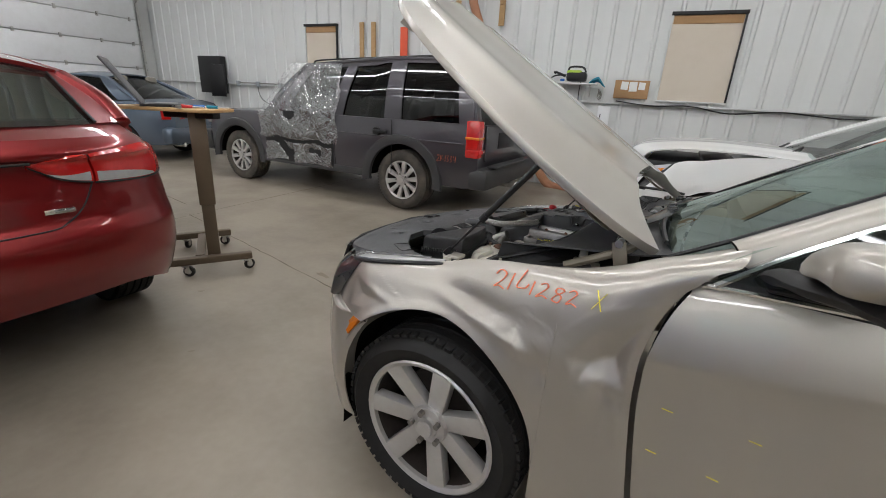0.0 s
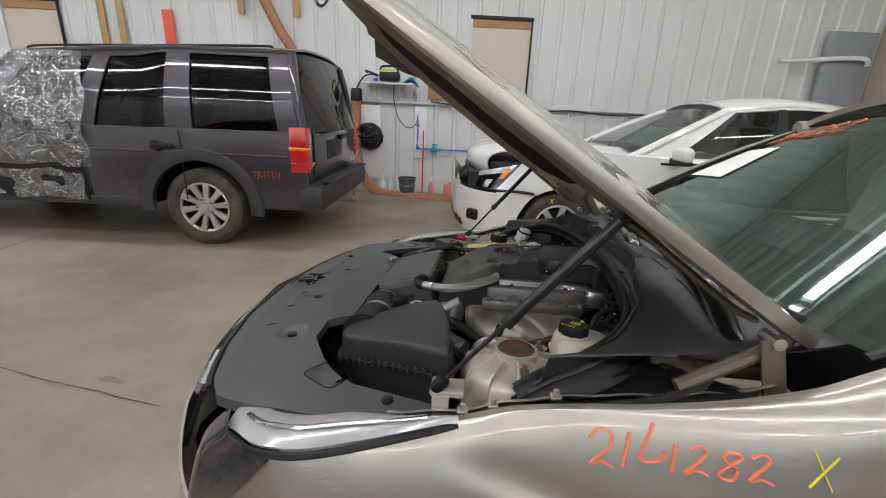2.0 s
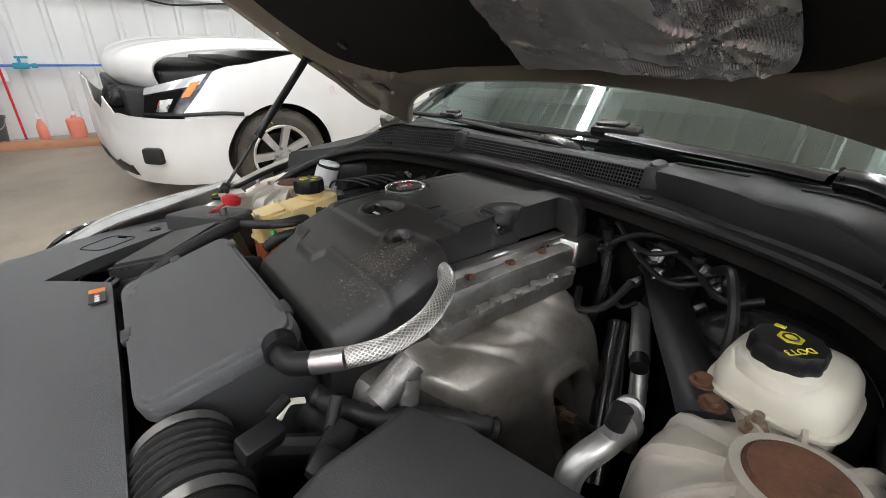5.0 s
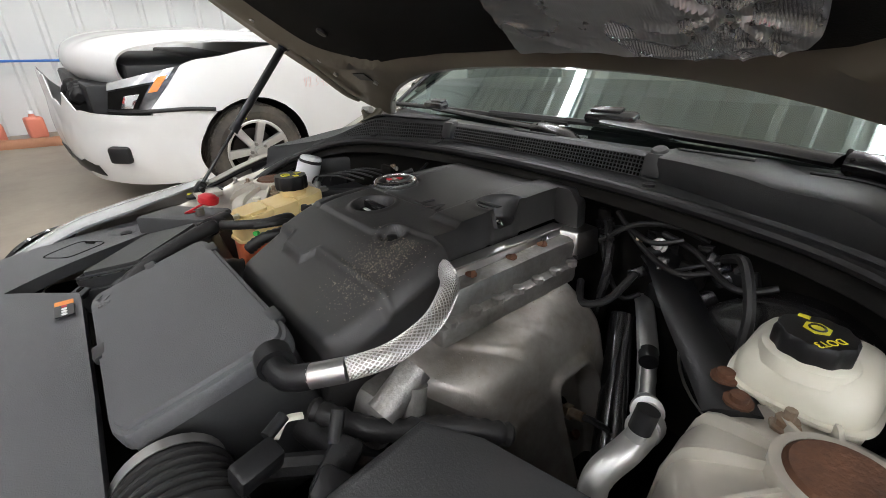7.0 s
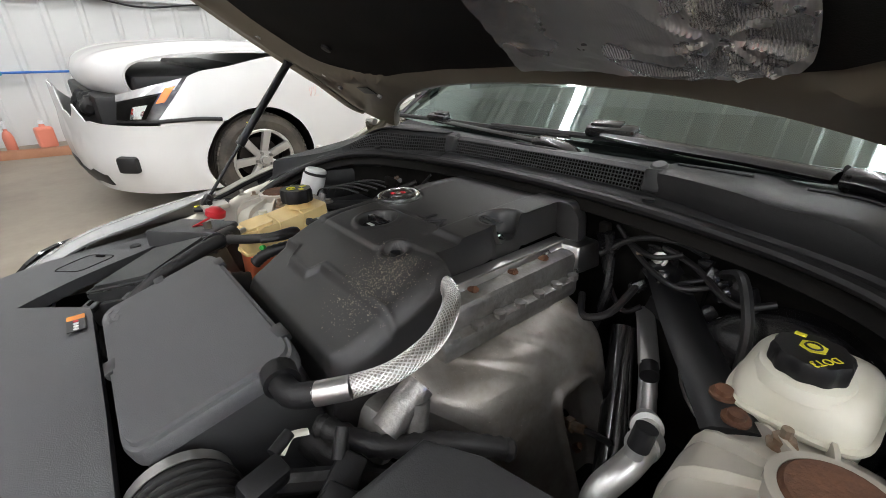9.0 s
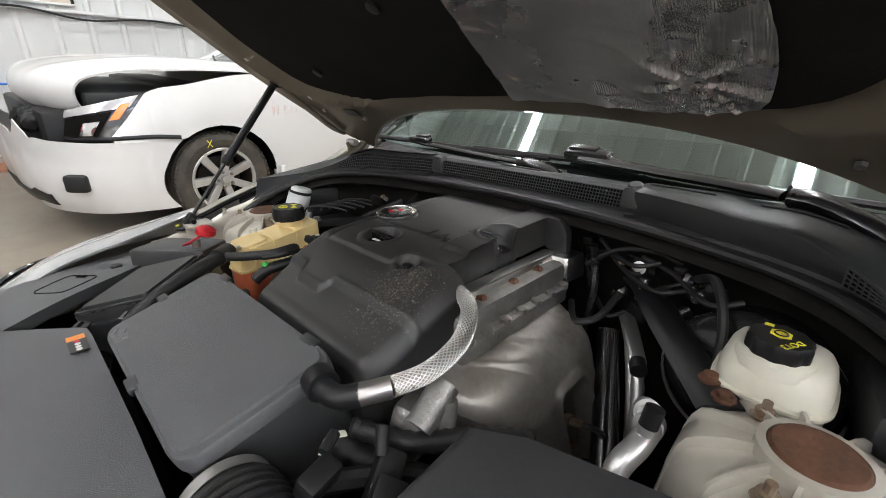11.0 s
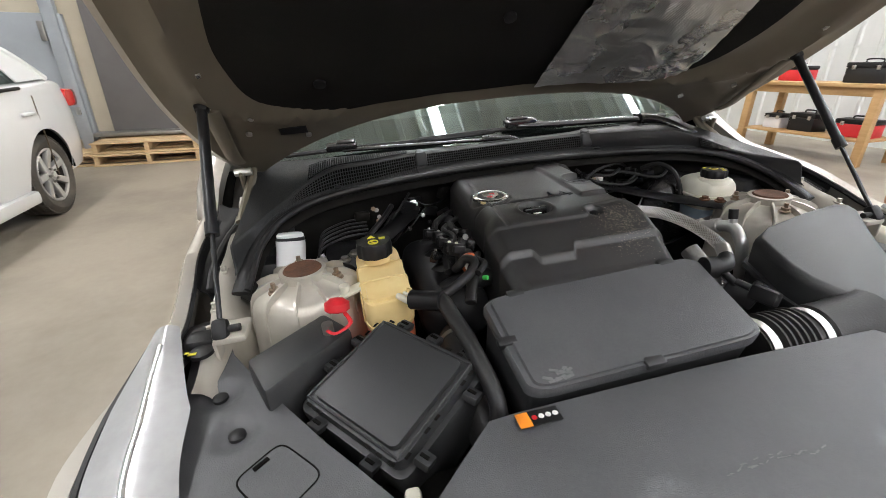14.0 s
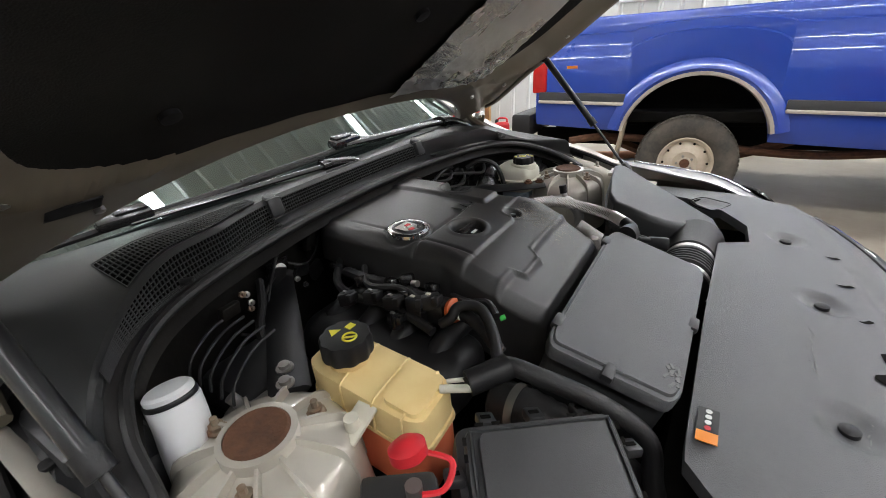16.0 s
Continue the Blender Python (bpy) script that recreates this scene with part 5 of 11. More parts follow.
# blue pickup behind the first camera place
def pickup():
    c = thing("blue_pickup", pose(0.265, -2.445, 0, 0, 0, 0) @ Matrix.Scale(1.03, 4), "blue pickup truck with dusty steel wheels and chrome side trim", "truck")
    Y = 0.96
    ar = [(-0.005, 0.515, 0.497)]
    # bed sides from the tail at +x to the cab
    for s in (-1, 1):
        g = Geo()
        xs = arch_stations(-1.35, 1.20, ar, 24)
        def row(x):
            z0 = low_edge(x, [(-1.4, 0.50), (-0.73, 0.53), (0.55, 0.605), (1.2, 0.645)], ar)
            out = []
            for j, (k, dy) in enumerate(((0, -0.05), (0.08, -0.015), (0.25, 0.0), (0.5, 0.012), (0.72, 0.012), (0.74, 0.0), (0.87, 0.0), (0.885, -0.014), (1.0, -0.02))):
                z = z0 + (1.432 - z0) * k
                out.append((x, s * (Y + dy - (0.02 * max(0, x - 1.0) / 0.2)), z))
            out.append((x, s * (Y - 0.03), 1.447))
            out.append((x, s * (Y - 0.11), 1.447))
            out.append((x, s * (Y - 0.12), 1.33))
            return out
        rows = [row(x) for x in xs]
        k = len(rows[0])
        g.add([p for r in rows for p in r], [(i * k + j, i * k + j + 1, (i + 1) * k + j + 1, (i + 1) * k + j) for i in range(len(rows) - 1) for j in range(k - 1)])
        g.add(rows[-1], [tuple(range(k))])
        part("bed_side", g, M_BLUE, c)
        # flared lip with worn chrome edge
        lip, flare = Geo(), Geo()
        n = 24
        for i in range(n + 1):
            a = math.pi * i / n * 0.88 + 0.06 * math.pi
            ca, sa = math.cos(a), math.sin(a)
            for rad, y in ((0.495, Y - 0.03), (0.50, Y + 0.03), (0.525, Y + 0.032), (0.53, Y + 0.01)):
                lip.v.append((-0.005 - rad * ca, s * y, 0.515 + rad * sa))
            for rad, y in ((0.525, Y + 0.03), (0.545, Y + 0.044), (0.58, Y + 0.030), (0.615, Y + 0.006)):
                flare.v.append((-0.005 - rad * ca, s * y, 0.515 + rad * sa))
        for gg in (lip, flare):
            gg.f += [(i * 4 + j, i * 4 + j + 1, (i + 1) * 4 + j + 1, (i + 1) * 4 + j) for i in range(n) for j in range(3)]
        part("arch_lip", lip, M_DULLCHROME, c, "worn bright wheel arch lip")
        part("arch_flare", flare, M_BLUE, c)
        for x0, x1, zt in ((0.49, 1.17, 0.840), (-1.35, -0.55, 0.762)):
            part("side_trim", Geo().box(((x0 + x1) / 2, s * (Y + 0.018), zt - 0.012), (x1 - x0, 0.02, 0.026), 0.008, rot=(0, -2, 0)), M_DULLCHROME, c, "chrome strip in grey rubber moulding")
            part("side_moulding", Geo().box(((x0 + x1) / 2, s * (Y + 0.01), zt + 0.02), (x1 - x0, 0.02, 0.09), 0.008, rot=(0, -2, 0)), M_CLADDING, c)
        lamp = part("tail_lamp", Geo().box((1.17, s * (Y - 0.03), 1.055), (0.12, 0.10, 0.30), 0.02), M_LAMPRED, c)
        # near-black boxes fill the arch; its inner shade is put into the colour
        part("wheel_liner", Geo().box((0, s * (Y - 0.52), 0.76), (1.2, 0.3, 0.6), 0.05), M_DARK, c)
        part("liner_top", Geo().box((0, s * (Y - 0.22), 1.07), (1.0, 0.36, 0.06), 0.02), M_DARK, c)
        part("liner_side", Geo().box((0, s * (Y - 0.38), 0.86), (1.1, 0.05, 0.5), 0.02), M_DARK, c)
        part("mud_flap", Geo().box((0.50, s * (Y - 0.09), 0.50), (0.03, 0.24, 0.46), 0.012, rot=(0, -8, 0)), M_DUSTFLAP, c, "tan dusty mud flap")
        part("marker_patch", Geo().box((0.908, s * (Y + 0.012), 1.100), (0.085, 0.004, 0.022), 0.0015), M_LAMPORANGE, c, "chipped orange mark")
    part("bed_floor", Geo().box((-0.1, 0, 0.71), (2.5, 1.7, 0.08), 0.01), M_DARK, c)
    part("tailgate", Geo().box((1.19, 0, 1.03), (0.06, 1.66, 0.76), 0.02), M_BLUE, c)
    part("bumper_rear", Geo().box((1.34, 0, 0.63), (0.18, 1.82, 0.2), 0.03), M_RUBBER, c)
    part("frame_rail", Geo().box((-0.3, 0.42, 0.49), (3.2, 0.08, 0.14), 0.01).box((-0.3, -0.42, 0.49), (3.2, 0.08, 0.14), 0.01), M_DARK, c)
    part("axle", Geo().rod((0, -0.8, 0.362), (0, 0.8, 0.362), 0.05).lathe([(0.03, -0.12), (0.15, -0.05), (0.15, 0.05), (0.03, 0.12)], pose(0, 0, 0.362)), M_DARK, c)
    part("leaf_spring", Geo().tube([(0.68, 0.62, 0.53), (0.3, 0.62, 0.39), (0, 0.62, 0.33), (-0.35, 0.62, 0.39), (-0.72, 0.62, 0.52)], 0.025, 6, flat=1.6), M_RUST, c)
    part("exhaust", Geo().tube([(-1.3, 0.6, 0.44), (-0.7, 0.66, 0.42), (0.5, 0.74, 0.53), (0.9, 0.9, 0.51)], 0.032, 8), M_RUST, c)
    part("stake_hook", Geo().box((0.95, Y - 0.06, 1.482), (0.22, 0.14, 0.03), 0.01).box((0.98, Y - 0.06, 1.462), (0.08, 0.1, 0.05), 0.01), M_BLUE, c)
    # cab
    half = [(-4.4, 0.85), (-4.0, 0.95), (-1.4, 0.96)]
    part("cab", body_shell(-4.4, -1.40, half, [(-4.4, 0.93), (-2.9, 1.01), (-1.4, 1.03)], [(-4.4, 0.98), (-2.9, 1.09), (-1.4, 1.05)], [(-4.4, 0.44), (-1.4, 0.50)], [(-3.35, 0.40, 0.45)]), M_BLUE, c)
    pil = [(-2.95, -2.6, 0, 1, M_BLUE), (-1.66, -1.46, 0, 1, M_BLUE)]
    canopy(c, -2.95, -2.35, -1.5, -1.44, [(-3, 1.01), (-1.4, 1.03)], [(-2.5, 1.67), (-1.4, 1.71)], 0.90, 0.74, M_BLUE, M_GLASS, M_DARKGLASS, pil, 0.03)
    for x, s in ((0, 1), (0, -1), (-3.35, 1), (-3.35, -1)):
        wheel("wheel", c, (x, s * 0.93, 0.365), 0.365, 0.200, 0.25, 0, s, M_TYREDIRTY, M_TANSTEEL, steel=True, cap=0.045)
    return c


pickup()

# ---- the champagne saloon with its bonnet open ----
# own frame: x to the rear, y to the passenger side, z up, front axle at the origin; the body leans to the passenger side
HERO = Matrix(((0.99332798, 0.11470349, 0.01194287, 0.69218403), (-0.11525674, 0.99093927, 0.06895831, 1.66692128), (-0.0039249, -0.06987471, 0.99754805, -0.0272711), (0, 0, 0, 1)))
hero = thing("champagne_saloon", HERO, "champagne metallic saloon, bonnet open, dented front wing", "car")


def foil_material():
    m = mat("crinkled foil", (0.80, 0.79, 0.775), 0.25, 0.9, 0.2, 30, second=(0.66, 0.65, 0.63), stain=0.3, sscale=6)
    nt = m.node_tree
    N, L = nt.nodes.new, nt.links.new
    co, w, v, b1, b2 = N("ShaderNodeTexCoord"), N("ShaderNodeTexWave"), N("ShaderNodeTexNoise"), N("ShaderNodeBump"), N("ShaderNodeBump")
    w.wave_type, w.bands_direction = "BANDS", "Y"
    w.inputs["Scale"].default_value, w.inputs["Distortion"].default_value, w.inputs["Detail"].default_value = 95, 0.5, 2
    v.inputs["Scale"].default_value, v.inputs["Detail"].default_value, v.inputs["Distortion"].default_value = 6, 5, 0.5
    b1.inputs["Strength"].default_value, b1.inputs["Distance"].default_value = 0.22, 0.002
    b2.inputs["Strength"].default_value, b2.inputs["Distance"].default_value = 0.3, 0.03
    L(co.outputs["Object"], w.inputs["Vector"]), L(co.outputs["Object"], v.inputs["Vector"])
    L(v.outputs["Fac"], b2.inputs["Height"]), L(w.outputs["Fac"], b1.inputs["Height"]), L(b2.outputs[0], b1.inputs["Normal"])
    L(b1.outputs[0], nt.nodes["Principled BSDF"].inputs["Normal"])
    return m


M_FOIL = foil_material()

# bonnet -----------------------------------------------------------------
HOOD_EDGE = [(-0.47, 0.50), (-0.45, 0.53), (-0.36, 0.60), (-0.2, 0.668), (0.0, 0.712), (0.2, 0.735), (0.38, 0.72), (0.47, 0.685), (0.505, 0.655)]


def hood_in(x, y, lift=0.0):
    z = 0.966 + 0.664 * (0.5 - x) + 0.045 * (1 - (y / 0.66) ** 2)
    return (x + 0.553 * lift, y, z + 0.833 * lift)


def hood_rear(v):
    return 0.352 + 0.153 * abs(v) ** 3.2


def hood_front(v):
    return -0.545 + 0.075 * abs(v) ** 2.5


def hood_uv(u, v, inset=0.0, lift=0.0):
    """u from the front edge 0 to the rear edge 1, v from -1 to 1 across."""
    x = (hood_front(v) + inset) + (hood_rear(v) - hood_front(v) - 2 * inset) * u
    xs = -0.47 + 0.975 * u
    w = curve_at(xs, HOOD_EDGE) - inset
    return hood_in(x, v * w, lift)


def hood_out(u, v):
    ridge = 0.012 * math.exp(-(v / 0.16) ** 2) + 0.010 * math.exp(-((abs(v) - 0.62) / 0.1) ** 2)
    return hood_uv(u, v, 0.0, 0.028 + 0.022 * (1 - v * v) + ridge)


bonnet = part("bonnet", Geo().skin(hood_out, lin(0, 1, 36), lin(-1, 1, 48)), M_GOLD, hero)
g = Geo()
rim = [(0.0, v) for v in lin(-1, 1, 40)] + [(u, 1.0) for u in lin(0, 1, 30)] + [(1.0, v) for v in lin(1, -1, 40)] + [(u, -1.0) for u in lin(1, 0, 30)]
for u, v in rim:
    a, b = Vector(hood_out(u, v)), Vector(hood_uv(u, v, 0.0, 0.006))
    c = Vector(hood_uv(u, v, 0.012, 0.0))
    g.v += [tuple(a), tuple(a.lerp(b, 0.5) + 0.003 * (b - c).normalized()), tuple(b), tuple(c)]
g.f += [(4 * i + j, 4 * i + j + 1, 4 * ((i + 1) % len(rim)) + j + 1, 4 * ((i + 1) % len(rim)) + j) for i in range(len(rim)) for j in range(3)]
part("bonnet_hem", g, M_GOLD, bonnet)


def liner_half(x):
    """Half width of the felt liner."""
    return curve_at(x, [(-0.42, 0.36), (-0.36, 0.44), (-0.2, 0.53), (0.0, 0.59), (0.1, 0.61), (0.2, 0.595), (0.255, 0.56), (0.295, 0.49), (0.312, 0.40)])


def inner(u, v):
    """The pressed inner panel, sunk where the liner sits."""
    p = hood_uv(u, v, 0.012)
    x, y = p[0], p[1]
    d = liner_half(max(-0.42, min(0.312, x))) - abs(y)
    k = min(1, max(0, d / 0.05 + 0.3)) * min(1, max(0, (0.335 - x) / 0.03)) * min(1, max(0, (x + 0.45) / 0.05))
    edge = 0.014 * math.exp(-((d + 0.045) / 0.02) ** 2) * min(1, max(0, (0.34 - x) / 0.05))
    return hood_in(x, y, 0.016 * k - edge)


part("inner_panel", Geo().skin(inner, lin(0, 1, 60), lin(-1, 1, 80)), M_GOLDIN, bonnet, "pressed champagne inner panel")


def liner(u, v):
    x = -0.42 + 0.732 * u
    y = v * liner_half(x) * (1.0 if v > 0 else 0.86)
    puff = 0.010 * (1 - abs(v) ** 6) * min(1, 8 * u, 8 * (1 - u)) + 0.004 * noise.noise(Vector((x * 9, y * 9, 2)))
    return hood_in(x, y, 0.008 - puff)


part("insulation_pad", Geo().skin(liner, lin(0, 1, 40), lin(-1, 1, 48)), M_FELT, bonnet, "black felt sound pad")


def foil(u, v):
    x = -0.17 + 0.468 * u
    ya = lerp(x, [(-0.17, -0.05), (0.05, -0.045), (0.298, -0.034)])
    yb = curve_at(x, [(-0.17, -0.30), (-0.05, -0.35), (0.08, -0.395), (0.17, -0.415), (0.23, -0.415), (0.275, -0.395), (0.298, -0.33)])
    y = ya + (yb - ya) * v
    # loose creases, sharper towards the rear edge, with a star of folds near the outer corner
    c = 0.0045 * noise.noise(Vector((x * 12, y * 7, 1))) + 0.0022 * (0.5 - abs(noise.noise(Vector((x * 26, y * 20, 5))))) * 2
    near = ramp(0.10, 0.27, x)
    c += near * 0.0034 * (1 - 2 * abs(noise.noise(Vector((x * 60 + 9 * y, y * 14, 2.2)))))
    c += 0.0030 * max(0, 1 - abs(x - 0.262 - 0.012 * math.sin(14 * y)) / 0.012)
    q = Vector((x - 0.235, y + 0.335))
    ray = abs(math.sin(4.5 * math.atan2(q.y, q.x) + 1.6 * noise.noise(Vector((x * 8, y * 8, 3)))))
    c += 0.0075 * (1 - ray) ** 3 * max(0, 1 - q.length / 0.17) * min(1, q.length / 0.02)
    wide = Vector((x - 0.03, y + 0.12))
    c += 0.003 * (1 - abs(math.sin(3 * math.atan2(wide.y, wide.x) + 2 * noise.noise(Vector((x * 6, y * 6, 8)))))) ** 4 * max(0, 1 - wide.length / 0.2)
    return hood_in(x, y, -0.0075 - max(-0.003, c))


part("foil_patch", Geo().skin(foil, lin(0, 1, 190), lin(0, 1, 150)), M_FOIL, bonnet, "crumpled silver heat foil", sharp=24)
for x, y in ((-0.3, 0.3), (-0.3, -0.2), (-0.05, 0.45), (0.1, 0.1), (0.2, 0.45), (-0.1, 0.15)):
    p = hood_in(x, y, -0.006)
    part("clip", Geo().lathe([(0.012, -0.004), (0.012, 0.002), (0.001, 0.003)], Matrix.Translation(p) @ pose(0, 0, 0, 0, 213.6, 0), 14), M_BLACK, bonnet)
for s in (-1, 1):
    p0 = hood_in(0.335, s * 0.56, 0.001)
    part("warning_label", Geo().box(p0, (0.03, 0.12, 0.002), 0, rot=(0, 33.6, 0)), M_BLACK if s > 0 else M_LABEL, bonnet, "narrow dark warning label") if s > 0 else None
    for x, y in ((0.2, 0.655), (0.26, 0.60), (0.12, 0.64), (0.31, 0.62), (0.36, 0.5)):
        q = hood_in(x, s * y, -0.002)
        part("bolt", Geo().lathe([(0.007, 0.0), (0.007, 0.006), (0.004, 0.007)], Matrix.Translation(q) @ pose(0, 0, 0, 0, 213.6, 0), 6), M_STEEL, bonnet)
    # hinge arm and its foot
    h = part("hinge", Geo().tube([(0.40, s * 0.675, 1.02), (0.36, s * 0.675, 1.04), (0.27, s * 0.665, 1.105), (0.2, s * 0.655, 1.155)], 0.016, 8, flat=0.35), M_GOLDIN, hero)
    part("hinge_arm", Geo().tube([(0.470, s * 0.662, 1.000), (0.462, s * 0.664, 0.984), (0.43, s * 0.668, 0.962), (0.305, s * 0.684, 0.899)], 0.0115, 8), M_GOLDIN, h, "champagne hinge link")
    part("hinge_plate", Geo().box((0.445, s * 0.685, 0.93), (0.035, 0.008, 0.13), 0.004, rot=(0, -14, 0)), M_GOLDIN, h)
    part("hinge_bolt", Geo().rod((0.432, s * 0.66, 0.99), (0.432, s * 0.70, 0.99), 0.010, n=8), M_STEEL, h)
    # gas strut: body above, rod below
    a, b = Vector((-0.073, s * 0.658, 0.845)), Vector((0.197, s * 0.667, 1.167))
    st = part("gas_strut", Geo().rod(a.lerp(b, 0.40), b, 0.0095, n=16), M_GAS, hero, "black gas strut")
    part("rod", Geo().rod(a, a.lerp(b, 0.42), 0.0042, n=12), M_GAS, st)
    part("collar", Geo().rod(a.lerp(b, 0.385), a.lerp(b, 0.44), 0.0115, n=16), M_RUBBER, st)
    for p in (a, b):
        part("ball_socket", Geo().box(p, (0.022, 0.026, 0.036), 0.008, rot=(0, 40, 0)).rod(p, p + Vector((0, -s * 0.03, 0)), 0.006), M_BLACK, st)
    part("strut_bracket", Geo().box((-0.06, s * 0.645, 0.832), (0.06, 0.05, 0.012), 0.004).box((-0.07, s * 0.67, 0.80), (0.03, 0.006, 0.06), 0.002), M_TOWER, hero)
# striker hook and front corner flanges
part("striker", Geo().tube([hood_in(-0.50, -0.03, 0.0), hood_in(-0.50, -0.03, -0.05), hood_in(-0.50, 0.0, -0.062), hood_in(-0.50, 0.03, -0.05), hood_in(-0.50, 0.03, 0.0)], 0.005, 8), M_STEEL, bonnet)
for s in (-1, 1):
    part("corner_flange", Geo().add([hood_in(-0.47, s * 0.40, -0.002), hood_in(-0.30, s * 0.56, -0.002), hood_in(-0.45, s * 0.46, -0.055), hood_in(-0.36, s * 0.53, -0.03)], [(0, 1, 3, 2)]), M_GOLDIN, bonnet, thick=0.004)

# front cover ----------------------------------------------------------------
FRONT = [(-0.80, -0.36), (-0.70, -0.465), (-0.60, -0.545), (-0.45, -0.605), (-0.25, -0.655), (0.0, -0.675), (0.25, -0.655), (0.45, -0.605), (0.60, -0.545), (0.70, -0.465), (0.80, -0.36)]


def cover_z(x, y):
    return 0.806 - 0.05 * max(0.0, (-0.34 - x) / 0.33) ** 1.6 - 0.016 * (abs(y) / 0.6) ** 2


def sheet_from(outline, zf, cell=0.03):
    """A moulded sheet over an outline in plan, following zf, with rounded edge turned down."""
    b = bmesh.new()
    vs = [b.verts.new((x, y, 0)) for x, y in outline]
    b.faces.new(vs)
    xs, ys = [p[0] for p in outline], [p[1] for p in outline]
    k = min(xs) + cell
    while k < max(xs):
        bmesh.ops.bisect_plane(b, geom=b.verts[:] + b.edges[:] + b.faces[:], plane_co=(k, 0, 0), plane_no=(1, 0, 0))
        k += cell
    k = min(ys) + cell
    while k < max(ys):
        bmesh.ops.bisect_plane(b, geom=b.verts[:] + b.edges[:] + b.faces[:], plane_co=(0, k, 0), plane_no=(0, 1, 0))
        k += cell
    for v in b.verts:
        v.co.z = zf(v.co.x, v.co.y)
    ext = bmesh.ops.extrude_edge_only(b, edges=[e for e in b.edges if e.is_boundary])
    for e in ext["geom"]:
        if isinstance(e, bmesh.types.BMVert):
            e.co.z -= 0.022
    g = Geo()
    return g.bm(b)


front_arc = [(lerp(y, FRONT) + 0.01, y) for y in lin(-0.66, 0.60, 36)]
outline = front_arc + [(-0.34, 0.655), (-0.20, 0.70), (-0.05, 0.725), (0.02, 0.715), (-0.03, 0.665), (-0.06, 0.655), (-0.16, 0.595), (-0.30, 0.50), (-0.43, 0.402),
                       (-0.335, 0.30), (-0.333, 0.27), (-0.332, 0.0), (-0.336, -0.298), (-0.392, -0.333), (-0.388, -0.43), (-0.335, -0.52), (-0.25, -0.598), (-0.09, -0.635), (-0.05, -0.66), (-0.05, -0.70), (-0.2, -0.705), (-0.40, -0.685)]


def cover_relief(x, y):
    z = cover_z(x, y)
    for cx, cy, r, d in ((-0.495, 0.150, 0.024, 0.010), (-0.497, -0.140, 0.024, 0.010), (-0.46, -0.40, 0.024, 0.009), (-0.245, 0.615, 0.022, 0.008), (-0.16, 0.655, 0.022, 0.008), (-0.30, -0.56, 0.03, 0.008)):
        q = math.hypot(x - cx, y - cy)
        if q < r * 1.6:
            z -= d * max(0, min(1, (1.5 * r - q) / (0.6 * r)))
    # shallow channel along the front
    z -= 0.0035 * ramp(-0.600, -0.594, x - 0.10 * (y / 0.6) ** 2) * (1 - ramp(-0.578, -0.572, x - 0.10 * (y / 0.6) ** 2)) * (1 - ramp(0.30, 0.33, abs(y)))
    if -0.66 < x < -0.40:
        z += 0.004 * math.exp(-((x + 0.63 - 0.12 * (y / 0.6) ** 2) / 0.015) ** 2)
    return z


cover = part("front_cover", sheet_from(outline, cover_relief, 0.009), M_PLASTIC, hero, "scuffed black plastic radiator cover", sharp=50)
for cx, cy in ((-0.495, 0.150), (-0.497, -0.140), (-0.46, -0.40), (-0.245, 0.615), (-0.16, 0.655), (-0.17, -0.64)):
    part("push_pin", Geo().lathe([(0.011, -0.004), (0.011, 0.003), (0.007, 0.005), (0.001, 0.005)], pose(cx, cy, cover_relief(cx, cy) + 0.002), 14), M_BLACK, cover)
HOLE = [(-0.649, -0.012), (-0.650, 0.060), (-0.646, 0.090), (-0.620, 0.096), (-0.601, 0.104), (-0.575, 0.100), (-0.552, 0.105), (-0.556, 0.086), (-0.566, 0.060), (-0.534, 0.036), (-0.536, 0.026), (-0.556, 0.012), (-0.551, -0.033), (-0.571, -0.047), (-0.579, -0.015), (-0.600, 0.004), (-0.620, 0.006)]
latch = part("latch_opening", Geo().add([(x, y, cover_relief(x, y) + 0.0014) for x, y in HOLE], [tuple(range(len(HOLE)))]), M_DARK, cover, "torn dark latch opening")
part("latch", Geo().box((-0.600, 0.030, cover_relief(-0.600, 0.030) + 0.002), (0.06, 0.018, 0.010), 0.004, rot=(0, -8, 12)).box((-0.568, 0.030, cover_relief(-0.568, 0.03) + 0.004), (0.012, 0.060, 0.006), 0.002, rot=(0, 0, 20)).rod((-0.62, 0.04, cover_relief(-0.62, 0.04) + 0.003), (-0.58, 0.05, cover_relief(-0.58, 0.05) + 0.004), 0.005, n=10), M_GLOSSBLACK, latch)
# curled slits, thin at one end
for x0, y0, x1, y1 in ((-0.559, -0.128, -0.539, -0.111), (-0.558, 0.084, -0.538, 0.101), (-0.552, -0.241, -0.524, -0.226), (-0.547, 0.222, -0.523, 0.231), (-0.548, -0.36, -0.520, -0.35)):
    top, low = [], []
    for k in lin(0, 1, 9):
        x, y = x0 + (x1 - x0) * k, y0 + (y1 - y0) * k + 0.005 * math.sin(math.pi * k)
        w = 0.0045 * (1 - k) ** 0.6 + 0.0006
        top.append((x - 0.3 * w, y + w)), low.append((x + 0.3 * w, y - w))
    part("grip_slot", Geo().add([(x, y, cover_relief(x, y) + 0.0012) for x, y in top + low[::-1]], [tuple(range(18))]), M_DARK, cover)
part("square_plug", Geo().box((-0.542, 0.342, cover_relief(-0.542, 0.342) + 0.001), (0.018, 0.018, 0.006), 0.003, rot=(0, 10, 15)), M_DARK, cover)
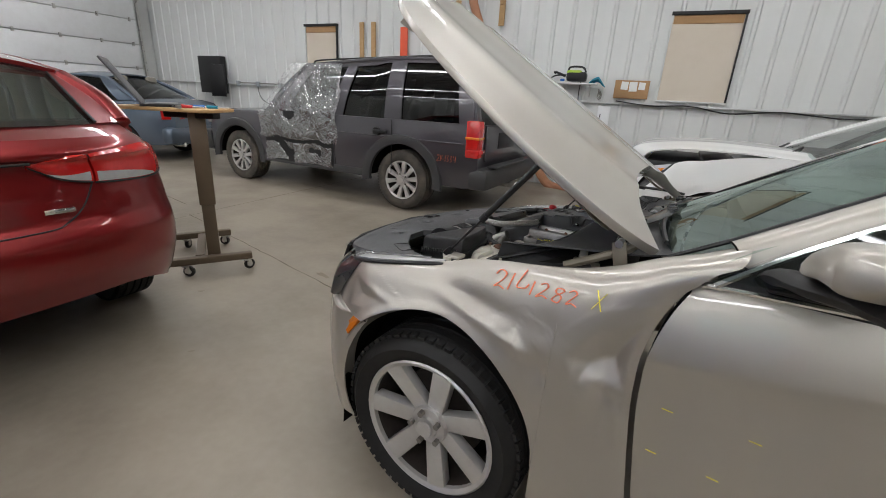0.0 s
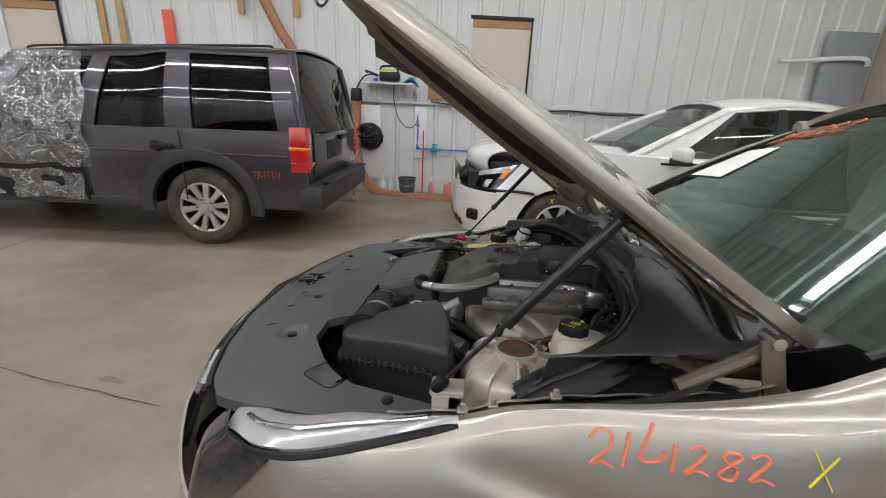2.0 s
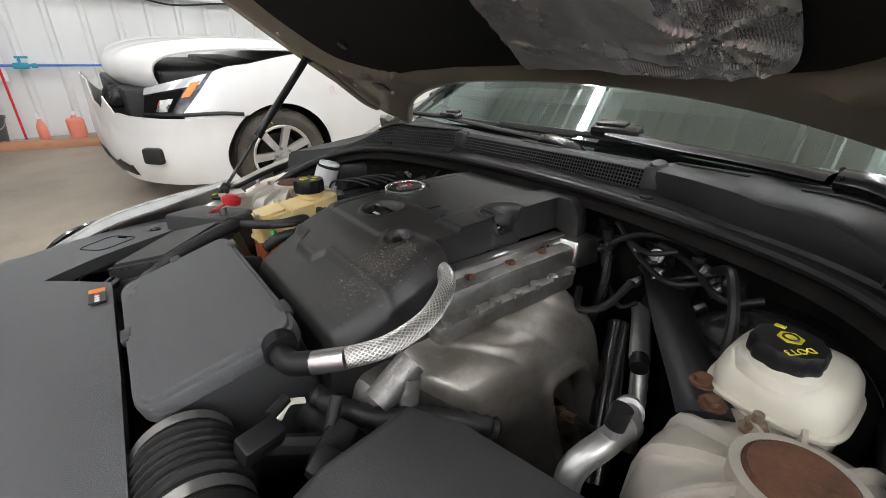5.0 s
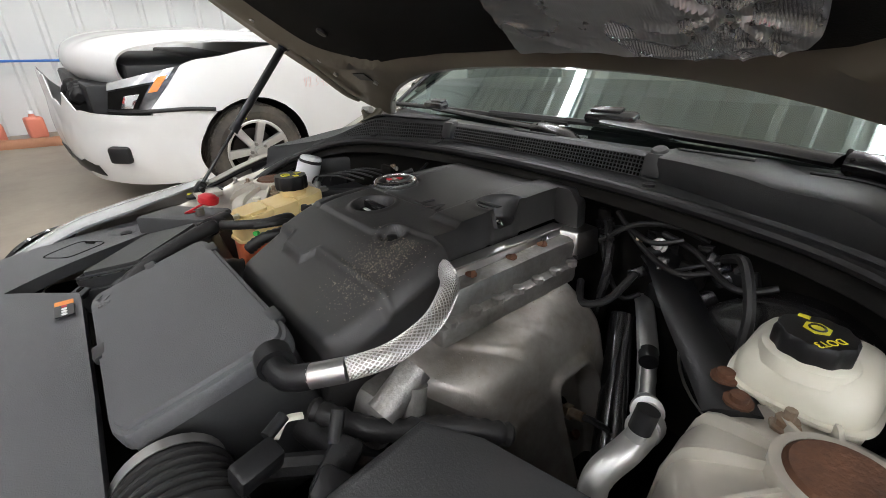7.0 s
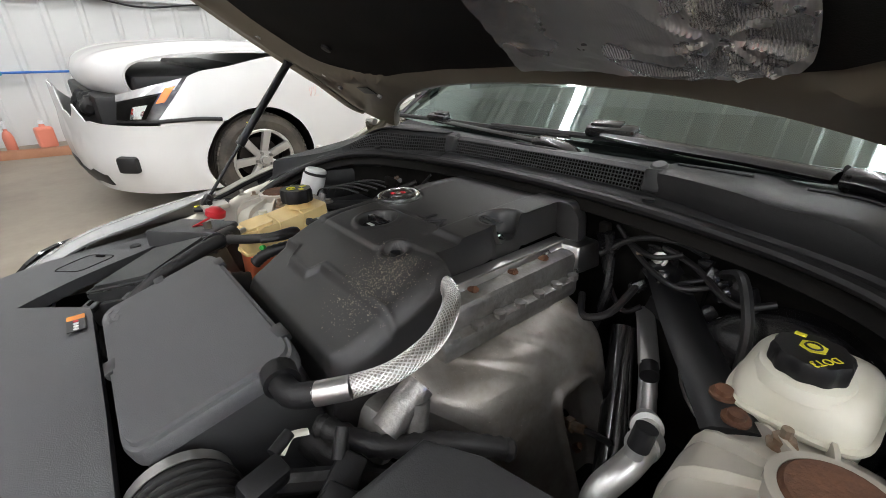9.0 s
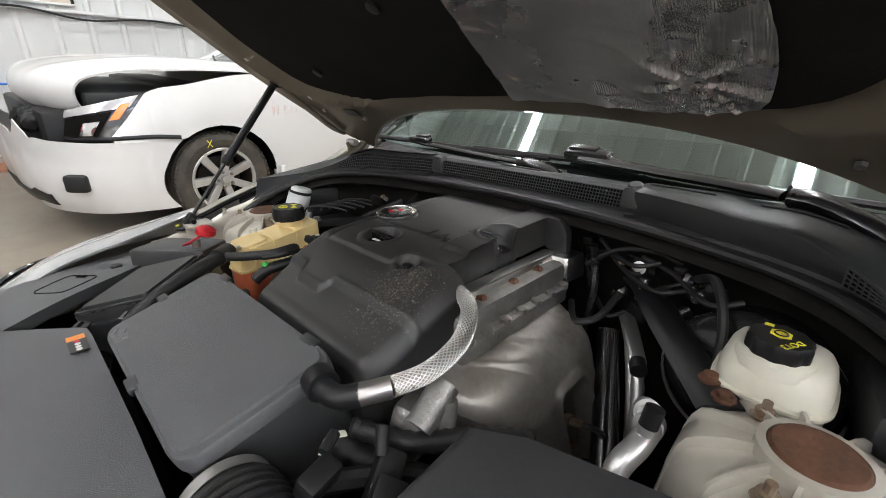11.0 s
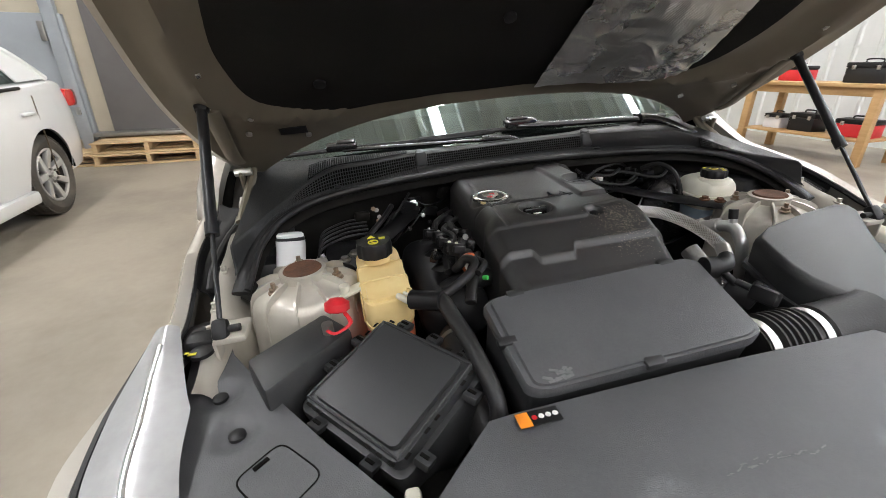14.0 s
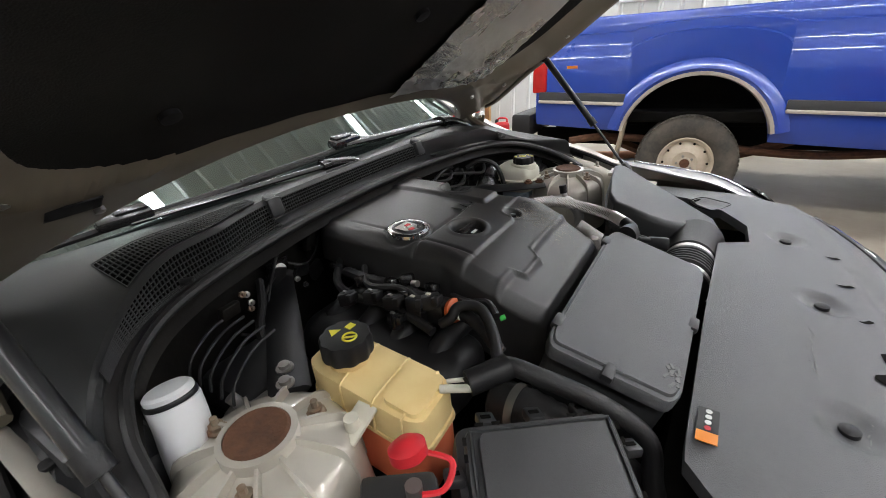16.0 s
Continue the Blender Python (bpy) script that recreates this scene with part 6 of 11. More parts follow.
# hatch with rounded corners at each end
for hx, hy, turn in ((-0.335, 0.552, 40), (-0.305, -0.575, -30)):
    c, d = math.cos(radians(turn)), math.sin(radians(turn))
    pts = []
    for a in lin(0, 2 * math.pi, 33):
        u, v = 0.042 * math.copysign(abs(math.cos(a)) ** 0.35, math.cos(a)), 0.033 * math.copysign(abs(math.sin(a)) ** 0.35, math.sin(a))
        pts.append((hx + c * u - d * v, hy + d * u + c * v))
    hatch = part("service_hatch", Geo().tube([(x, y, cover_relief(x, y) + 0.0002) for x, y in pts], 0.0011, 6, steps=1), M_DARK, cover)
    part("hatch_slot", Geo().box((hx + 0.034 * c, hy + 0.034 * d, cover_relief(hx + 0.034 * c, hy + 0.034 * d) + 0.001), (0.006, 0.020, 0.003), 0.001, rot=(0, 0, turn)), M_DARK, hatch)
stk = part("warning_sticker", Geo().box((-0.352, 0.262, 0.8085), (0.022, 0.016, 0.0012), 0, rot=(0, 0, 0)), M_ORANGEPRINT, cover, "orange and black warning sticker")
part("black_print", Geo().box((-0.352, 0.235, 0.8085), (0.022, 0.038, 0.0012)), M_BLACKPRINT, stk)
for i in range(4):
    part("symbol", Geo().lathe([(0.0036, 0), (0.0036, 0.0006)], pose(-0.352, 0.2485 - 0.009 * i, 0.8092), 10), M_PAPER if i else M_REDCAP, stk)
# scratches in the plastic
for x, y, n in ((-0.468, 0.080, 10), (-0.466, 0.074, 8), (-0.47, -0.02, 3), (-0.515, 0.16, 4)):
    for i in range(n):
        xx, yy = x + 0.004 * random.uniform(-1, 1), y - 0.011 * i + 0.006 * random.random()
        part("scuff", Geo().box((xx, yy, cover_relief(xx, yy) + 0.0012), (0.0006 + 0.0012 * random.random(), 0.003 + 0.007 * random.random(), 0.0003), 0, rot=(0, 5, random.uniform(-25, 25))), M_SCUFF, cover)

# nose, bumper, grille ----------------------------------------------------------
def nose(u, v):
    """u from -1 to 1 across the car, v from the lower edge up; the ends follow the wheel arch."""
    k = 1 - abs(u)
    top = lerp(k, [(0, 0.604), (0.25, 0.606), (0.42, 0.63), (0.55, 0.68), (1, 0.70)])
    z = 0.21 + (top - 0.21) * v
    arch = 0.045 - math.sqrt(max(0.0, 0.378 ** 2 - (z - 0.36) ** 2))
    x = curve_at(k, [(0, arch), (0.12, min(arch - 0.05, -0.37)), (0.25, -0.462), (0.45, -0.585), (0.65, -0.665), (1, -0.735)])
    y = curve_at(k, [(0, 0.845), (0.12, 0.835), (0.25, 0.778), (0.45, 0.648), (0.65, 0.45), (1, 0)])
    swell = 0.012 * math.sin(math.pi * v) - 0.04 * (1 - v) ** 3
    return (x - swell * k * 1.5, math.copysign(y + 0.5 * swell, u), z)


part("bumper_front", Geo().skin(nose, lin(-1, 1, 90), lin(0, 1, 16)), M_GOLD, hero, thick=0.005)
part("grille", Geo().skin(lambda u, v: (lerp(abs(0.62 * u), [(0, -0.745), (0.45, -0.68), (0.62, -0.60)]) + 0.05 * v, 0.62 * u, 0.62 + 0.135 * v), lin(-1, 1, 24), lin(0, 1, 4)), M_BLACK, hero, thick=0.01)
part("grille_chrome", Geo().tube([(lerp(y, FRONT) - 0.018, y, cover_z(lerp(y, FRONT), y) - 0.022) for y in lin(-0.60, 0.60, 18)], 0.013, 8, steps=2), M_CHROME, hero, "chrome grille surround")
part("grille_edge", Geo().tube([(lerp(y, FRONT) - 0.002, y, cover_z(lerp(y, FRONT), y) - 0.006) for y in lin(-0.62, 0.62, 18)], 0.007, 6, steps=2), M_RUBBER, hero)

# front wings -------------------------------------------------------------------
ARCH_C, ARCH_R = (-0.012, 0.340), 0.360
HL_BACK = -0.045


def wing_low(x):
    d = x - ARCH_C[0]
    z = 0.20
    if abs(d) <= ARCH_R:
        z = max(z, ARCH_C[1] + math.sqrt(max(0, ARCH_R ** 2 - d * d)))
    return max(z, 0.610) if x < -0.2 else z


def wing_top(x):
    return curve_at(x, [(-0.449, 0.624), (-0.40, 0.675), (-0.355, 0.73), (-0.31, 0.782), (-0.26, 0.803), (-0.04, 0.839), (0.05, 0.868), (0.15, 0.891), (0.25, 0.905), (0.35, 0.921), (0.42, 0.939), (0.50, 0.966), (0.60, 1.012), (0.70, 1.056)])


def wing_in(x):
    return curve_at(x, [(-0.449, 0.757), (-0.40, 0.782), (-0.355, 0.796), (-0.31, 0.805), (-0.25, 0.803), (-0.15, 0.778), (-0.04, 0.738), (0.05, 0.736), (0.15, 0.748), (0.25, 0.753), (0.35, 0.758), (0.42, 0.764), (0.50, 0.768), (0.60, 0.755), (0.70, 0.725)])


def wing_y(x, h):
    """Half width of the wing at the height share h, 0 at 0.30 m and 1 at its upper edge."""
    base = curve_at(x, [(-0.449, 0.765), (-0.40, 0.808), (-0.355, 0.838), (-0.3, 0.865), (-0.15, 0.895), (0.05, 0.905), (0.3, 0.90), (0.6, 0.89)])
    y = base - 0.02 * (1 - min(1, h)) ** 2
    f = ramp(0.08, 0.66, x)
    k0 = 0.45 + 0.25 * f
    if h > k0:
        k = (h - k0) / (1 - k0)
        p = curve_at(x, [(0.3, 2.4), (0.45, 3.2), (0.6, 5.5)])
        y -= (base - wing_in(x)) * (f * (1 - math.sqrt(max(0, 1 - k ** p))) + (1 - f) * (0.86 * k ** 1.6 + 0.14 * k ** 10))
    return y


def facet(x, z, corners, soft=0.006):
    """Depth of a folded hollow with flat sides: 0 outside the corners, rising with the distance from the nearest edge."""
    d = 1.0
    for (x0, z0), (x1, z1) in zip(corners, corners[1:] + corners[:1]):
        l = math.hypot(x1 - x0, z1 - z0)
        d = min(d, ((x - x0) * (z1 - z0) - (z - z0) * (x1 - x0)) / l)
    return 0.5 * (d + math.sqrt(d * d + soft * soft)) - 0.5 * soft if d > -0.06 else 0.0


def crash(x, y, z):
    """Dents of the driver's wing: a pushed-in flank behind the wheel and a crease over the arch."""
    def bump(cx, cz, rx, rz, tilt=0.0):
        dx, dz = x - cx, z - cz
        a, b = dx * math.cos(tilt) + dz * math.sin(tilt), -dx * math.sin(tilt) + dz * math.cos(tilt)
        return math.exp(-(a / rx) ** 2 - (b / rz) ** 2)
    # folded hollow before the door with a short sharp crease at its foot
    d = 0.40 * facet(x, z, [(0.385, 0.715), (0.49, 0.800), (0.66, 0.850), (0.66, 0.672), (0.455, 0.652)]) + 0.010 * bump(0.56, 0.60, 0.05, 0.14)
    d += 0.30 * facet(x, z, [(0.490, 0.668), (0.56, 0.676), (0.66, 0.664), (0.66, 0.610), (0.52, 0.628)], 0.005) - 0.003 * bump(0.53, 0.676, 0.045, 0.010)
    # ridge that follows the arch, ending in a knuckle, with a hollow above and behind it
    d += 0.008 * bump(0.13, 0.772, 0.13, 0.026, -0.12) - 0.005 * bump(0.13, 0.722, 0.13, 0.018, -0.25)
    d -= 0.30 * facet(x, z, [(0.195, 0.705), (0.250, 0.735), (0.292, 0.692), (0.262, 0.655)], 0.004)
    d += 0.30 * facet(x, z, [(0.268, 0.655), (0.298, 0.715), (0.370, 0.690), (0.375, 0.600), (0.305, 0.585)], 0.008) + 0.006 * bump(0.335, 0.760, 0.035, 0.05, 0.5)
    # corner crease behind the lamp
    d += 0.30 * facet(x, z, [(-0.325, 0.640), (-0.318, 0.745), (-0.262, 0.725), (-0.205, 0.690), (-0.255, 0.655)], 0.004) - 0.004 * bump(-0.20, 0.705, 0.05, 0.012, -0.3)
    return d


def narrow(x, y):
    """The wing's flank, drawn in towards its upper edge."""
    k = 0.88 - 0.36 * ramp(-0.30, 0.05, x)
    return wing_in(x) + 0.013 * ramp(-0.15, 0.0, x) - 0.010 * ramp(0.2, 0.42, x) * (1 - ramp(0.5, 0.68, x)) + (y - wing_in(x)) * k


def wing(s):
    xs = arch_stations(-0.449, 0.70, [(ARCH_C[0], ARCH_C[1], ARCH_R)], 150 if s < 0 else 70)
    rows = []
    n = 84 if s < 0 else 50
    for x in xs:
        zl, zt = wing_low(x), wing_top(x)
        row = []
        for j in range(n + 1):
            z = zl + (zt - zl) * (1 - (1 - j / n) ** 1.5)
            h = min(1.0, max(0.0, (z - 0.30) / (zt - 0.30)))
            y = wing_y(x, h)
            lip = 0.009 * math.exp(-((math.hypot(x - ARCH_C[0], z - ARCH_C[1]) - ARCH_R) / 0.022) ** 2) if z > 0.3 else 0
            y += lip
            y = narrow(x, y) - (crash(x, y, z) if s < 0 else 0)
            xx = x
            if x > 0.30:
                k = (x - 0.30) / 0.40
                xx = x + (door_gap(z) - 0.712) * k * k * (1.6 - 0.6 * k) + 0.005 * k
            row.append((xx, s * y, z))
        row.append((row[-1][0], row[-1][1] - s * 0.02, zt - 0.004))
        row.append((row[-1][0], row[-1][1], zt - 0.035))
        rows.append(row)
    k = len(rows[0])
    g = Geo()
    g.add([p for r in rows for p in r], [(i * k + j, i * k + j + 1, (i + 1) * k + j + 1, (i + 1) * k + j) for i in range(len(rows) - 1) for j in range(k - 1)])
    w = part("front_wing", g, M_GOLD, hero, "dented and creased champagne front wing" if s < 0 else "champagne front wing", sharp=50)
    # return flange of the arch
    g = Geo()
    m = 30
    for i in range(m + 1):
        a = math.pi * i / m
        x, z = ARCH_C[0] - ARCH_R * math.cos(a), ARCH_C[1] + ARCH_R * math.sin(a)
        y = wing_y(x, max(0, (z - 0.30) / (wing_top(x) - 0.30))) + 0.006
        y = narrow(x, y) - (crash(x, 0, z) if s < 0 else 0)
        g.v += [(x, s * y, z), (x, s * (y - 0.03), z - 0.004), (x + 0.012 * math.cos(a), s * (y - 0.05), z - 0.012)]
    g.f += [(3 * i + j, 3 * i + j + 1, 3 * i + j + 4, 3 * i + j + 3) for i in range(m) for j in range(2)]
    part("arch_flange", g, M_GOLD, w)
    # inner liner, near-black with the arch's shade put into the colour
    g = Geo()
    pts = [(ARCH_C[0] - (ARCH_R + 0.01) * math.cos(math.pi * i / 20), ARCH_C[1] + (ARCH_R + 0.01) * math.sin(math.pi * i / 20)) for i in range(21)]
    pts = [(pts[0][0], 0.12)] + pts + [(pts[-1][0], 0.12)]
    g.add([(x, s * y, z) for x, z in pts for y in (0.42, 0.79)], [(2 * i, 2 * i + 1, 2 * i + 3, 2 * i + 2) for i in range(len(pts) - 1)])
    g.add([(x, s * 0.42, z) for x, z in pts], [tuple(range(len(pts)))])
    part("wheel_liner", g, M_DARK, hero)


def door_gap(z):
    return curve_at(z, [(0.2, 0.622), (0.384, 0.590), (0.621, 0.556), (0.713, 0.550), (0.786, 0.552), (0.871, 0.571), (0.941, 0.602), (0.960, 0.620), (0.993, 0.650), (1.018, 0.689), (1.06, 0.70)])


wing(-1), wing(1)
# near-black sheet added for the shade in the gap behind the wing
part("wing_gap_shade", Geo().add([(0.60, -0.78, 0.40), (0.58, -0.765, 0.62), (0.575, -0.75, 0.78), (0.615, -0.735, 0.92), (0.66, -0.735, 0.92), (0.64, -0.75, 0.4)], [(0, 1, 2, 3, 4, 5)]), M_DARK, hero, "dark sheet standing in for the shaded gap behind the bent wing")

# doors, roof, glass
IN_SIDE = 0.075


def door_skin(s):
    o = IN_SIDE
    def f(u, v):
        z = 0.24 + 0.722 * v
        x = door_gap(min(z, 0.945)) + 0.006 + (1.75 - 0.6) * u
        # a pressed line runs along the door: the panel leans in above it and is drawn in below
        d = z - 0.772 - 0.145 * (x - 0.56)
        y = 0.908 - 0.10 * max(0, d) - 0.9 * max(0, d) ** 2 if d > 0 else 0.908 - 0.013 * (1 - math.exp(d / 0.035)) - 0.03 * (1 - v) ** 3
        return (x, s * (y - IN_SIDE), z)
    d = part("front_door", Geo().skin(f, lin(0, 1, 40), lin(0, 1, 90)), M_GOLD, hero, "champagne front door with yellow paint marks" if s < 0 else "")
    part("door_edge", Geo().skin(lambda u, v: (f(0, v)[0], f(0, v)[1] - s * 0.05 * u, f(0, v)[2]), lin(0, 1, 2), lin(0, 1, 30)), M_DARK, d)
    part("waist_chrome", Geo().tube([(0.622, s * (0.872 - o), 0.961), (0.66, s * (0.872 - o), 0.966), (0.9, s * (0.874 - o), 0.974), (1.3, s * (0.870 - o), 0.986), (1.78, s * (0.865 - o), 0.992)], 0.009, 8, flat=0.8), M_CHROME, d, "chrome waist strip")
    part("frame_chrome", Geo().tube([(0.642, s * 0.798, 0.968), (0.70, s * 0.789, 1.014), (0.748, s * 0.782, 1.051), (0.863, s * 0.766, 1.130), (1.02, s * 0.735, 1.222), (1.20, s * 0.69, 1.305), (1.40, s * 0.632, 1.378)], 0.013, 8, flat=0.7), M_CHROME, d, "chrome window frame strip")
    part("window_trim", Geo().add([(0.655, s * 0.796, 0.972), (0.90, s * 0.796, 0.981), (0.90, s * 0.758, 1.146), (0.863, s * 0.764, 1.122), (0.75, s * 0.779, 1.044)], [(0, 1, 2, 3, 4)]), M_BLACK, d, thick=0.004)
    part("sill", Geo().box((1.25, s * 0.80, 0.20), (1.4, 0.06, 0.09), 0.02), M_GOLD, d)
    def shell(u, v):
        # rounded housing, wider at its top, flat towards the rear
        a = 2 * math.pi * v
        k = math.sin(math.pi * min(1, max(0, u))) ** 0.45
        r = lambda c: math.copysign(abs(c) ** 0.7, c)
        if s > 0:
            return (0.76 + 0.20 * u, 0.815 + 0.066 * k * r(math.cos(a)), 1.070 + 0.062 * k * r(math.sin(a)))
        # driver's side: a wedge that grows outwards, with a flat underside and a ridge along its front
        hi, lo = 1.066 + 0.072 * ramp(0.0, 0.70, u) - 0.010 * u * u, 1.043 + 0.014 * ramp(0, 0.6, u)
        w, shut = 0.055 + 0.035 * ramp(0.0, 0.35, u), 1 - 0.55 * ramp(0.86, 1.0, u)
        c, q = math.cos(a), math.sin(a)
        x = 0.805 + 0.035 * u + w * math.copysign(abs(c) ** 0.32, c) * (1 - 0.25 * max(0, q)) * shut
        return (x + 0.012, s * (0.880 + 0.205 * u), 0.5 * (hi + lo) + 0.5 * (hi - lo) * math.copysign(abs(q) ** 0.38, q) * shut)
    m = part("mirror", Geo().skin(shell, lin(0.0, 1, 20), lin(0, 1, 28)), M_GOLD, hero, "champagne door mirror on a black foot")
    if s > 0:
        part("mirror_foot", Geo().box((0.88, 0.80, 1.0), (0.10, 0.04, 0.03), 0.012), M_GOLD, m)
        return d, f
    part("mirror_cap", Geo().skin(lambda u, v: (shell(0.0, v)[0] + (0.805 - shell(0.0, v)[0]) * u, shell(0.0, v)[1] + 0.004 * u, shell(0.0, v)[2] + (1.053 - shell(0.0, v)[2]) * u), lin(0, 1, 2), lin(0, 1, 28)), M_GOLD, m)
    part("mirror_foot", Geo().tube([(0.735, s * 0.796, 1.000), (0.745, s * 0.84, 1.022), (0.775, s * 0.90, 1.026), (0.82, s * 0.98, 1.036), (0.85, s * 1.06, 1.040)], 0.032, 10, flat=0.55).box((0.790, s * 0.800, 0.998), (0.13, 0.03, 0.04), 0.012), M_BLACK, m, "black underside and foot")
    part("mirror_glass", Geo().box((0.908, s * 0.98, 1.095), (0.012, 0.17, 0.10), 0.005, rot=(0, 0, s * 7)), M_CHROME, m)
    return d, f


for s in (-1, 1):
    d, f = door_skin(s)
    if s < 0:
        for x, z in ((0.610, 0.666), (0.600, 0.546), (0.726, 0.541), (0.775, 0.665)):
            v = (z - 0.24) / 0.722
            u = (x - door_gap(z) - 0.006) / 1.15
            p, q = Vector(f(u, v)), Vector(f(u + 0.020, v - 0.002))
            part("paint_dash", Geo().tube([p + Vector((0, -0.001, 0)), q + Vector((0, -0.001, 0))], 0.0020, 6, flat=0.4), M_YELLOW, d, "yellow paint dash")

canopy(hero, 0.60, 1.24, 2.55, 3.25, [(0.5, 0.985), (1.0, 1.0), (1.8, 1.01), (3.3, 1.06)], [(1.2, 1.42), (1.8, 1.46), (2.4, 1.43), (2.8, 1.36)], 0.835, 0.585, M_GOLD, M_SCREEN, M_SIDEGLASS,
       [(1.74, 1.86, 0, 1, M_BLACK), (2.7, 3.2, 0, 1, M_GOLD), (0.60, 3.2, 0.94, 1, M_GOLD)], 0.035, bow=0.13, front_post=False, trim=M_SEATPALE)
part("body_rear", body_shell(1.78, 3.95, [(1.78, 0.822), (2.0, 0.84), (2.4, 0.87), (3.4, 0.87), (3.75, 0.80), (3.95, 0.62)], [(1.78, 0.96), (3.0, 1.0), (3.6, 1.0), (3.95, 0.9)], [(1.78, 1.0), (3.0, 1.06), (3.6, 1.08), (3.95, 0.98)],
                             [(1.78, 0.22), (3.95, 0.3)], [(2.78, 0.36, 0.37)]), M_GOLD, hero)
# broad front pillars that run down into the wings
def pillar_line(t, table):
    return Vector([curve_at(t, [(k, p[i]) for k, p in table]) for i in range(3)])


for s in (-1, 1):
    IN = [(0.0, (0.655, 0.730, 1.052)), (0.25, (0.85, 0.700, 1.170)), (0.6, (1.06, 0.645, 1.290)), (1.0, (1.32, 0.575, 1.418))]
    OUT = [(0.0, (0.690, 0.778, 1.008)), (0.25, (0.80, 0.772, 1.098)), (0.6, (1.08, 0.722, 1.262)), (1.0, (1.40, 0.630, 1.392))]
    def post(u, v):
        a, b = pillar_line(u, IN), pillar_line(u, OUT)
        p = a.lerp(b, v) + Vector((-0.004, 0.012, 0.014)) * math.sin(math.pi * v) ** 0.8
        return (p.x, s * p.y, p.z)
    pp = part("front_pillar", Geo().skin(post, lin(0, 1, 30), lin(0, 1, 12)), M_GOLD, hero, thick=0.004)
    part("pillar_seam", Geo().tube([(post(0, v)[0] - 0.002, post(0, v)[1], post(0, v)[2] - 0.001) for v in lin(0, 1, 8)], 0.002, 6, steps=2), M_DARK, pp, "dark panel seam")
    part("screen_seal", Geo().tube([(x + 0.004, s * (y - 0.012), z + 0.002) for x, y, z in [(0.54, 0.722, 0.985)] + [tuple(pillar_line(u, IN)) for u in lin(0, 1, 6)]], 0.009, 6, steps=3, flat=0.6), M_BLACK, pp)
    part("frame_seal", Geo().tube([(p.x, s * (p.y + 0.002), p.z - 0.008) for p in [pillar_line(u, OUT) for u in lin(0.02, 1, 6)]], 0.007, 6, steps=3), M_BLACK, pp)
def on_screen(u, v, lift=0.004):
    """A point just outside the windscreen: u up the glass, v across."""
    w, k = 0.835 - 0.25 * u, abs(v) ** 2.2
    return (0.60 + 0.64 * u - 0.13 * (1 - k) * (1 - 0.7 * u) * (1 - 0.4 * u) - 0.4 * lift, 0.985 * w * v, 0.988 + 0.397 * u + 0.035 * u * (1 - k) + lift)


part("screen_paper", Geo().skin(lambda a, b: on_screen(0.46 + 0.28 * a, 0.95 - (0.48 - 0.12 * a) * b), lin(0, 1, 6), lin(0, 1, 8)), M_PAPER, hero, "white paper on the windscreen", thick=0.001)
for i, st in enumerate(([(0, .8), (.2, 1), (.35, .7), (0, 0), (.4, .05)], [(.6, 1), (.55, 0)], [(.8, 1), (.75, .4), (1.05, .4)], [(1.3, 1), (1.25, 0)], [(1.5, .8), (1.7, 1), (1.8, .7), (1.5, 0), (1.9, .05)], [(2.2, 1), (2.05, .7), (2.3, .4), (2.1, 0), (2.0, .3), (2.3, .8), (2.2, 1)], [(2.5, .8), (2.7, 1), (2.8, .7), (2.5, 0), (2.9, .05)])):
    part("glass_number", Geo().tube([on_screen(0.81 + 0.02 * a + 0.10 * b, 0.92 - 0.19 * a, 0.003) for a, b in st], 0.004, 6, steps=4, flat=0.4), M_PAINTMARK, hero, "orange paint pen stroke")

# wheels stand upright on the floor while the body leans
lean = Matrix.Rotation(radians(-4.0), 4, "X").inverted()
for x, y, s in ((0, 0.788, -1), (0, 0.788, 1), (2.78, 0.80, -1), (2.78, 0.80, 1)):
    hub = Vector((x - 0.004, s * (y + 0.012), 0))
    world_hub = HERO @ hub
    world_hub.z = 0.326
    loc = HERO.inverted() @ world_hub
    turn = (HERO.to_3x3().inverted() @ Euler((0, 0, radians(-6.6))).to_matrix()).to_4x4()
    wheel("wheel", hero, (0, 0, 0), 0.326, 0.238, 0.225, 7, s, M_TYRE, M_ALLOY, m=Matrix.Translation(loc) @ turn, cap=0.036, spoke_w=(0.058, 0.072), face=0.03)

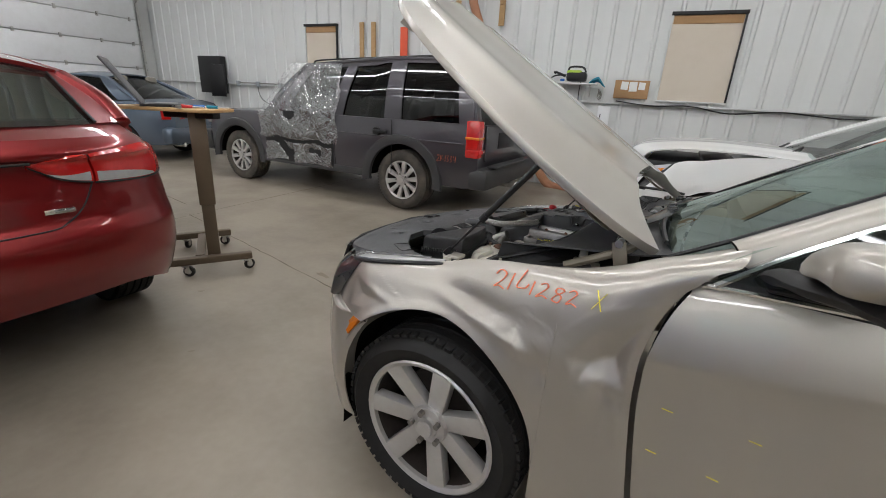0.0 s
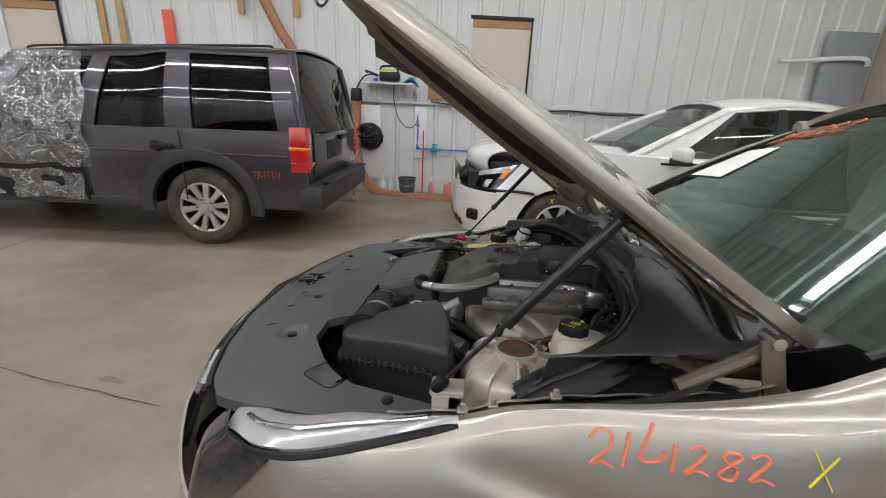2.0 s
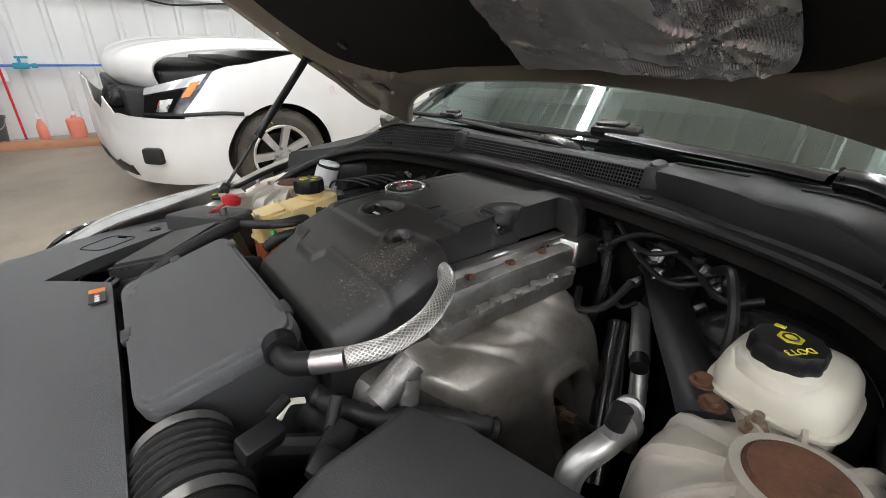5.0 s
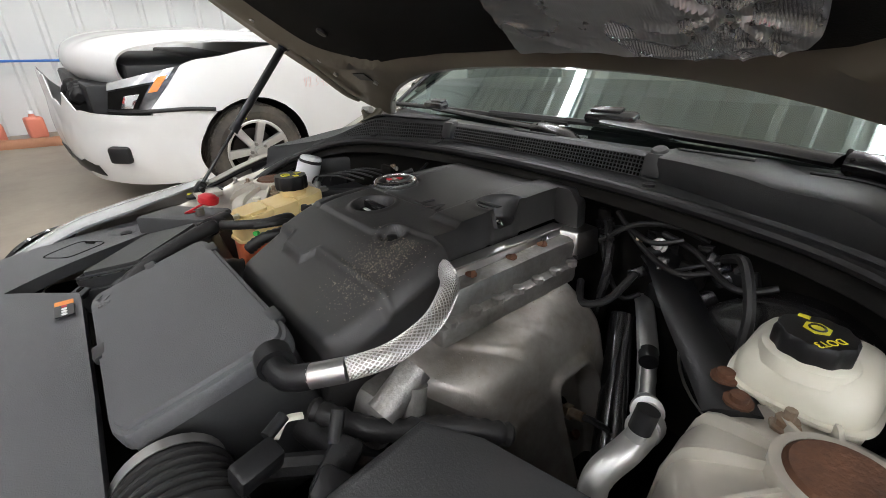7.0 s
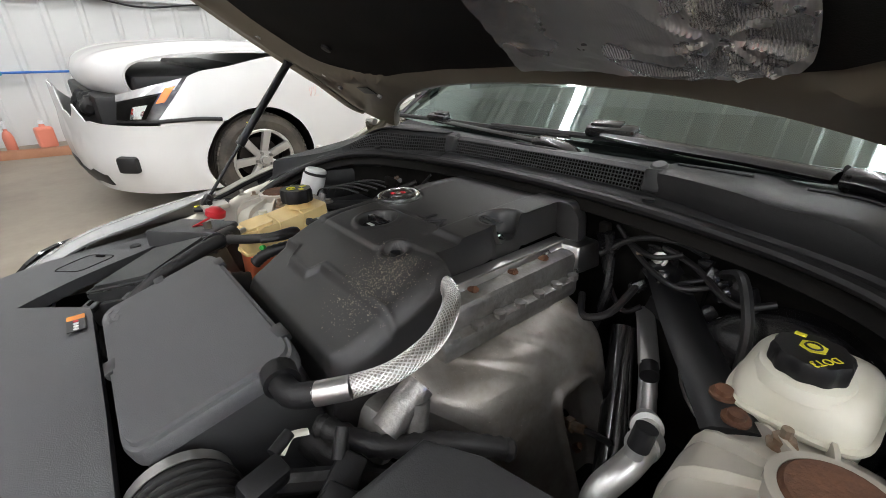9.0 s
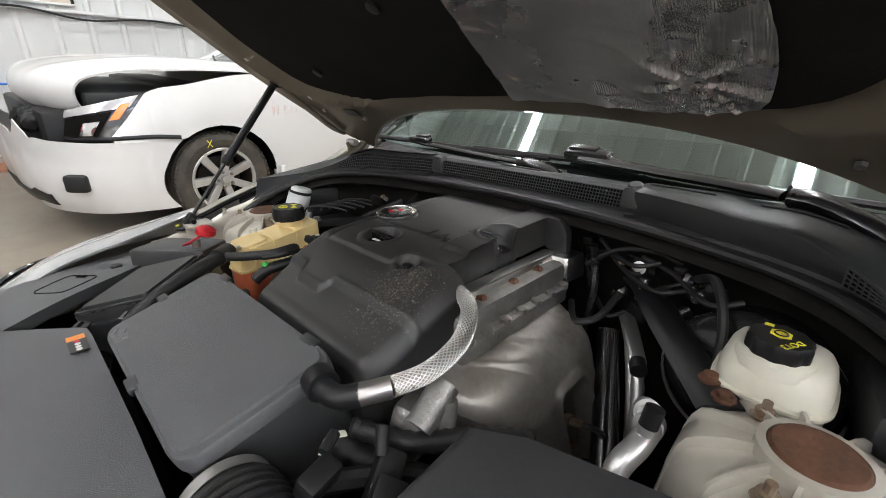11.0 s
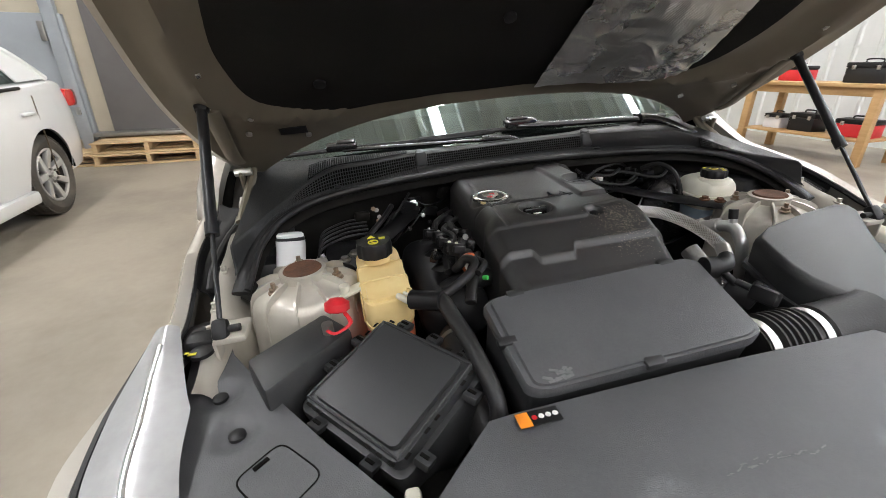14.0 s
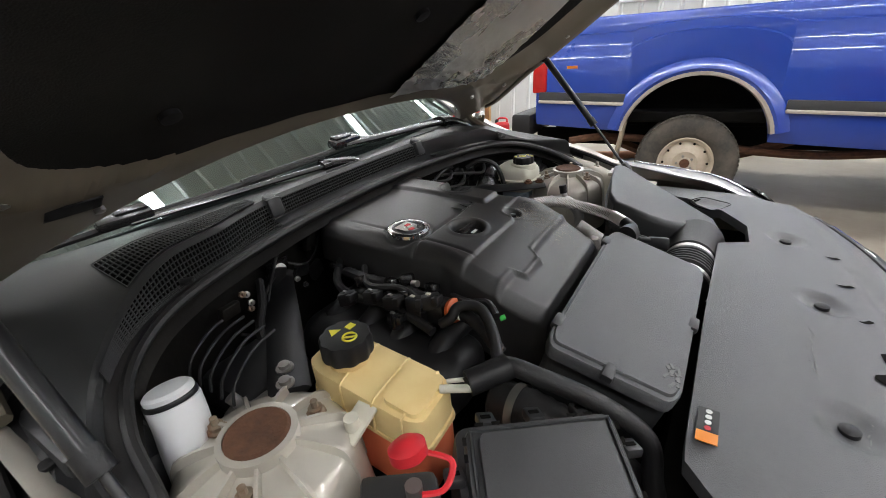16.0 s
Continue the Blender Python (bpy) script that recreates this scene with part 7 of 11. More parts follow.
# headlamps
for s in (-1, 1):
    def lamp(u, v):
        # u from the rear tip to the nose, v from the wing edge to the cover edge
        x = -0.035 - 0.40 * u
        wide = (0.012 if s < 0 else 0.03) + 0.07 * min(1, u * 2.2)
        y = curve_at(x, [(-0.44, 0.715), (-0.40, 0.745), (-0.34, 0.79), (-0.25, 0.805), (-0.035, 0.748)]) - wide * v
        z = curve_at(x, [(-0.44, 0.755), (-0.40, 0.768), (-0.3, 0.795), (-0.035, 0.833)]) + 0.012 * math.sin(math.pi * (0.15 + 0.7 * v))
        return (x, s * (y + (curve_at(x, [(-0.44, -0.025), (-0.28, -0.04), (-0.18, -0.02), (-0.035, 0.015)]) if s > 0 else 0)), z)
    def cheek(u, v):
        # the tall part that wraps down the corner: v from the wing's edge to the grille's edge
        o = [curve_at(u, t) for t in ([(0, -0.452), (0.35, -0.40), (0.7, -0.355), (1, -0.31)], [(0, 0.758), (0.35, 0.782), (0.7, 0.795), (1, 0.805)], [(0, 0.612), (0.35, 0.675), (0.7, 0.73), (1, 0.785)])]
        q = [curve_at(u, t) for t in ([(0, -0.47), (0.35, -0.482), (0.7, -0.475), (1, -0.44)], [(0, 0.74), (0.35, 0.725), (0.7, 0.71), (1, 0.69)], [(0, 0.62), (0.35, 0.68), (0.7, 0.735), (1, 0.775)])]
        b = 0.022 * math.sin(math.pi * v)
        return (o[0] + (q[0] - o[0]) * v - b, s * (o[1] + (q[1] - o[1]) * v + b * 0.7), o[2] + (q[2] - o[2]) * v)
    hl = part("head_lamp", Geo().skin(lamp, lin(0, 1, 20), lin(0, 1, 8)), M_HEADLENS, hero, "clear headlamp with chrome strip", thick=0.005)
    part("lamp_front", Geo().skin(cheek, lin(0, 1, 14), lin(0, 1, 10)), M_LAMPDARK, hl, "dark wrapped lamp face", thick=0.006)
    part("lamp_chrome", Geo().tube([lamp(u, 0.45)[:2] + (lamp(u, 0.45)[2] + 0.004,) for u in lin(0.12, 0.90, 8)], 0.005, 8, steps=3, flat=0.5), M_CHROME, hl)
    part("lamp_bezel", Geo().tube([lamp(u, -0.1)[:2] + (lamp(u, -0.1)[2] - 0.004,) for u in lin(0, 1, 10)], 0.006, 6, steps=2), M_BLACK, hl)
    part("lamp_red", Geo().tube([cheek(u, 0.30) for u in lin(0.12, 0.9, 6)], 0.005, 6), M_CHROME, hl, "chrome strip along the lamp edge")
    part("side_marker", Geo().add([(-0.265, s * 0.856, 0.612), (-0.297, s * 0.850, 0.611), (-0.348, s * 0.838, 0.552), (-0.319, s * 0.852, 0.538)], [(0, 1, 2, 3)]), M_LAMPORANGE, hero, "amber side marker", thick=0.012)
    # shoulder of the bumper that reaches in under the wing's edge
    def shoulder(u, v):
        p = Vector(nose(s * (1 - 0.30 * u), 1))
        x = -0.225 - 0.224 * u
        y = wing_y(x, (wing_low(x) - 0.30) / (wing_top(x) - 0.30))
        q = Vector((x, s * (narrow(x, y) - (crash(x, 0, wing_low(x)) if s < 0 else 0) - 0.004), wing_low(x) + 0.006))
        w = p.lerp(q, v)
        return (w.x, w.y, w.z + 0.004 * math.sin(math.pi * v))
    part("bumper_shoulder", Geo().skin(shoulder, lin(0, 1, 24), lin(0, 1, 6)), M_GOLD, hero, thick=0.003)
    part("bumper_seam", Geo().tube([(-0.46, s * 0.748, 0.608), (-0.41, s * 0.790, 0.607), (-0.355, s * 0.820, 0.607), (-0.30, s * 0.842, 0.607), (-0.245, s * 0.850, 0.607)], 0.0022, 6), M_DARK, hero)

# the number in paint pen on the wing, and its marks
def on_wing(x, z):
    zt = wing_top(x)
    if x > 0.30:
        k = (x - 0.30) / 0.40
        return Vector((x + (door_gap(z) - 0.712) * k * k * (1.6 - 0.6 * k) + 0.005 * k, -(narrow(x, wing_y(x, max(0, (z - 0.30) / (zt - 0.30)))) - crash(x, 0, z) + 0.0022), z))
    return Vector((x, -(narrow(x, wing_y(x, max(0, (z - 0.30) / (zt - 0.30)))) - crash(x, 0, z) + 0.0016), z))


STROKES = [[(0, .75), (.12, 1), (.34, .9), (.3, .55), (.05, .12), (.22, .2), (.42, .08)], [(.62, .98), (.55, .1)], [(.98, 1.25), (.82, .5), (.86, .33), (1.12, .38), (1.18, .6), (1.1, .35)],
           [(1.34, .8), (1.3, .1)], [(1.55, .72), (1.72, .82), (1.78, .6), (1.5, .1), (1.68, .2), (1.86, .1)],
           [(2.3, .72), (2.1, .72), (2.08, .52), (2.28, .35), (2.22, .05), (2.02, .12), (2.1, .36), (2.32, .6), (2.3, .72)], [(2.5, .66), (2.66, .78), (2.78, .62), (2.5, .1), (2.68, .16), (2.9, .06)]]
for st in STROKES:
    pts = smooth_line([(x, z, 0) for x, z in st], 5)
    part("paint_number", Geo().tube([on_wing(0.150 + 0.084 * p.x + 0.004 * p.y, 0.822 + 0.050 * p.y + 0.006 * p.x) for p in pts], 0.0030, 6, steps=1, flat=0.5), M_PAINTMARK, hero, "orange paint pen stroke")
for st in ([(0, 0), (.03, .05)], [(.028, .002), (.002, .05)]):
    part("paint_cross", Geo().tube([on_wing(0.444 + 1.2 * x, 0.852 + 0.9 * z) for x, z in st], 0.0017, 6, flat=0.5), M_YELLOW, hero, "yellow paint pen cross")

for st in ([(0.0, 0.03), (-0.008, 0.012), (0.008, 0.014)], [(0.006, 0.026), (0.004, 0.0)], [(0.018, 0.028), (0.016, 0.0)], [(0.018, 0.028), (0.03, 0.027)], [(0.017, 0.015), (0.027, 0.014)]):
    part("tyre_mark", Geo().tube([(0.0 + a, -0.812, 0.585 + b) for a, b in st], 0.0018, 5, steps=3), M_YELLOW, hero, "yellow chalk mark on the tyre")

# ---- engine bay ----
def text_part(name, body, size, m, material, parent, depth=0.0008):
    cu = bpy.data.curves.new(name, "FONT")
    cu.body, cu.size, cu.extrude, cu.align_x, cu.align_y = body, size, depth, "CENTER", "CENTER"
    tmp = bpy.data.objects.new(name, cu)
    scene.collection.objects.link(tmp)
    bpy.context.view_layer.update()
    me = bpy.data.meshes.new_from_object(tmp.evaluated_get(bpy.context.evaluated_depsgraph_get()))
    bpy.data.objects.remove(tmp), bpy.data.curves.remove(cu)
    me.materials.clear()
    ob = part(name, me, material, parent)
    ob.matrix_basis = m
    return ob


def facing(n, at, turn=0):
    """A pose whose z points along n."""
    return Matrix.Translation(at) @ Vector(n).to_track_quat("Z", "Y").to_matrix().to_4x4() @ pose(0, 0, 0, 0, 0, turn)


# dark shell of the bay, its deep shade put into the near-black colour
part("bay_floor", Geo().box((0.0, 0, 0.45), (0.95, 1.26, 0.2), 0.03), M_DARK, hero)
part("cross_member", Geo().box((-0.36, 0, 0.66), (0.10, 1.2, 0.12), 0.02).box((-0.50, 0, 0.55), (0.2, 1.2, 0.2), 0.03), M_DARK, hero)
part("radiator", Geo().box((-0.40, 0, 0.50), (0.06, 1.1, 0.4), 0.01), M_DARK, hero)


def seal_x(y):
    a = abs(y)
    return 0.385 - 0.10 * (a / 0.5) ** 2.4 if a <= 0.5 else 0.285 - 0.105 * (a - 0.5) / 0.1


SEAL = [(0.06, 0.655, 0.838), (0.10, 0.645, 0.862), (0.16, 0.632, 0.888), (0.225, 0.598, 0.912), (0.275, 0.54, 0.928), (0.305, 0.47, 0.936), (0.325, 0.38, 0.941), (0.340, 0.27, 0.945), (0.352, 0.14, 0.947), (0.356, 0.0, 0.948)]
line = SEAL + [(x, -y, z) for x, y, z in SEAL[-2::-1]]
SMOOTH = smooth_line(line, 5)
seal = part("cowl_seal", Geo().tube(line, 0.017, 12, steps=5, flat=0.5), M_RUBBER, hero, "black rubber seal along the cowl")
part("seal_bead", Geo().tube([(x * 0.965, y * 0.978, z + 0.004) for x, y, z in line], 0.0075, 8, steps=5), M_RUBBER, seal)
part("seal_flange", Geo().skin(lambda u, v: (SMOOTH[u].x * (1 - 0.05 * v) - 0.004, SMOOTH[u].y * (1 - 0.03 * v), SMOOTH[u].z - 0.006 - 0.016 * v ** 1.5), range(len(SMOOTH)), [0.0, 0.3, 0.65, 1.0]), M_BULK, seal, thick=0.004)
for i in (26, 54):
    p = SMOOTH[i]
    part("seal_clip", Geo().lathe([(0.009, 0), (0.009, 0.004), (0.001, 0.005)], pose(p.x, p.y, p.z + 0.014), 12), M_BLACK, seal)
# bulkhead under the seal
part("bulkhead", Geo().skin(lambda u, v: (SMOOTH[u].x + 0.048 - 0.02 * (1 - v), SMOOTH[u].y * 0.995, 0.35 + (SMOOTH[u].z - 0.012 - 0.35) * v + 0.0), range(len(SMOOTH)), lin(0, 1, 6)), M_BULK, hero, "grimy black bulkhead")

part("bulkhead_backing", Geo().skin(lambda u, v: (SMOOTH[u].x + 0.060, SMOOTH[u].y * 1.01, 0.40 + (SMOOTH[u].z - 0.010 - 0.40) * v), range(len(SMOOTH)), lin(0, 1, 3)), M_BULK, hero)

# cowl: a ledge behind the seal, an upright face, a flat top back to the windscreen
def cowl_x(y):
    """Where the upright face stands."""
    return curve_at(abs(y), [(0, 0.386), (0.12, 0.385), (0.24, 0.378), (0.34, 0.35), (0.45, 0.292), (0.54, 0.232), (0.60, 0.172), (0.66, 0.10)])


def cowl_low(y):
    """The ledge's front edge, on the seal."""
    a = abs(y)
    return curve_at(a, [(0, 0.362), (0.14, 0.358), (0.27, 0.346), (0.38, 0.331), (0.47, 0.311), (0.54, 0.281), (0.60, 0.23), (0.635, 0.165), (0.66, 0.09)]) - 0.004, curve_at(a, [(0, 0.952), (0.27, 0.949), (0.47, 0.94), (0.54, 0.932), (0.60, 0.916), (0.635, 0.892), (0.66, 0.865)])


def cowl_pt(y, k):
    """k runs 0 to 5: ledge, foot of the face, head of the face, top, back, under the glass."""
    x0, z0 = cowl_low(y)
    xf = max(cowl_x(y), x0 + 0.010)
    drop = 0.075 * ramp(0.44, 0.66, abs(y))
    screen = 0.60 - 0.13 * (1 - min(1.0, abs(y) / 0.835) ** 2.2)
    P = [(x0, z0), (xf - 0.003, z0 + 0.009), (xf + 0.007, 0.990 - drop), (xf + 0.016, 0.9965 - drop), (screen - 0.055, 0.997 - 0.4 * drop), (screen + 0.012, 0.986)]
    i = min(4, int(k))
    t = k - i
    a, b = P[i], P[i + 1]
    return Vector((a[0] + (b[0] - a[0]) * t, y, a[1] + (b[1] - a[1]) * t))


def ledge_bump(y, k):
    """The driver's side face swells into a broad moulded hump with a stepped top."""
    p = cowl_pt(y, k)
    h = ramp(-0.225, -0.245, y) * (1 - ramp(-0.60, -0.66, y))
    if 1 <= k <= 3.2:
        p.x -= 0.016 * h * math.sin(math.pi * min(1, (k - 1) / 2.2))
    if 2 <= k <= 4:
        p.z += 0.006 * h * (1 - ramp(-0.36, -0.40, y) * 0.9)
    return p


KS = [0, 0.25, 0.5, 0.8, 1.0, 1.15, 1.5, 1.85, 2.0, 2.3, 2.65, 3.0, 3.5, 4.0, 4.5, 5.0]
cw = part("cowl_panel", Geo().skin(lambda y, k: tuple(ledge_bump(y, k)), lin(-0.66, 0.66, 88), KS), M_COWL, hero, "black plastic cowl below the windscreen", thick=0.004, sharp=32)
# two fine grilles along the upright face, and a small one at the driver's end
for ya, yb, ka, kb, cols, rows in ((-0.215, 0.222, 1.05, 2.0, 72, 5), (0.25, 0.60, 0.15, 2.0, 58, 9), (0.27, 0.52, 3.05, 3.75, 44, 6), (-0.60, -0.52, 1.1, 2.2, 14, 5)):
    out = Vector((-0.0045 if ya > -0.3 else -0.019, 0, 0.0015 if ka < 3 else 0.0045))
    gr = Geo()
    for y in lin(ya, yb, cols):
        gr.tube([cowl_pt(y, k) + out for k in ([ka, 1.0, kb] if ka < 1.0 else [ka, kb])], 0.00105, 4, steps=1)
    for k in lin(ka, kb, rows):
        gr.tube([cowl_pt(y, k) + out for y in lin(ya, yb, 24)], 0.00105, 4, steps=1)
    tagged(part("cowl_grille", gr, M_COWL, cw, "fine black grille mesh"), kind="stuff")
    # near-black sheet under the bars stands in for the shaded hollow behind the mesh
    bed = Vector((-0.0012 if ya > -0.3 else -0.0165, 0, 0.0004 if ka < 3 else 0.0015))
    part("grille_shade", Geo().skin(lambda y, k: tuple(cowl_pt(y, k) + bed), lin(ya, yb, 24), [ka, 1.0, kb] if ka < 1.0 else lin(ka, kb, 3)), M_DARK, cw)
for y, lift in ((0.237, 0.0), (-0.232, 0.004)):
    p = cowl_pt(y, 2.7)
    part("cowl_plug", Geo().lathe([(0.013, -0.012), (0.013, 0.004), (0.010, 0.0075), (0.001, 0.0085)], facing((-0.35, 0, 1), (p.x - 0.002, y, p.z + lift)), 18), M_BOXPL, cw)
    part("plug_saddle", Geo().box((p.x - 0.012, y, p.z - 0.014), (0.02, 0.030, 0.036), 0.005, rot=(0, 14, 0)), M_COWL, cw)
for y in (-0.46, -0.30, 0.02, 0.40):
    part("cowl_step", Geo().tube([ledge_bump(y + d, 3.6) + Vector((0, 0, 0.0015)) for d in lin(-0.05, 0.05, 4)], 0.003, 6, steps=3, flat=0.6), M_COWL, cw)

# wipers: flat glossy arms, each with a clip that carries the blade
def wiper_arm(pts, r, label="black wiper arm"):
    return part("wiper_arm", Geo().tube(pts, r, 10, flat=0.42, steps=8), M_GLOSSBLACK, hero, label)


w1 = wiper_arm([(0.498, 0.43, 1.006), (0.485, 0.30, 1.003), (0.468, 0.16, 1.001), (0.448, 0.03, 1.0)], 0.014)
part("arm_head", Geo().tube([(0.452, 0.045, 1.0), (0.446, 0.02, 1.002), (0.438, -0.03, 0.995), (0.432, -0.06, 0.982)], 0.021, 12, flat=0.55, steps=6), M_GLOSSBLACK, w1)
part("arm_joint", Geo().box((0.450, 0.036, 1.004), (0.034, 0.006, 0.018), 0.002, rot=(0, -8, 12)), M_DARK, w1)
part("blade_clip", Geo().box((0.500, 0.432, 1.015), (0.030, 0.085, 0.020), 0.008, rot=(0, -14, -6)).box((0.500, 0.42, 1.026), (0.020, 0.05, 0.008), 0.003, rot=(0, -14, -6)), M_GLOSSBLACK, w1)
part("blade", Geo().tube([(0.535, 0.70, 1.0), (0.508, 0.45, 1.006), (0.492, 0.2, 1.008), (0.492, 0.0, 1.010)], 0.0065, 6), M_RUBBER, w1)
w2 = wiper_arm([(0.500, -0.075, 1.020), (0.492, -0.14, 1.017), (0.478, -0.24, 1.014), (0.460, -0.34, 1.013), (0.440, -0.43, 1.010)], 0.021)
part("arm_rise", Geo().tube([(0.503, -0.09, 1.022), (0.500, -0.13, 1.021), (0.487, -0.17, 1.014), (0.478, -0.21, 1.012)], 0.013, 10, flat=0.7, steps=6), M_GLOSSBLACK, w2)
part("arm_joint", Geo().box((0.439, -0.437, 1.011), (0.044, 0.007, 0.022), 0.003, rot=(0, -8, 14)), M_DARK, w2)
part("arm_head", Geo().tube([(0.440, -0.438, 1.011), (0.434, -0.475, 1.008), (0.428, -0.53, 0.988), (0.424, -0.585, 0.960), (0.422, -0.62, 0.948)], 0.0235, 14, flat=0.62, steps=7), M_GLOSSBLACK, w2, "glossy bent wiper arm head")
part("blade_clip", Geo().box((0.500, -0.085, 1.027), (0.034, 0.10, 0.024), 0.010, rot=(0, -14, 5)).box((0.500, -0.075, 1.040), (0.022, 0.06, 0.008), 0.003, rot=(0, -14, 5)), M_GLOSSBLACK, w2)
part("blade", Geo().tube([(0.492, 0.22, 1.012), (0.494, -0.1, 1.014), (0.500, -0.36, 1.006), (0.53, -0.60, 0.998)], 0.0065, 6), M_RUBBER, w2)

# strut towers
def tower(s):
    c = Vector((0.066, s * 0.537, 0.0))
    prof = [(0.122, 0.60), (0.113, 0.72), (0.105, 0.800), (0.101, 0.822), (0.094, 0.833), (0.087, 0.837), (0.065, 0.845), (0.045, 0.851), (0.001, 0.851)]
    t = part("strut_tower", Geo().lathe(prof, pose(c.x, c.y, 0), 64, close=False), M_TOWER, hero, "ribbed champagne strut tower", sharp=40)
    for i in range(11):
        a = 2 * math.pi * (i + 0.3) / 11
        d, n = Vector((math.cos(a), math.sin(a), 0)), Vector((-math.sin(a), math.cos(a), 0))
        line = [(0.040, 0.861), (0.066, 0.857), (0.086, 0.850), (0.096, 0.843), (0.102, 0.831), (0.107, 0.810), (0.110, 0.765)]
        g = Geo()
        for r, z in line:
            drop = Vector((0, 0, -0.014)) if z > 0.84 else d * -0.012
            p = c + d * r + Vector((0, 0, z))
            g.v += [tuple(p + drop - n * 0.0036), tuple(p - n * 0.0019), tuple(p + n * 0.0019), tuple(p + drop + n * 0.0036)]
        g.f += [(4 * k + j, 4 * k + j + 1, 4 * k + j + 5, 4 * k + j + 4) for k in range(len(line) - 1) for j in range(3)]
        part("rib", g, M_TOWER, t, sharp=30)
    part("rim", Geo().lathe([(0.044, 0.850), (0.044, 0.8655), (0.0365, 0.8665), (0.0365, 0.850)], pose(c.x, c.y, 0), 40, close=False), M_TOWER, t)
    part("rust_cap", Geo().lathe([(0.0362, 0.859), (0.0362, 0.866), (0.033, 0.8695), (0.016, 0.8685), (0.001, 0.868)], pose(c.x, c.y, 0), 32), M_RUST, t, "rusty strut cap")
    for i in range(3):
        a = 2 * math.pi * i / 3 + (0.7 if s < 0 else 0.2)
        p = c + Vector((0.066 * math.cos(a), 0.066 * math.sin(a), 0.846))
        part("stud", Geo().lathe([(0.012, 0), (0.012, 0.003), (0.0085, 0.0045), (0.009, 0.010), (0.0045, 0.0105), (0.0045, 0.020)], Matrix.Translation(p), 8), M_RUSTYZINC, t, "rusty stud and nut")
    return t


tower(-1), tower(1)
for s in (-1, 1):
    def apron(u, v):
        x = -0.16 + 0.60 * u
        y = 0.705 - 0.015 * (1 - u) - 0.075 * v ** 0.7
        z = wing_top(x) - 0.02 - (0.03 + 0.25 * v) * v + 0.002 * math.sin(x * 60) * (1 - v)
        return (x, s * y, z)
    ap = part("inner_apron", Geo().skin(apron, lin(0, 1, 30), lin(0, 1, 12)), M_TOWER, hero, "champagne inner wing apron")
    for x in (-0.03, 0.02, 0.12):
        part("apron_tab", Geo().box((x, s * 0.69, wing_top(x) - 0.022), (0.018, 0.016, 0.004), 0.0015, rot=(s * -12, -8, 0)).rod((x, s * 0.69, wing_top(x) - 0.02), (x, s * 0.69, wing_top(x) - 0.01), 0.005, n=8), M_TOWER, ap)
    part("wing_seal", Geo().tube([(x, s * (wing_in(x) - 0.006), wing_top(x) - 0.012) for x in lin(-0.2, 0.5, 12)], 0.006, 6, steps=2), M_RUBBER, hero)
    part("side_tray", Geo().box((0.33, s * 0.64, 0.80), (0.34, 0.12, 0.10), 0.03), M_BOXPL, hero)
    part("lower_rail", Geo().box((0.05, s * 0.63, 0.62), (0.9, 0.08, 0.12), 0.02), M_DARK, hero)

# centre air box with its big lid
def lid_pt(u, v, lift=0.0, grow=0.0):
    a, b = Vector((-0.153, 0.252, 0.862)), Vector((-0.153, -0.136, 0.872))
    d, c = Vector((-0.322, 0.240, 0.815)), Vector((-0.322, -0.120, 0.825))
    p = (a.lerp(b, u)).lerp(d.lerp(c, u), v)
    n = Vector((-0.27, 0.02, 0.96)).normalized()
    return p + n * lift


def slab_on(fn, inset, lift0, lift1, nu=14, nv=8, corner=0.10):
    """A slab with rounded corners over a patch fn(u, v, lift)."""
    ring = []
    for cu, cv, a0 in ((1 - corner, corner, -90), (1 - corner, 1 - corner, 0), (corner, 1 - corner, 90), (corner, corner, 180)):
        for i in range(6):
            a = radians(a0 + 18 * i)
            ring.append((cu + (corner - inset) * math.cos(a), cv + (corner - inset) * math.sin(a)))
    g = Geo()
    n = len(ring)
    rows = [(1.0, lift0), (1.0, lift1 - 0.004), (0.985, lift1), (0.9, lift1)]
    for k, l in rows:
        g.v += [tuple(fn(0.5 + (u - 0.5) * k, 0.5 + (v - 0.5) * k, l)) for u, v in ring]
    for j in range(len(rows) - 1):
        g.f += [(j * n + i, j * n + (i + 1) % n, (j + 1) * n + (i + 1) % n, (j + 1) * n + i) for i in range(n)]
    g.f.append(tuple(range((len(rows) - 1) * n, len(rows) * n)))
    g.f.append(tuple(range(n))[::-1])
    return g


ab = part("air_box", slab_on(lid_pt, 0.02, -0.20, -0.012), M_BOXPL, hero, "black air cleaner box")
lid = part("lid", slab_on(lid_pt, 0.0, -0.018, 0.0), M_PLASTIC, ab, "flat scuffed black lid")
part("lid_panel", slab_on(lid_pt, 0.028, -0.004, 0.0035), M_PLASTIC, lid)
for u, v in ((0.15, 0.02), (0.85, 0.02), (0.5, 0.98), (0.02, 0.5)):
    p = lid_pt(u, v, -0.002)
    part("lid_clip", Geo().box(p, (0.016, 0.03, 0.012), 0.003, rot=(0, -16, 0)), M_BOXPL, ab)
for i in range(16):
    u, v = 0.08 + 0.1 * random.random(), 0.86 + 0.09 * random.random()
    part("scuff", Geo().box(lid_pt(u, v, 0.0042), (0.004, 0.006 + 0.012 * random.random(), 0.0006), 0, rot=(0, -16, random.uniform(-40, 40))), M_SCUFF, lid)

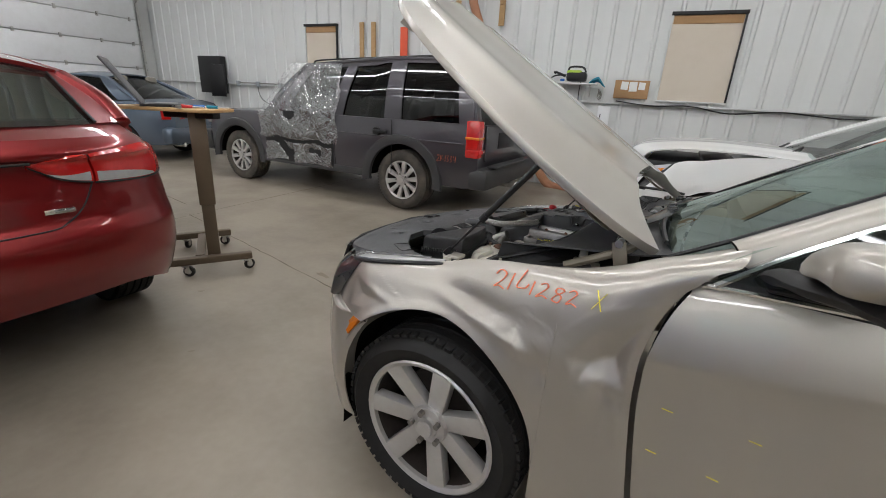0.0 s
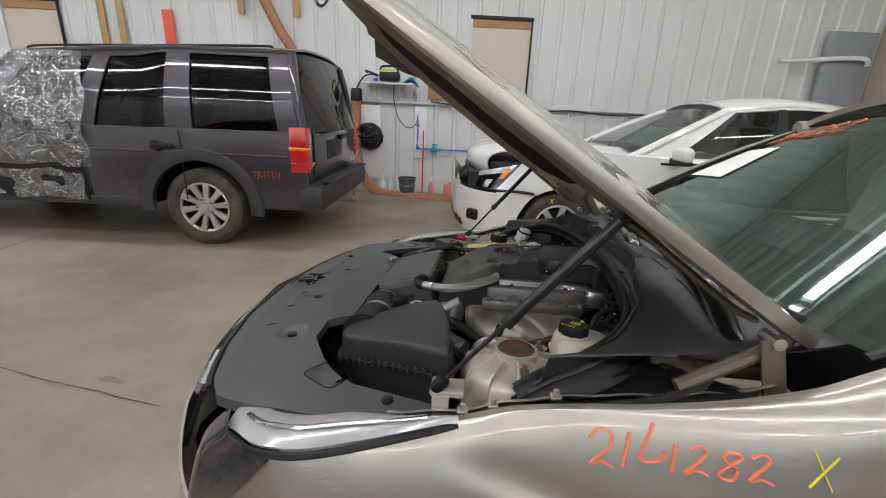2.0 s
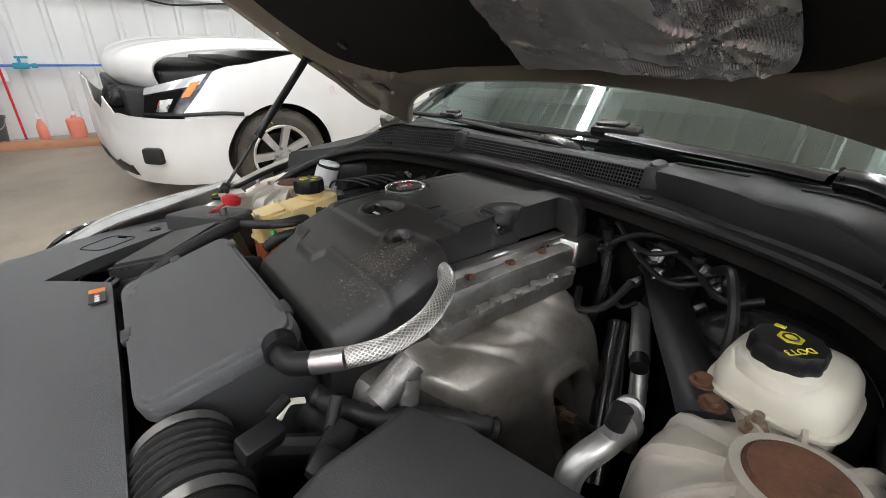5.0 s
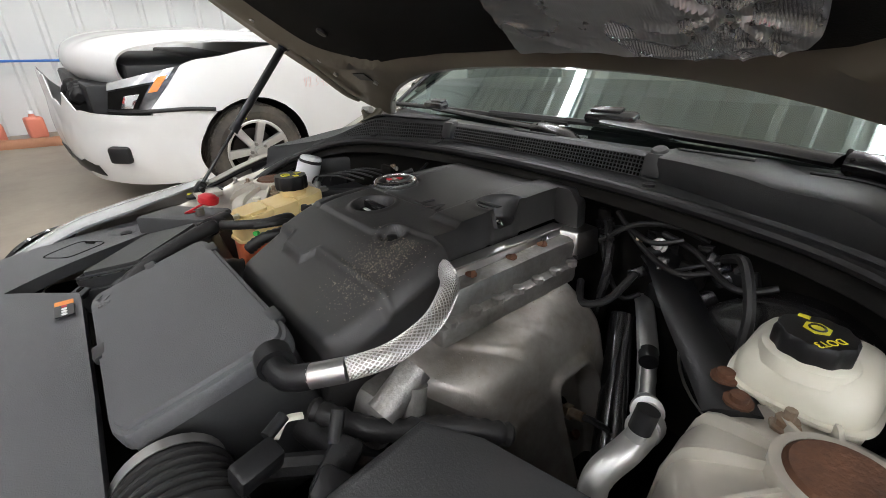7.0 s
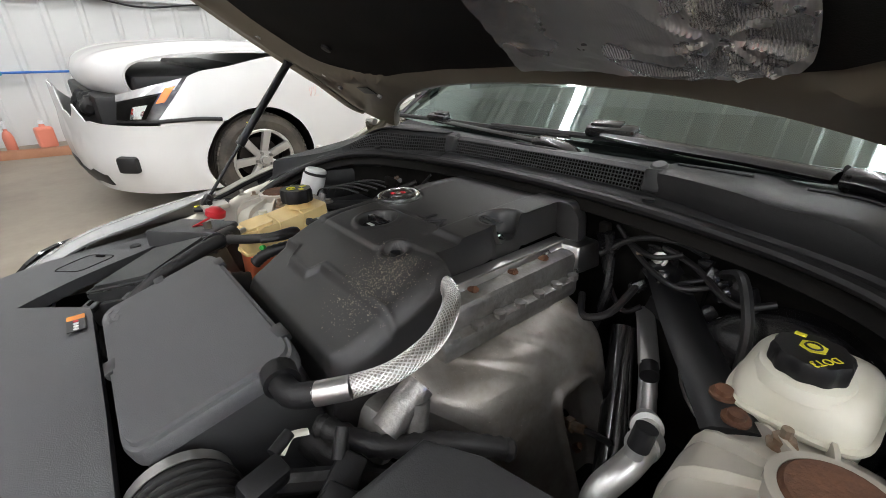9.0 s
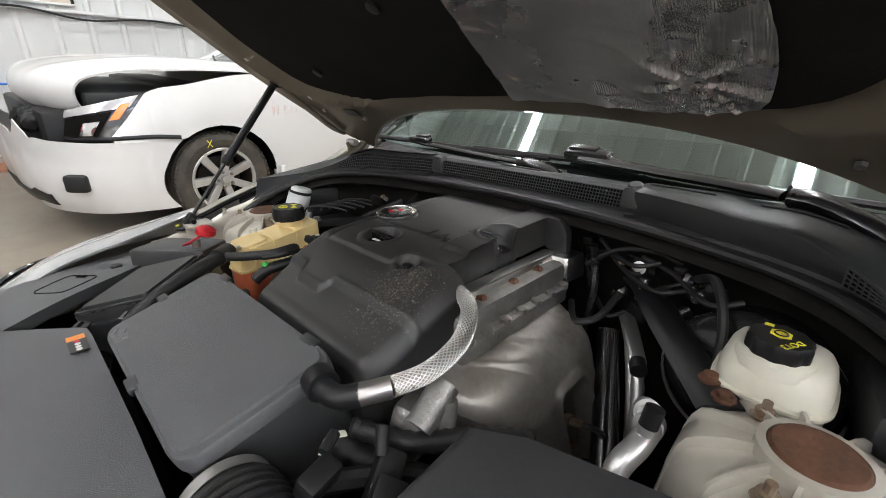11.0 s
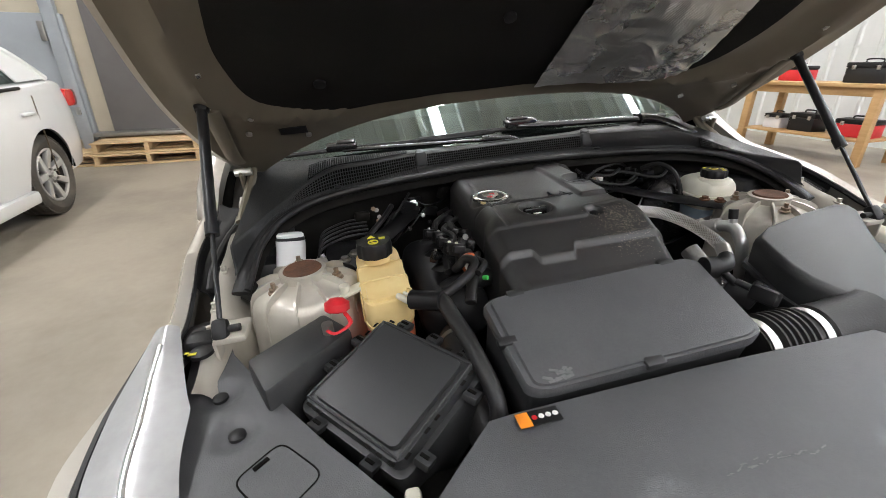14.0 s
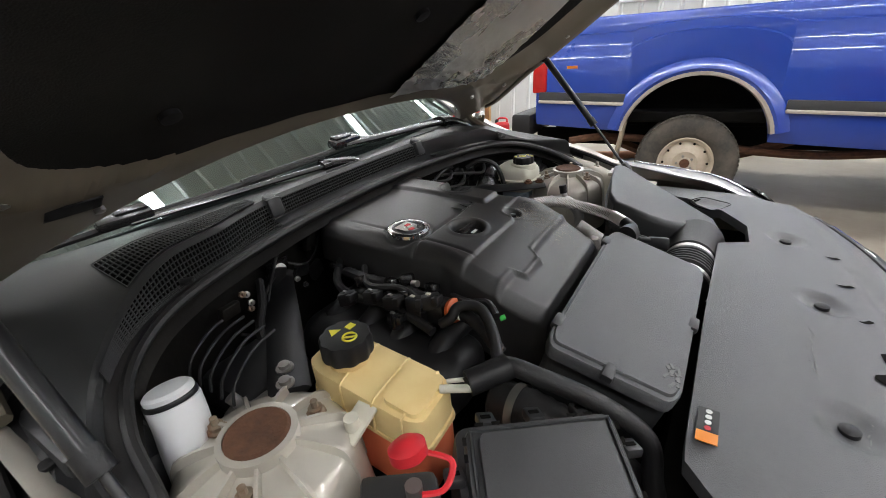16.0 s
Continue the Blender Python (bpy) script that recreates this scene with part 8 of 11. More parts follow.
# ribbed intake hose between the boxes
ax0, ax1 = Vector((-0.290, -0.128, 0.772)), Vector((-0.292, -0.262, 0.772))
d = (ax1 - ax0).normalized()
prof = [(0.046, 0), (0.046, 0.018)]
for i in range(6):
    prof += [(0.044, 0.022 + 0.011 * i), (0.052, 0.0255 + 0.011 * i), (0.052, 0.029 + 0.011 * i), (0.044, 0.0325 + 0.011 * i)]
prof += [(0.046, 0.094), (0.046, 0.114), (0.05, 0.118), (0.05, 0.16), (0.058, 0.22)]
bl = part("intake_bellows", Geo().lathe(prof, facing(d, ax0), 32), M_RUBBER, hero, "ribbed black intake hose")
for off in (0.010, 0.103):
    p = ax0 + d * off
    cl = part("hose_clamp", Geo().lathe([(0.0475, -0.006), (0.0485, -0.006), (0.0485, 0.007), (0.0475, 0.007)], facing(d, p), 32, close=False), M_STEEL, bl, "bright steel hose clamp")
    part("clamp_screw", Geo().rod(p + Vector((-0.050, -0.008, -0.012)), p + Vector((-0.050, 0.008, -0.012)), 0.006, n=8).box(p + Vector((-0.048, 0, -0.004)), (0.008, 0.012, 0.02), 0.002), M_BRASS, cl)

# driver's side air box: a wedge with rounded edges over a toothed flange
DB = [(-0.118, -0.300), (-0.20, -0.292), (-0.235, -0.300), (-0.335, -0.362), (-0.338, -0.385), (-0.326, -0.425), (-0.25, -0.475), (-0.16, -0.530), (-0.085, -0.585), (-0.066, -0.585), (-0.058, -0.56), (-0.072, -0.46), (-0.095, -0.35)]


def db_z(x, y):
    return 0.868 + 0.30 * (x + 0.12) + 0.02 * (y + 0.30)


def db_ring(scale, drop):
    cx, cy = -0.18, -0.42
    return [(cx + (x - cx) * scale, cy + (y - cy) * scale, db_z(cx + (x - cx) * scale, cy + (y - cy) * scale) - drop) for x, y in DB]


def ringed(rows, cap=True):
    g = Geo()
    m = len(rows[0])
    for r in rows:
        g.v += r
    for a in range(len(rows) - 1):
        g.f += [(a * m + i, a * m + (i + 1) % m, (a + 1) * m + (i + 1) % m, (a + 1) * m + i) for i in range(m)]
    g.f.append(tuple(range((len(rows) - 1) * m, len(rows) * m)))
    g.f.append(tuple(range(m))[::-1])
    return g


db = part("intake_box", ringed([db_ring(1.02, 0.20), db_ring(1.01, 0.05), db_ring(1.0, 0.016), db_ring(0.985, 0.006), db_ring(0.95, 0.001), db_ring(0.90, 0.0)]), M_BOXPL, hero, "black intake box with a toothed flange", sharp=50)
part("lid_flange", ringed([db_ring(1.07, 0.066), db_ring(1.08, 0.060), db_ring(1.07, 0.054), db_ring(1.0, 0.054)]), M_BOXPL, db)
for i in range(15):
    k = i / 14
    x, y = -0.318 + 0.245 * k, -0.436 - 0.158 * k
    part("tooth", Geo().box((x - 0.004, y - 0.006, db_z(x, y) - 0.050), (0.003, 0.016, 0.014), 0.001, rot=(0, 0, 25)), M_BOXPL, db)
part("sensor", Geo().box((-0.230, -0.215, 0.818), (0.042, 0.024, 0.026), 0.005, rot=(20, 0, 15)).rod((-0.215, -0.20, 0.828), (-0.195, -0.19, 0.832), 0.006), M_BLACK, db)
part("foam_tape", Geo().tube([(-0.205, -0.178, 0.800), (-0.190, -0.168, 0.806), (-0.172, -0.170, 0.802)], 0.0055, 6, flat=0.4), M_MILKY, db)

# engine cover
EC_Y = 0.012


def ec_half(x):
    return curve_at(x, [(-0.128, 0.150), (-0.10, 0.160), (-0.05, 0.168), (0.02, 0.17), (0.06, 0.162), (0.2, 0.168), (0.325, 0.164), (0.36, 0.15), (0.372, 0.13)])


def ec_top(x, y):
    q = y - EC_Y
    z = curve_at(x, [(-0.128, 0.838), (-0.12, 0.850), (-0.10, 0.859), (-0.04, 0.888), (0.0, 0.904), (0.05, 0.914), (0.2, 0.922), (0.33, 0.924), (0.36, 0.915), (0.372, 0.90)])
    edge = max(0.0, 1 - (ec_half(x) - abs(q)) / 0.024)
    z -= 0.020 * edge ** 2.0
    # stepped front: a ridge that jogs forward in its middle
    line = -0.052 - 0.020 * ramp(0.02, 0.034, q) * (1 - ramp(0.095, 0.109, q))
    z -= 0.0075 * (1 - ramp(line - 0.005, line + 0.001, x)) - 0.0022 * math.exp(-((x - line - 0.004) / 0.0035) ** 2)
    # raised rear plate with a bent front edge
    bend = 0.010 + 0.035 * ramp(-0.03, -0.075, q)
    z += 0.0045 * ramp(bend - 0.003, bend + 0.003, x) * (1 - 0.5 * edge)
    # shut lines and the raised block along the driver's side
    if q > -0.06:
        z -= 0.0035 * math.exp(-((x - 0.112 - 0.10 * max(0, -q)) / 0.0028) ** 2)
    z += 0.0075 * ramp(0.085, 0.097, x) * ramp(-0.064, -0.074, q)
    z -= 0.003 * math.exp(-((q - 0.128) / 0.003) ** 2) * ramp(0.0, 0.02, x) * ramp(0.30, 0.28, x)
    # ring round the emblem, the filler well and the stud well
    r = math.hypot(x - 0.153, y - 0.127)
    z -= 0.003 * math.exp(-((r - 0.0425) / 0.0025) ** 2)
    r = math.hypot(x - 0.066, y - 0.061)
    z += 0.0025 * math.exp(-((r - 0.0375) / 0.0035) ** 2) - 0.024 * (1 - ramp(0.029, 0.0325, r))
    # pocket scooped out of the driver's edge for the dipstick
    r = math.hypot((x - 0.186) * 0.85, y + 0.098)
    z -= 0.034 * (1 - ramp(0.020, 0.030, r)) - 0.002 * math.exp(-((r - 0.033) / 0.004) ** 2)
    # bulged shoulder over the hose outlet
    z += 0.006 * math.exp(-((x - 0.022) / 0.035) ** 2 - ((y + 0.118) / 0.028) ** 2)
    r = math.hypot(x - 0.025, y + 0.05)
    z += 0.0015 * math.exp(-((r - 0.0215) / 0.003) ** 2) - 0.008 * (1 - ramp(0.014, 0.0175, r))
    return z


def ec(u, v):
    x = -0.128 + 0.50 * u
    y = EC_Y + v * ec_half(x)
    # the driver's rear side is cut back beside the rocker cover
    if y < -0.115 and 0.045 < x < 0.312:
        y = -0.115 - (y + 0.115) * 0.12
    return (x, y, ec_top(x, y))


us, vs = lin(0, 1, 200), lin(-1, 1, 150)
g = Geo().skin(ec, us, vs)
n = len(vs)
ring = [i for i in range(n)] + [i * n + n - 1 for i in range(1, len(us))] + [(len(us) - 1) * n + i for i in range(n - 2, -1, -1)] + [i * n for i in range(len(us) - 2, 0, -1)]
k = len(g.v)
for drop, grow in ((0.006, 1.006), (0.5, 1.018), (1.0, 1.03)):
    g.v += [(g.v[i][0] - (0.008 * drop if g.v[i][0] < -0.1 else 0), EC_Y + (g.v[i][1] - EC_Y) * grow, g.v[i][2] - (0.005 if drop < 0.01 else drop * (0.12 if g.v[i][0] < 0.03 else 0.055))) for i in ring]
m = len(ring)
for a in range(3):
    g.f += [((ring[i] if a == 0 else k + (a - 1) * m + i), (ring[(i + 1) % m] if a == 0 else k + (a - 1) * m + (i + 1) % m), k + a * m + (i + 1) % m, k + a * m + i) for i in range(m)]
ecov = part("engine_cover", g, M_COVER, hero, "moulded black engine cover with dusty front", sharp=60)
emb = Vector((0.153, 0.127, ec_top(0.153, 0.127) + 0.0035))
tilt = Matrix.Translation(emb) @ Matrix(((1, 0, 0, 0), (0, 1, 0, 0), (0.06, 0, 1, 0), (0, 0, 0, 1)))
part("emblem_ring", Geo().lathe([(0.0395, -0.004), (0.0395, 0.002), (0.0365, 0.004), (0.0305, 0.004), (0.0295, 0.002), (0.0295, -0.004)], tilt, 32, close=False), M_CHROME, ecov, "round chrome emblem ring")
part("emblem_disc", Geo().lathe([(0.0298, 0.0), (0.0298, 0.002), (0.001, 0.0025)], tilt, 28), M_BLACKPRINT, ecov)
shield = part("emblem_shield", Geo().prism([(0.019, 0.018), (0.019, -0.018), (-0.006, -0.017), (-0.020, 0.0), (-0.006, 0.017)], 0.002, 0.0042, m=tilt), M_CHROME, ecov, "small shield in red and silver")
for i, mm in enumerate((M_REDCAP, M_GOLD, M_REDCAP)):
    part("field", Geo().box(tilt @ Vector((0.006 - 0.008 * i, 0.005 * (i - 1), 0.0046)), (0.007, 0.010, 0.0012)), mm, shield)
oil = Vector((0.066, 0.061, 0.905))
cap = part("oil_cap", Geo().lathe([(0.0275, -0.01), (0.0275, 0.002), (0.025, 0.004), (0.001, 0.004)], Matrix.Translation(oil), 24).box(oil + Vector((0, 0, 0.010)), (0.012, 0.050, 0.014), 0.004), M_GLOSSBLACK, ecov)
part("cap_mark", Geo().box(oil + Vector((-0.014, 0.0, 0.0078)), (0.006, 0.016, 0.0008)), M_PAPER, cap, "small white oil mark")
part("cover_stud", Geo().lathe([(0.008, 0.0), (0.008, 0.006), (0.004, 0.007), (0.001, 0.007)], pose(0.025, -0.05, ec_top(0.025, -0.05)), 6), M_BLACK, ecov)
text_part("cover_lettering", "VVT", 0.045, Matrix.Translation((0.125, -0.03, ec_top(0.125, -0.03) + 0.0005)) @ pose(0, 0, 0, 0, -3, 90), M_COVERLETTER, ecov)
for i in range(2):
    part("lettering_bar", Geo().box((0.155 - 0.014 * i + 0.02, -0.085, ec_top(0.16, -0.08) + 0.0005), (0.007, 0.055, 0.001)), M_COVERLETTER, ecov)
# dipstick pocket at the rear driver's edge
stick = part("dipstick", Geo().tube([Vector((0.184, -0.094, 0.893)) + Vector((0.3, -0.75, 0.0)).normalized() * 0.012 * math.cos(a) + Vector((0, 0, 0.012 * math.sin(a))) for a in lin(0, 2 * math.pi, 20)], 0.0042, 8, steps=1).rod((0.184, -0.094, 0.882), (0.190, -0.092, 0.80), 0.006, n=10), M_GLOSSBLACK, ecov, "black dipstick ring")
part("stick_mark", Geo().box((0.181, -0.1005, 0.9055), (0.008, 0.003, 0.003), 0.001), M_PAPER, stick)
# dust on the front driver's corner
dust = Geo()
for i in range(1500):
    x, y = random.gauss(-0.02, 0.035), random.gauss(-0.085, 0.028)
    if -0.115 < x < 0.03 and abs(y - EC_Y) < ec_half(x) - 0.01:
        q = 0.00028 + 0.0005 * random.random() ** 2 + (0.0006 if i % 50 == 0 else 0)
        dust.box((x, y, ec_top(x, y) + 0.0005), (q * 2 if i % 8 else q * 4.5, q * 1.3, q * 0.7), 0, rot=(0, 0, random.uniform(0, 90)))
tagged(part("dust_specks", dust, M_DUSTSPECK, ecov, "tan dust specks"), kind="stuff")

# rocker cover, bracket, heat shield
part("rocker_cover", Geo().box((0.16, -0.145, 0.838), (0.30, 0.05, 0.06), 0.012).box((0.14, -0.172, 0.818), (0.28, 0.03, 0.03), 0.008), M_CAST, hero, "grimy cast rocker cover edge")
br = part("shield_bracket", Geo().box((0.165, -0.146, 0.858), (0.27, 0.005, 0.046), 0.002, rot=(-24, 0, 0)).box((0.165, -0.130, 0.878), (0.27, 0.022, 0.004), 0.0015), M_BRIGHTSHEET, hero, "pressed steel bracket")
part("bracket_box", Geo().prism([(0.280, -0.112), (0.355, -0.122), (0.350, -0.182), (0.288, -0.176)], 0.828, 0.876, 0.005, top=0.86), M_BRIGHTSHEET, br, "bright folded sheet end")
for x in (0.08, 0.16, 0.23):
    part("bolt", Geo().rod((x, -0.146, 0.866), (x, -0.157, 0.871), 0.006, n=6), M_RUST, br)
for i in range(7):
    x = 0.02 + 0.042 * i
    part("cover_bolt", Geo().lathe([(0.009, 0), (0.009, 0.008), (0.006, 0.010), (0.001, 0.010)], pose(x, -0.180, 0.83), 8), M_CAST, hero)


def shield_pt(u, v):
    """u from the front to the rear, v from the engine side over the slope and down the outside."""
    prof = lambda t: (curve_at(v, t))
    y = prof([(0, -0.150), (0.10, -0.170), (0.30, -0.206), (0.43, -0.233), (0.50, -0.247), (0.58, -0.259), (0.75, -0.284), (1, -0.322)])
    z = prof([(0, 0.822), (0.10, 0.812), (0.30, 0.790), (0.43, 0.768), (0.50, 0.745), (0.58, 0.708), (0.75, 0.62), (1, 0.47)])
    x0 = prof([(0, -0.046), (0.15, -0.046), (0.30, -0.040), (0.43, -0.012), (0.52, 0.012), (0.65, 0.038), (1, 0.07)])
    x = x0 + (0.288 - x0) * u
    # front and rear edges bent down, the middle swollen
    f, b = max(0.0, 1 - u / 0.07), max(0.0, (u - 0.88) / 0.12)
    z += -0.012 * f ** 2 - 0.012 * (1 - u) * (1 - v) - 0.045 * b ** 2.5 * (1 - 0.5 * v)
    y += 0.030 * b ** 2.5 * ramp(0.3, 0.7, v) + 0.010 * f ** 2 * v
    swell = math.sin(math.pi * min(1, max(0, u))) * math.exp(-((v - 0.36) / 0.20) ** 2)
    z += 0.012 * swell
    y -= 0.006 * swell
    # pressed steps that run slanting over the slope
    for u0, k, h in ((0.10, 0.62, 0.0055), (0.36, 0.56, 0.007), (0.70, 0.40, 0.004)):
        e = (u - u0 - k * v) / 0.018
        fade = ramp(0.02, 0.12, v) * (1 - ramp(0.42, 0.52, v))
        z += h * fade * (0.5 * math.tanh(e) * math.exp(-(e / 5) ** 2) - 0.55 * math.exp(-(e / 1.3) ** 2) * ramp(0.25, 0.42, v))
    # framed recess round the sensor
    d = (abs((u - 0.60) / 0.19) ** 4 + abs((v - 0.735) / 0.185) ** 4) ** 0.25
    y -= 0.009 * math.exp(-((d - 1) / 0.10) ** 2) - 0.026 * ramp(0.97, 0.70, d)
    z += 0.003 * math.exp(-((d - 1) / 0.10) ** 2)
    nz = 0.0012 * noise.noise(Vector((x * 26, y * 26, z * 26))) + 0.0020 * noise.noise(Vector((x * 9, y * 9, z * 9)))
    return (x, y + nz, z + nz)


hs = part("heat_shield", Geo().skin(shield_pt, lin(0, 1, 120), lin(0, 1, 120)), M_SHIELD, hero, "stained pressed steel exhaust heat shield", thick=0.002, sharp=60)
part("front_skirt", Geo().skin(lambda u, v: tuple(Vector(shield_pt(0, 0.62 * u)) + Vector((0.03 * v, 0.045 * v * u, -0.24 * v))), lin(0, 1, 24), lin(0, 1, 4)), M_SHIELD, hs)
grit = Geo()
for i in range(500):
    u, v = random.random(), random.random() ** 1.6 * 0.6
    q = 0.0003 + 0.0005 * random.random() ** 2
    grit.box(Vector(shield_pt(u, v)) + Vector((0, -0.0005, 0.0008)), (q * 2, q * 1.6, q), 0, rot=(30, 0, random.uniform(0, 90)))
tagged(part("grit_specks", grit, M_DUSTSPECK, hs, "tan grit specks"), kind="stuff")
hp = Vector(shield_pt(0.52, 0.685))
part("sensor_hole", Geo().rod(hp + Vector((0, 0.006, -0.004)), hp + Vector((-0.001, -0.004, 0.003)), 0.017, n=20), M_DARK, hs)
sn = part("oxygen_sensor", Geo().rod(hp, hp + Vector((-0.004, -0.045, 0.016)), 0.007, n=8).rod(hp + Vector((-0.001, -0.014, 0.005)), hp + Vector((-0.003, -0.026, 0.009)), 0.011, n=6), M_RUSTYZINC, hs, "rusty oxygen sensor")
part("sensor_lead", Geo().tube([hp + Vector((-0.004, -0.045, 0.016)), hp + Vector((0.0, -0.062, 0.016)), hp + Vector((0.03, -0.07, -0.02)), hp + Vector((0.05, -0.07, -0.1))], 0.005, 6), M_RUBBER, hs)
for u, v in ((0.62, 0.80), ):
    part("shield_bolt", Geo().lathe([(0.010, 0), (0.010, 0.003), (0.006, 0.003), (0.006, 0.009)], facing((0.1, -0.6, 0.6), Vector(shield_pt(u, v))), 8), M_RUST, hs)

# braided hose from the cover to the air box
bh = [(0.031, -0.126, 0.899), (0.034, -0.146, 0.893), (0.024, -0.172, 0.891), (-0.001, -0.197, 0.889), (-0.043, -0.219, 0.880), (-0.095, -0.223, 0.871), (-0.137, -0.211, 0.8675)]
br_h = part("braided_hose", Geo().tube(bh, 0.0108, 16, steps=10, ripple=0.02), M_BRAID, hero, "braided stainless breather hose")
# crossing steel strands of the braid
path = smooth_line(bh, 22)
g = Geo()
for turn in (-1, 1):
    for k in range(15):
        pts = []
        for i, p in enumerate(path):
            d = (path[min(i + 1, len(path) - 1)] - path[max(i - 1, 0)]).normalized()
            a = d.cross(Vector((0, 0, 1))).normalized()
            b = a.cross(d)
            w = 2 * math.pi * k / 15 + turn * i * 0.15
            pts.append(p + (a * math.cos(w) + b * math.sin(w)) * 0.0108)
        g.tube(pts, 0.00075, 4, steps=1)
tagged(part("braid", g, M_STEEL, br_h, "woven steel strands"), kind="stuff")
part("ferrule", Geo().rod((-0.137, -0.211, 0.8675), (-0.166, -0.192, 0.863), 0.0122, n=20), M_STEEL, br_h)
part("elbow", Geo().tube([(-0.164, -0.193, 0.863), (-0.180, -0.178, 0.860), (-0.184, -0.156, 0.860), (-0.180, -0.138, 0.861)], 0.0130, 12), M_BLACK, br_h)
part("elbow_collar", Geo().rod((-0.183, -0.154, 0.860), (-0.180, -0.134, 0.861), 0.0185, n=18), M_BLACK, br_h)
part("hose_end", Geo().rod((0.030, -0.104, 0.900), (0.031, -0.128, 0.899), 0.0128, n=16), M_RUBBER, br_h)

# alternator side clutter between box and shield
part("casting", Geo().box((-0.09, -0.195, 0.78), (0.07, 0.05, 0.07), 0.015, rot=(10, 12, 20)).rod((-0.11, -0.22, 0.80), (-0.06, -0.215, 0.83), 0.018).rod((-0.085, -0.235, 0.77), (-0.07, -0.225, 0.82), 0.014), M_CAST, hero, "oily cast alloy bracket")
part("coil_pipe", Geo().tube([(-0.16, -0.165, 0.80), (-0.12, -0.225, 0.79), (-0.06, -0.265, 0.785), (0.0, -0.30, 0.76)], 0.012, 12, steps=10, ripple=0.10), M_RUBBER, hero, "ribbed black wiring tube")
part("plug", Geo().box((-0.17, -0.235, 0.785), (0.055, 0.03, 0.035), 0.006, rot=(25, -20, 30)).box((-0.185, -0.26, 0.795), (0.03, 0.034, 0.028), 0.005, rot=(25, -20, 30)).rod((-0.165, -0.225, 0.805), (-0.15, -0.21, 0.825), 0.007), M_BLACK, hero, "black sensor plug")
part("lower_hose", Geo().tube([(-0.20, 0.05, 0.72), (-0.16, -0.10, 0.74), (-0.12, -0.20, 0.72), (-0.02, -0.30, 0.66)], 0.022, 10), M_RUBBER, hero)
part("foil_wrap", Geo().rod((-0.10, -0.26, 0.74), (-0.04, -0.30, 0.73), 0.026, n=10), M_FOIL, hero)
part("loom", Geo().tube([(-0.24, -0.14, 0.74), (-0.20, -0.19, 0.77), (-0.13, -0.24, 0.76), (-0.05, -0.33, 0.72), (0.02, -0.40, 0.70)], 0.012, 8), M_RUBBER, hero)

# braces from bulkhead to towers
for s in (-1, 1):
    b = part("tower_brace", Geo().tube([(0.368, s * 0.272, 0.862), (0.348, s * 0.292, 0.848), (0.25, s * 0.362, 0.838), (0.155, s * 0.432, 0.836), (0.112, s * 0.462, 0.836)], 0.028, 8, flat=0.28), M_BLACK, hero, "black painted tower brace")
    part("brace_bolt", Geo().lathe([(0.012, 0), (0.012, 0.003), (0.0075, 0.0035), (0.0075, 0.010), (0.001, 0.011)], facing((-1, 0, 0.35), (0.362, s * 0.271, 0.868)), 12), M_STEEL, b, "bright washer and bolt")
    part("brace_plate", Geo().box((0.375, s * 0.271, 0.85), (0.006, 0.05, 0.075), 0.004, rot=(0, -10, 0)), M_GLOSSBLACK, b)
    for p in ((0.150, s * 0.438, 0.843), (0.124, s * 0.458, 0.843)):
        part("rusty_bolt", Geo().lathe([(0.0125, 0), (0.0125, 0.003), (0.0080, 0.0035), (0.0080, 0.009), (0.001, 0.010)], Matrix.Translation(p), 12), M_RUST if s < 0 else M_DULLSTEEL, b)

# brake booster and reservoir
bo = part("brake_booster", Geo().lathe([(0.02, 0.0), (0.06, 0.004), (0.090, 0.02), (0.104, 0.04), (0.107, 0.05), (0.104, 0.06), (0.10, 0.09)], facing((1, 0, 0.05), (0.235, -0.462, 0.775)), 36), M_GLOSSBLACK, hero, "black brake booster drum with a bright seam")
part("booster_edge", Geo().tube([Vector((0.288, -0.462 + 0.108 * math.cos(a), 0.770 + 0.108 * math.sin(a))) for a in lin(0, 2 * math.pi, 32)], 0.003, 6, steps=1), M_STEEL, bo)
part("master_cylinder", Geo().rod((0.09, -0.475, 0.765), (0.24, -0.465, 0.775), 0.024, n=16), M_CAST, bo)
def bowl(cx, cy, rows, n=40):
    """A rounded oblong body: rows of (half length, half width, height)."""
    ring = []
    for hx, hy, z in rows:
        ring.append([(cx + hx * math.copysign(abs(math.cos(a)) ** 0.55, math.cos(a)), cy + hy * math.copysign(abs(math.sin(a)) ** 0.55, math.sin(a)), z) for a in [2 * math.pi * i / n for i in range(n)]])
    return ringed(ring)


res = part("brake_reservoir", bowl(0.207, -0.490, [(0.048, 0.044, 0.806), (0.058, 0.052, 0.812), (0.061, 0.054, 0.842), (0.061, 0.054, 0.858), (0.058, 0.051, 0.870), (0.050, 0.046, 0.879), (0.040, 0.038, 0.884)]), M_MILKY, hero, "milky brake fluid reservoir with black cap", sharp=60)
part("seam", bowl(0.207, -0.490, [(0.063, 0.056, 0.841), (0.0655, 0.0585, 0.8425), (0.0655, 0.0585, 0.8455), (0.063, 0.056, 0.847)]), M_MILKY, res)
part("dome", Geo().lathe([(0.040, 0.874), (0.036, 0.886), (0.031, 0.889)], pose(0.185, -0.486, 0), 28), M_MILKY, res)
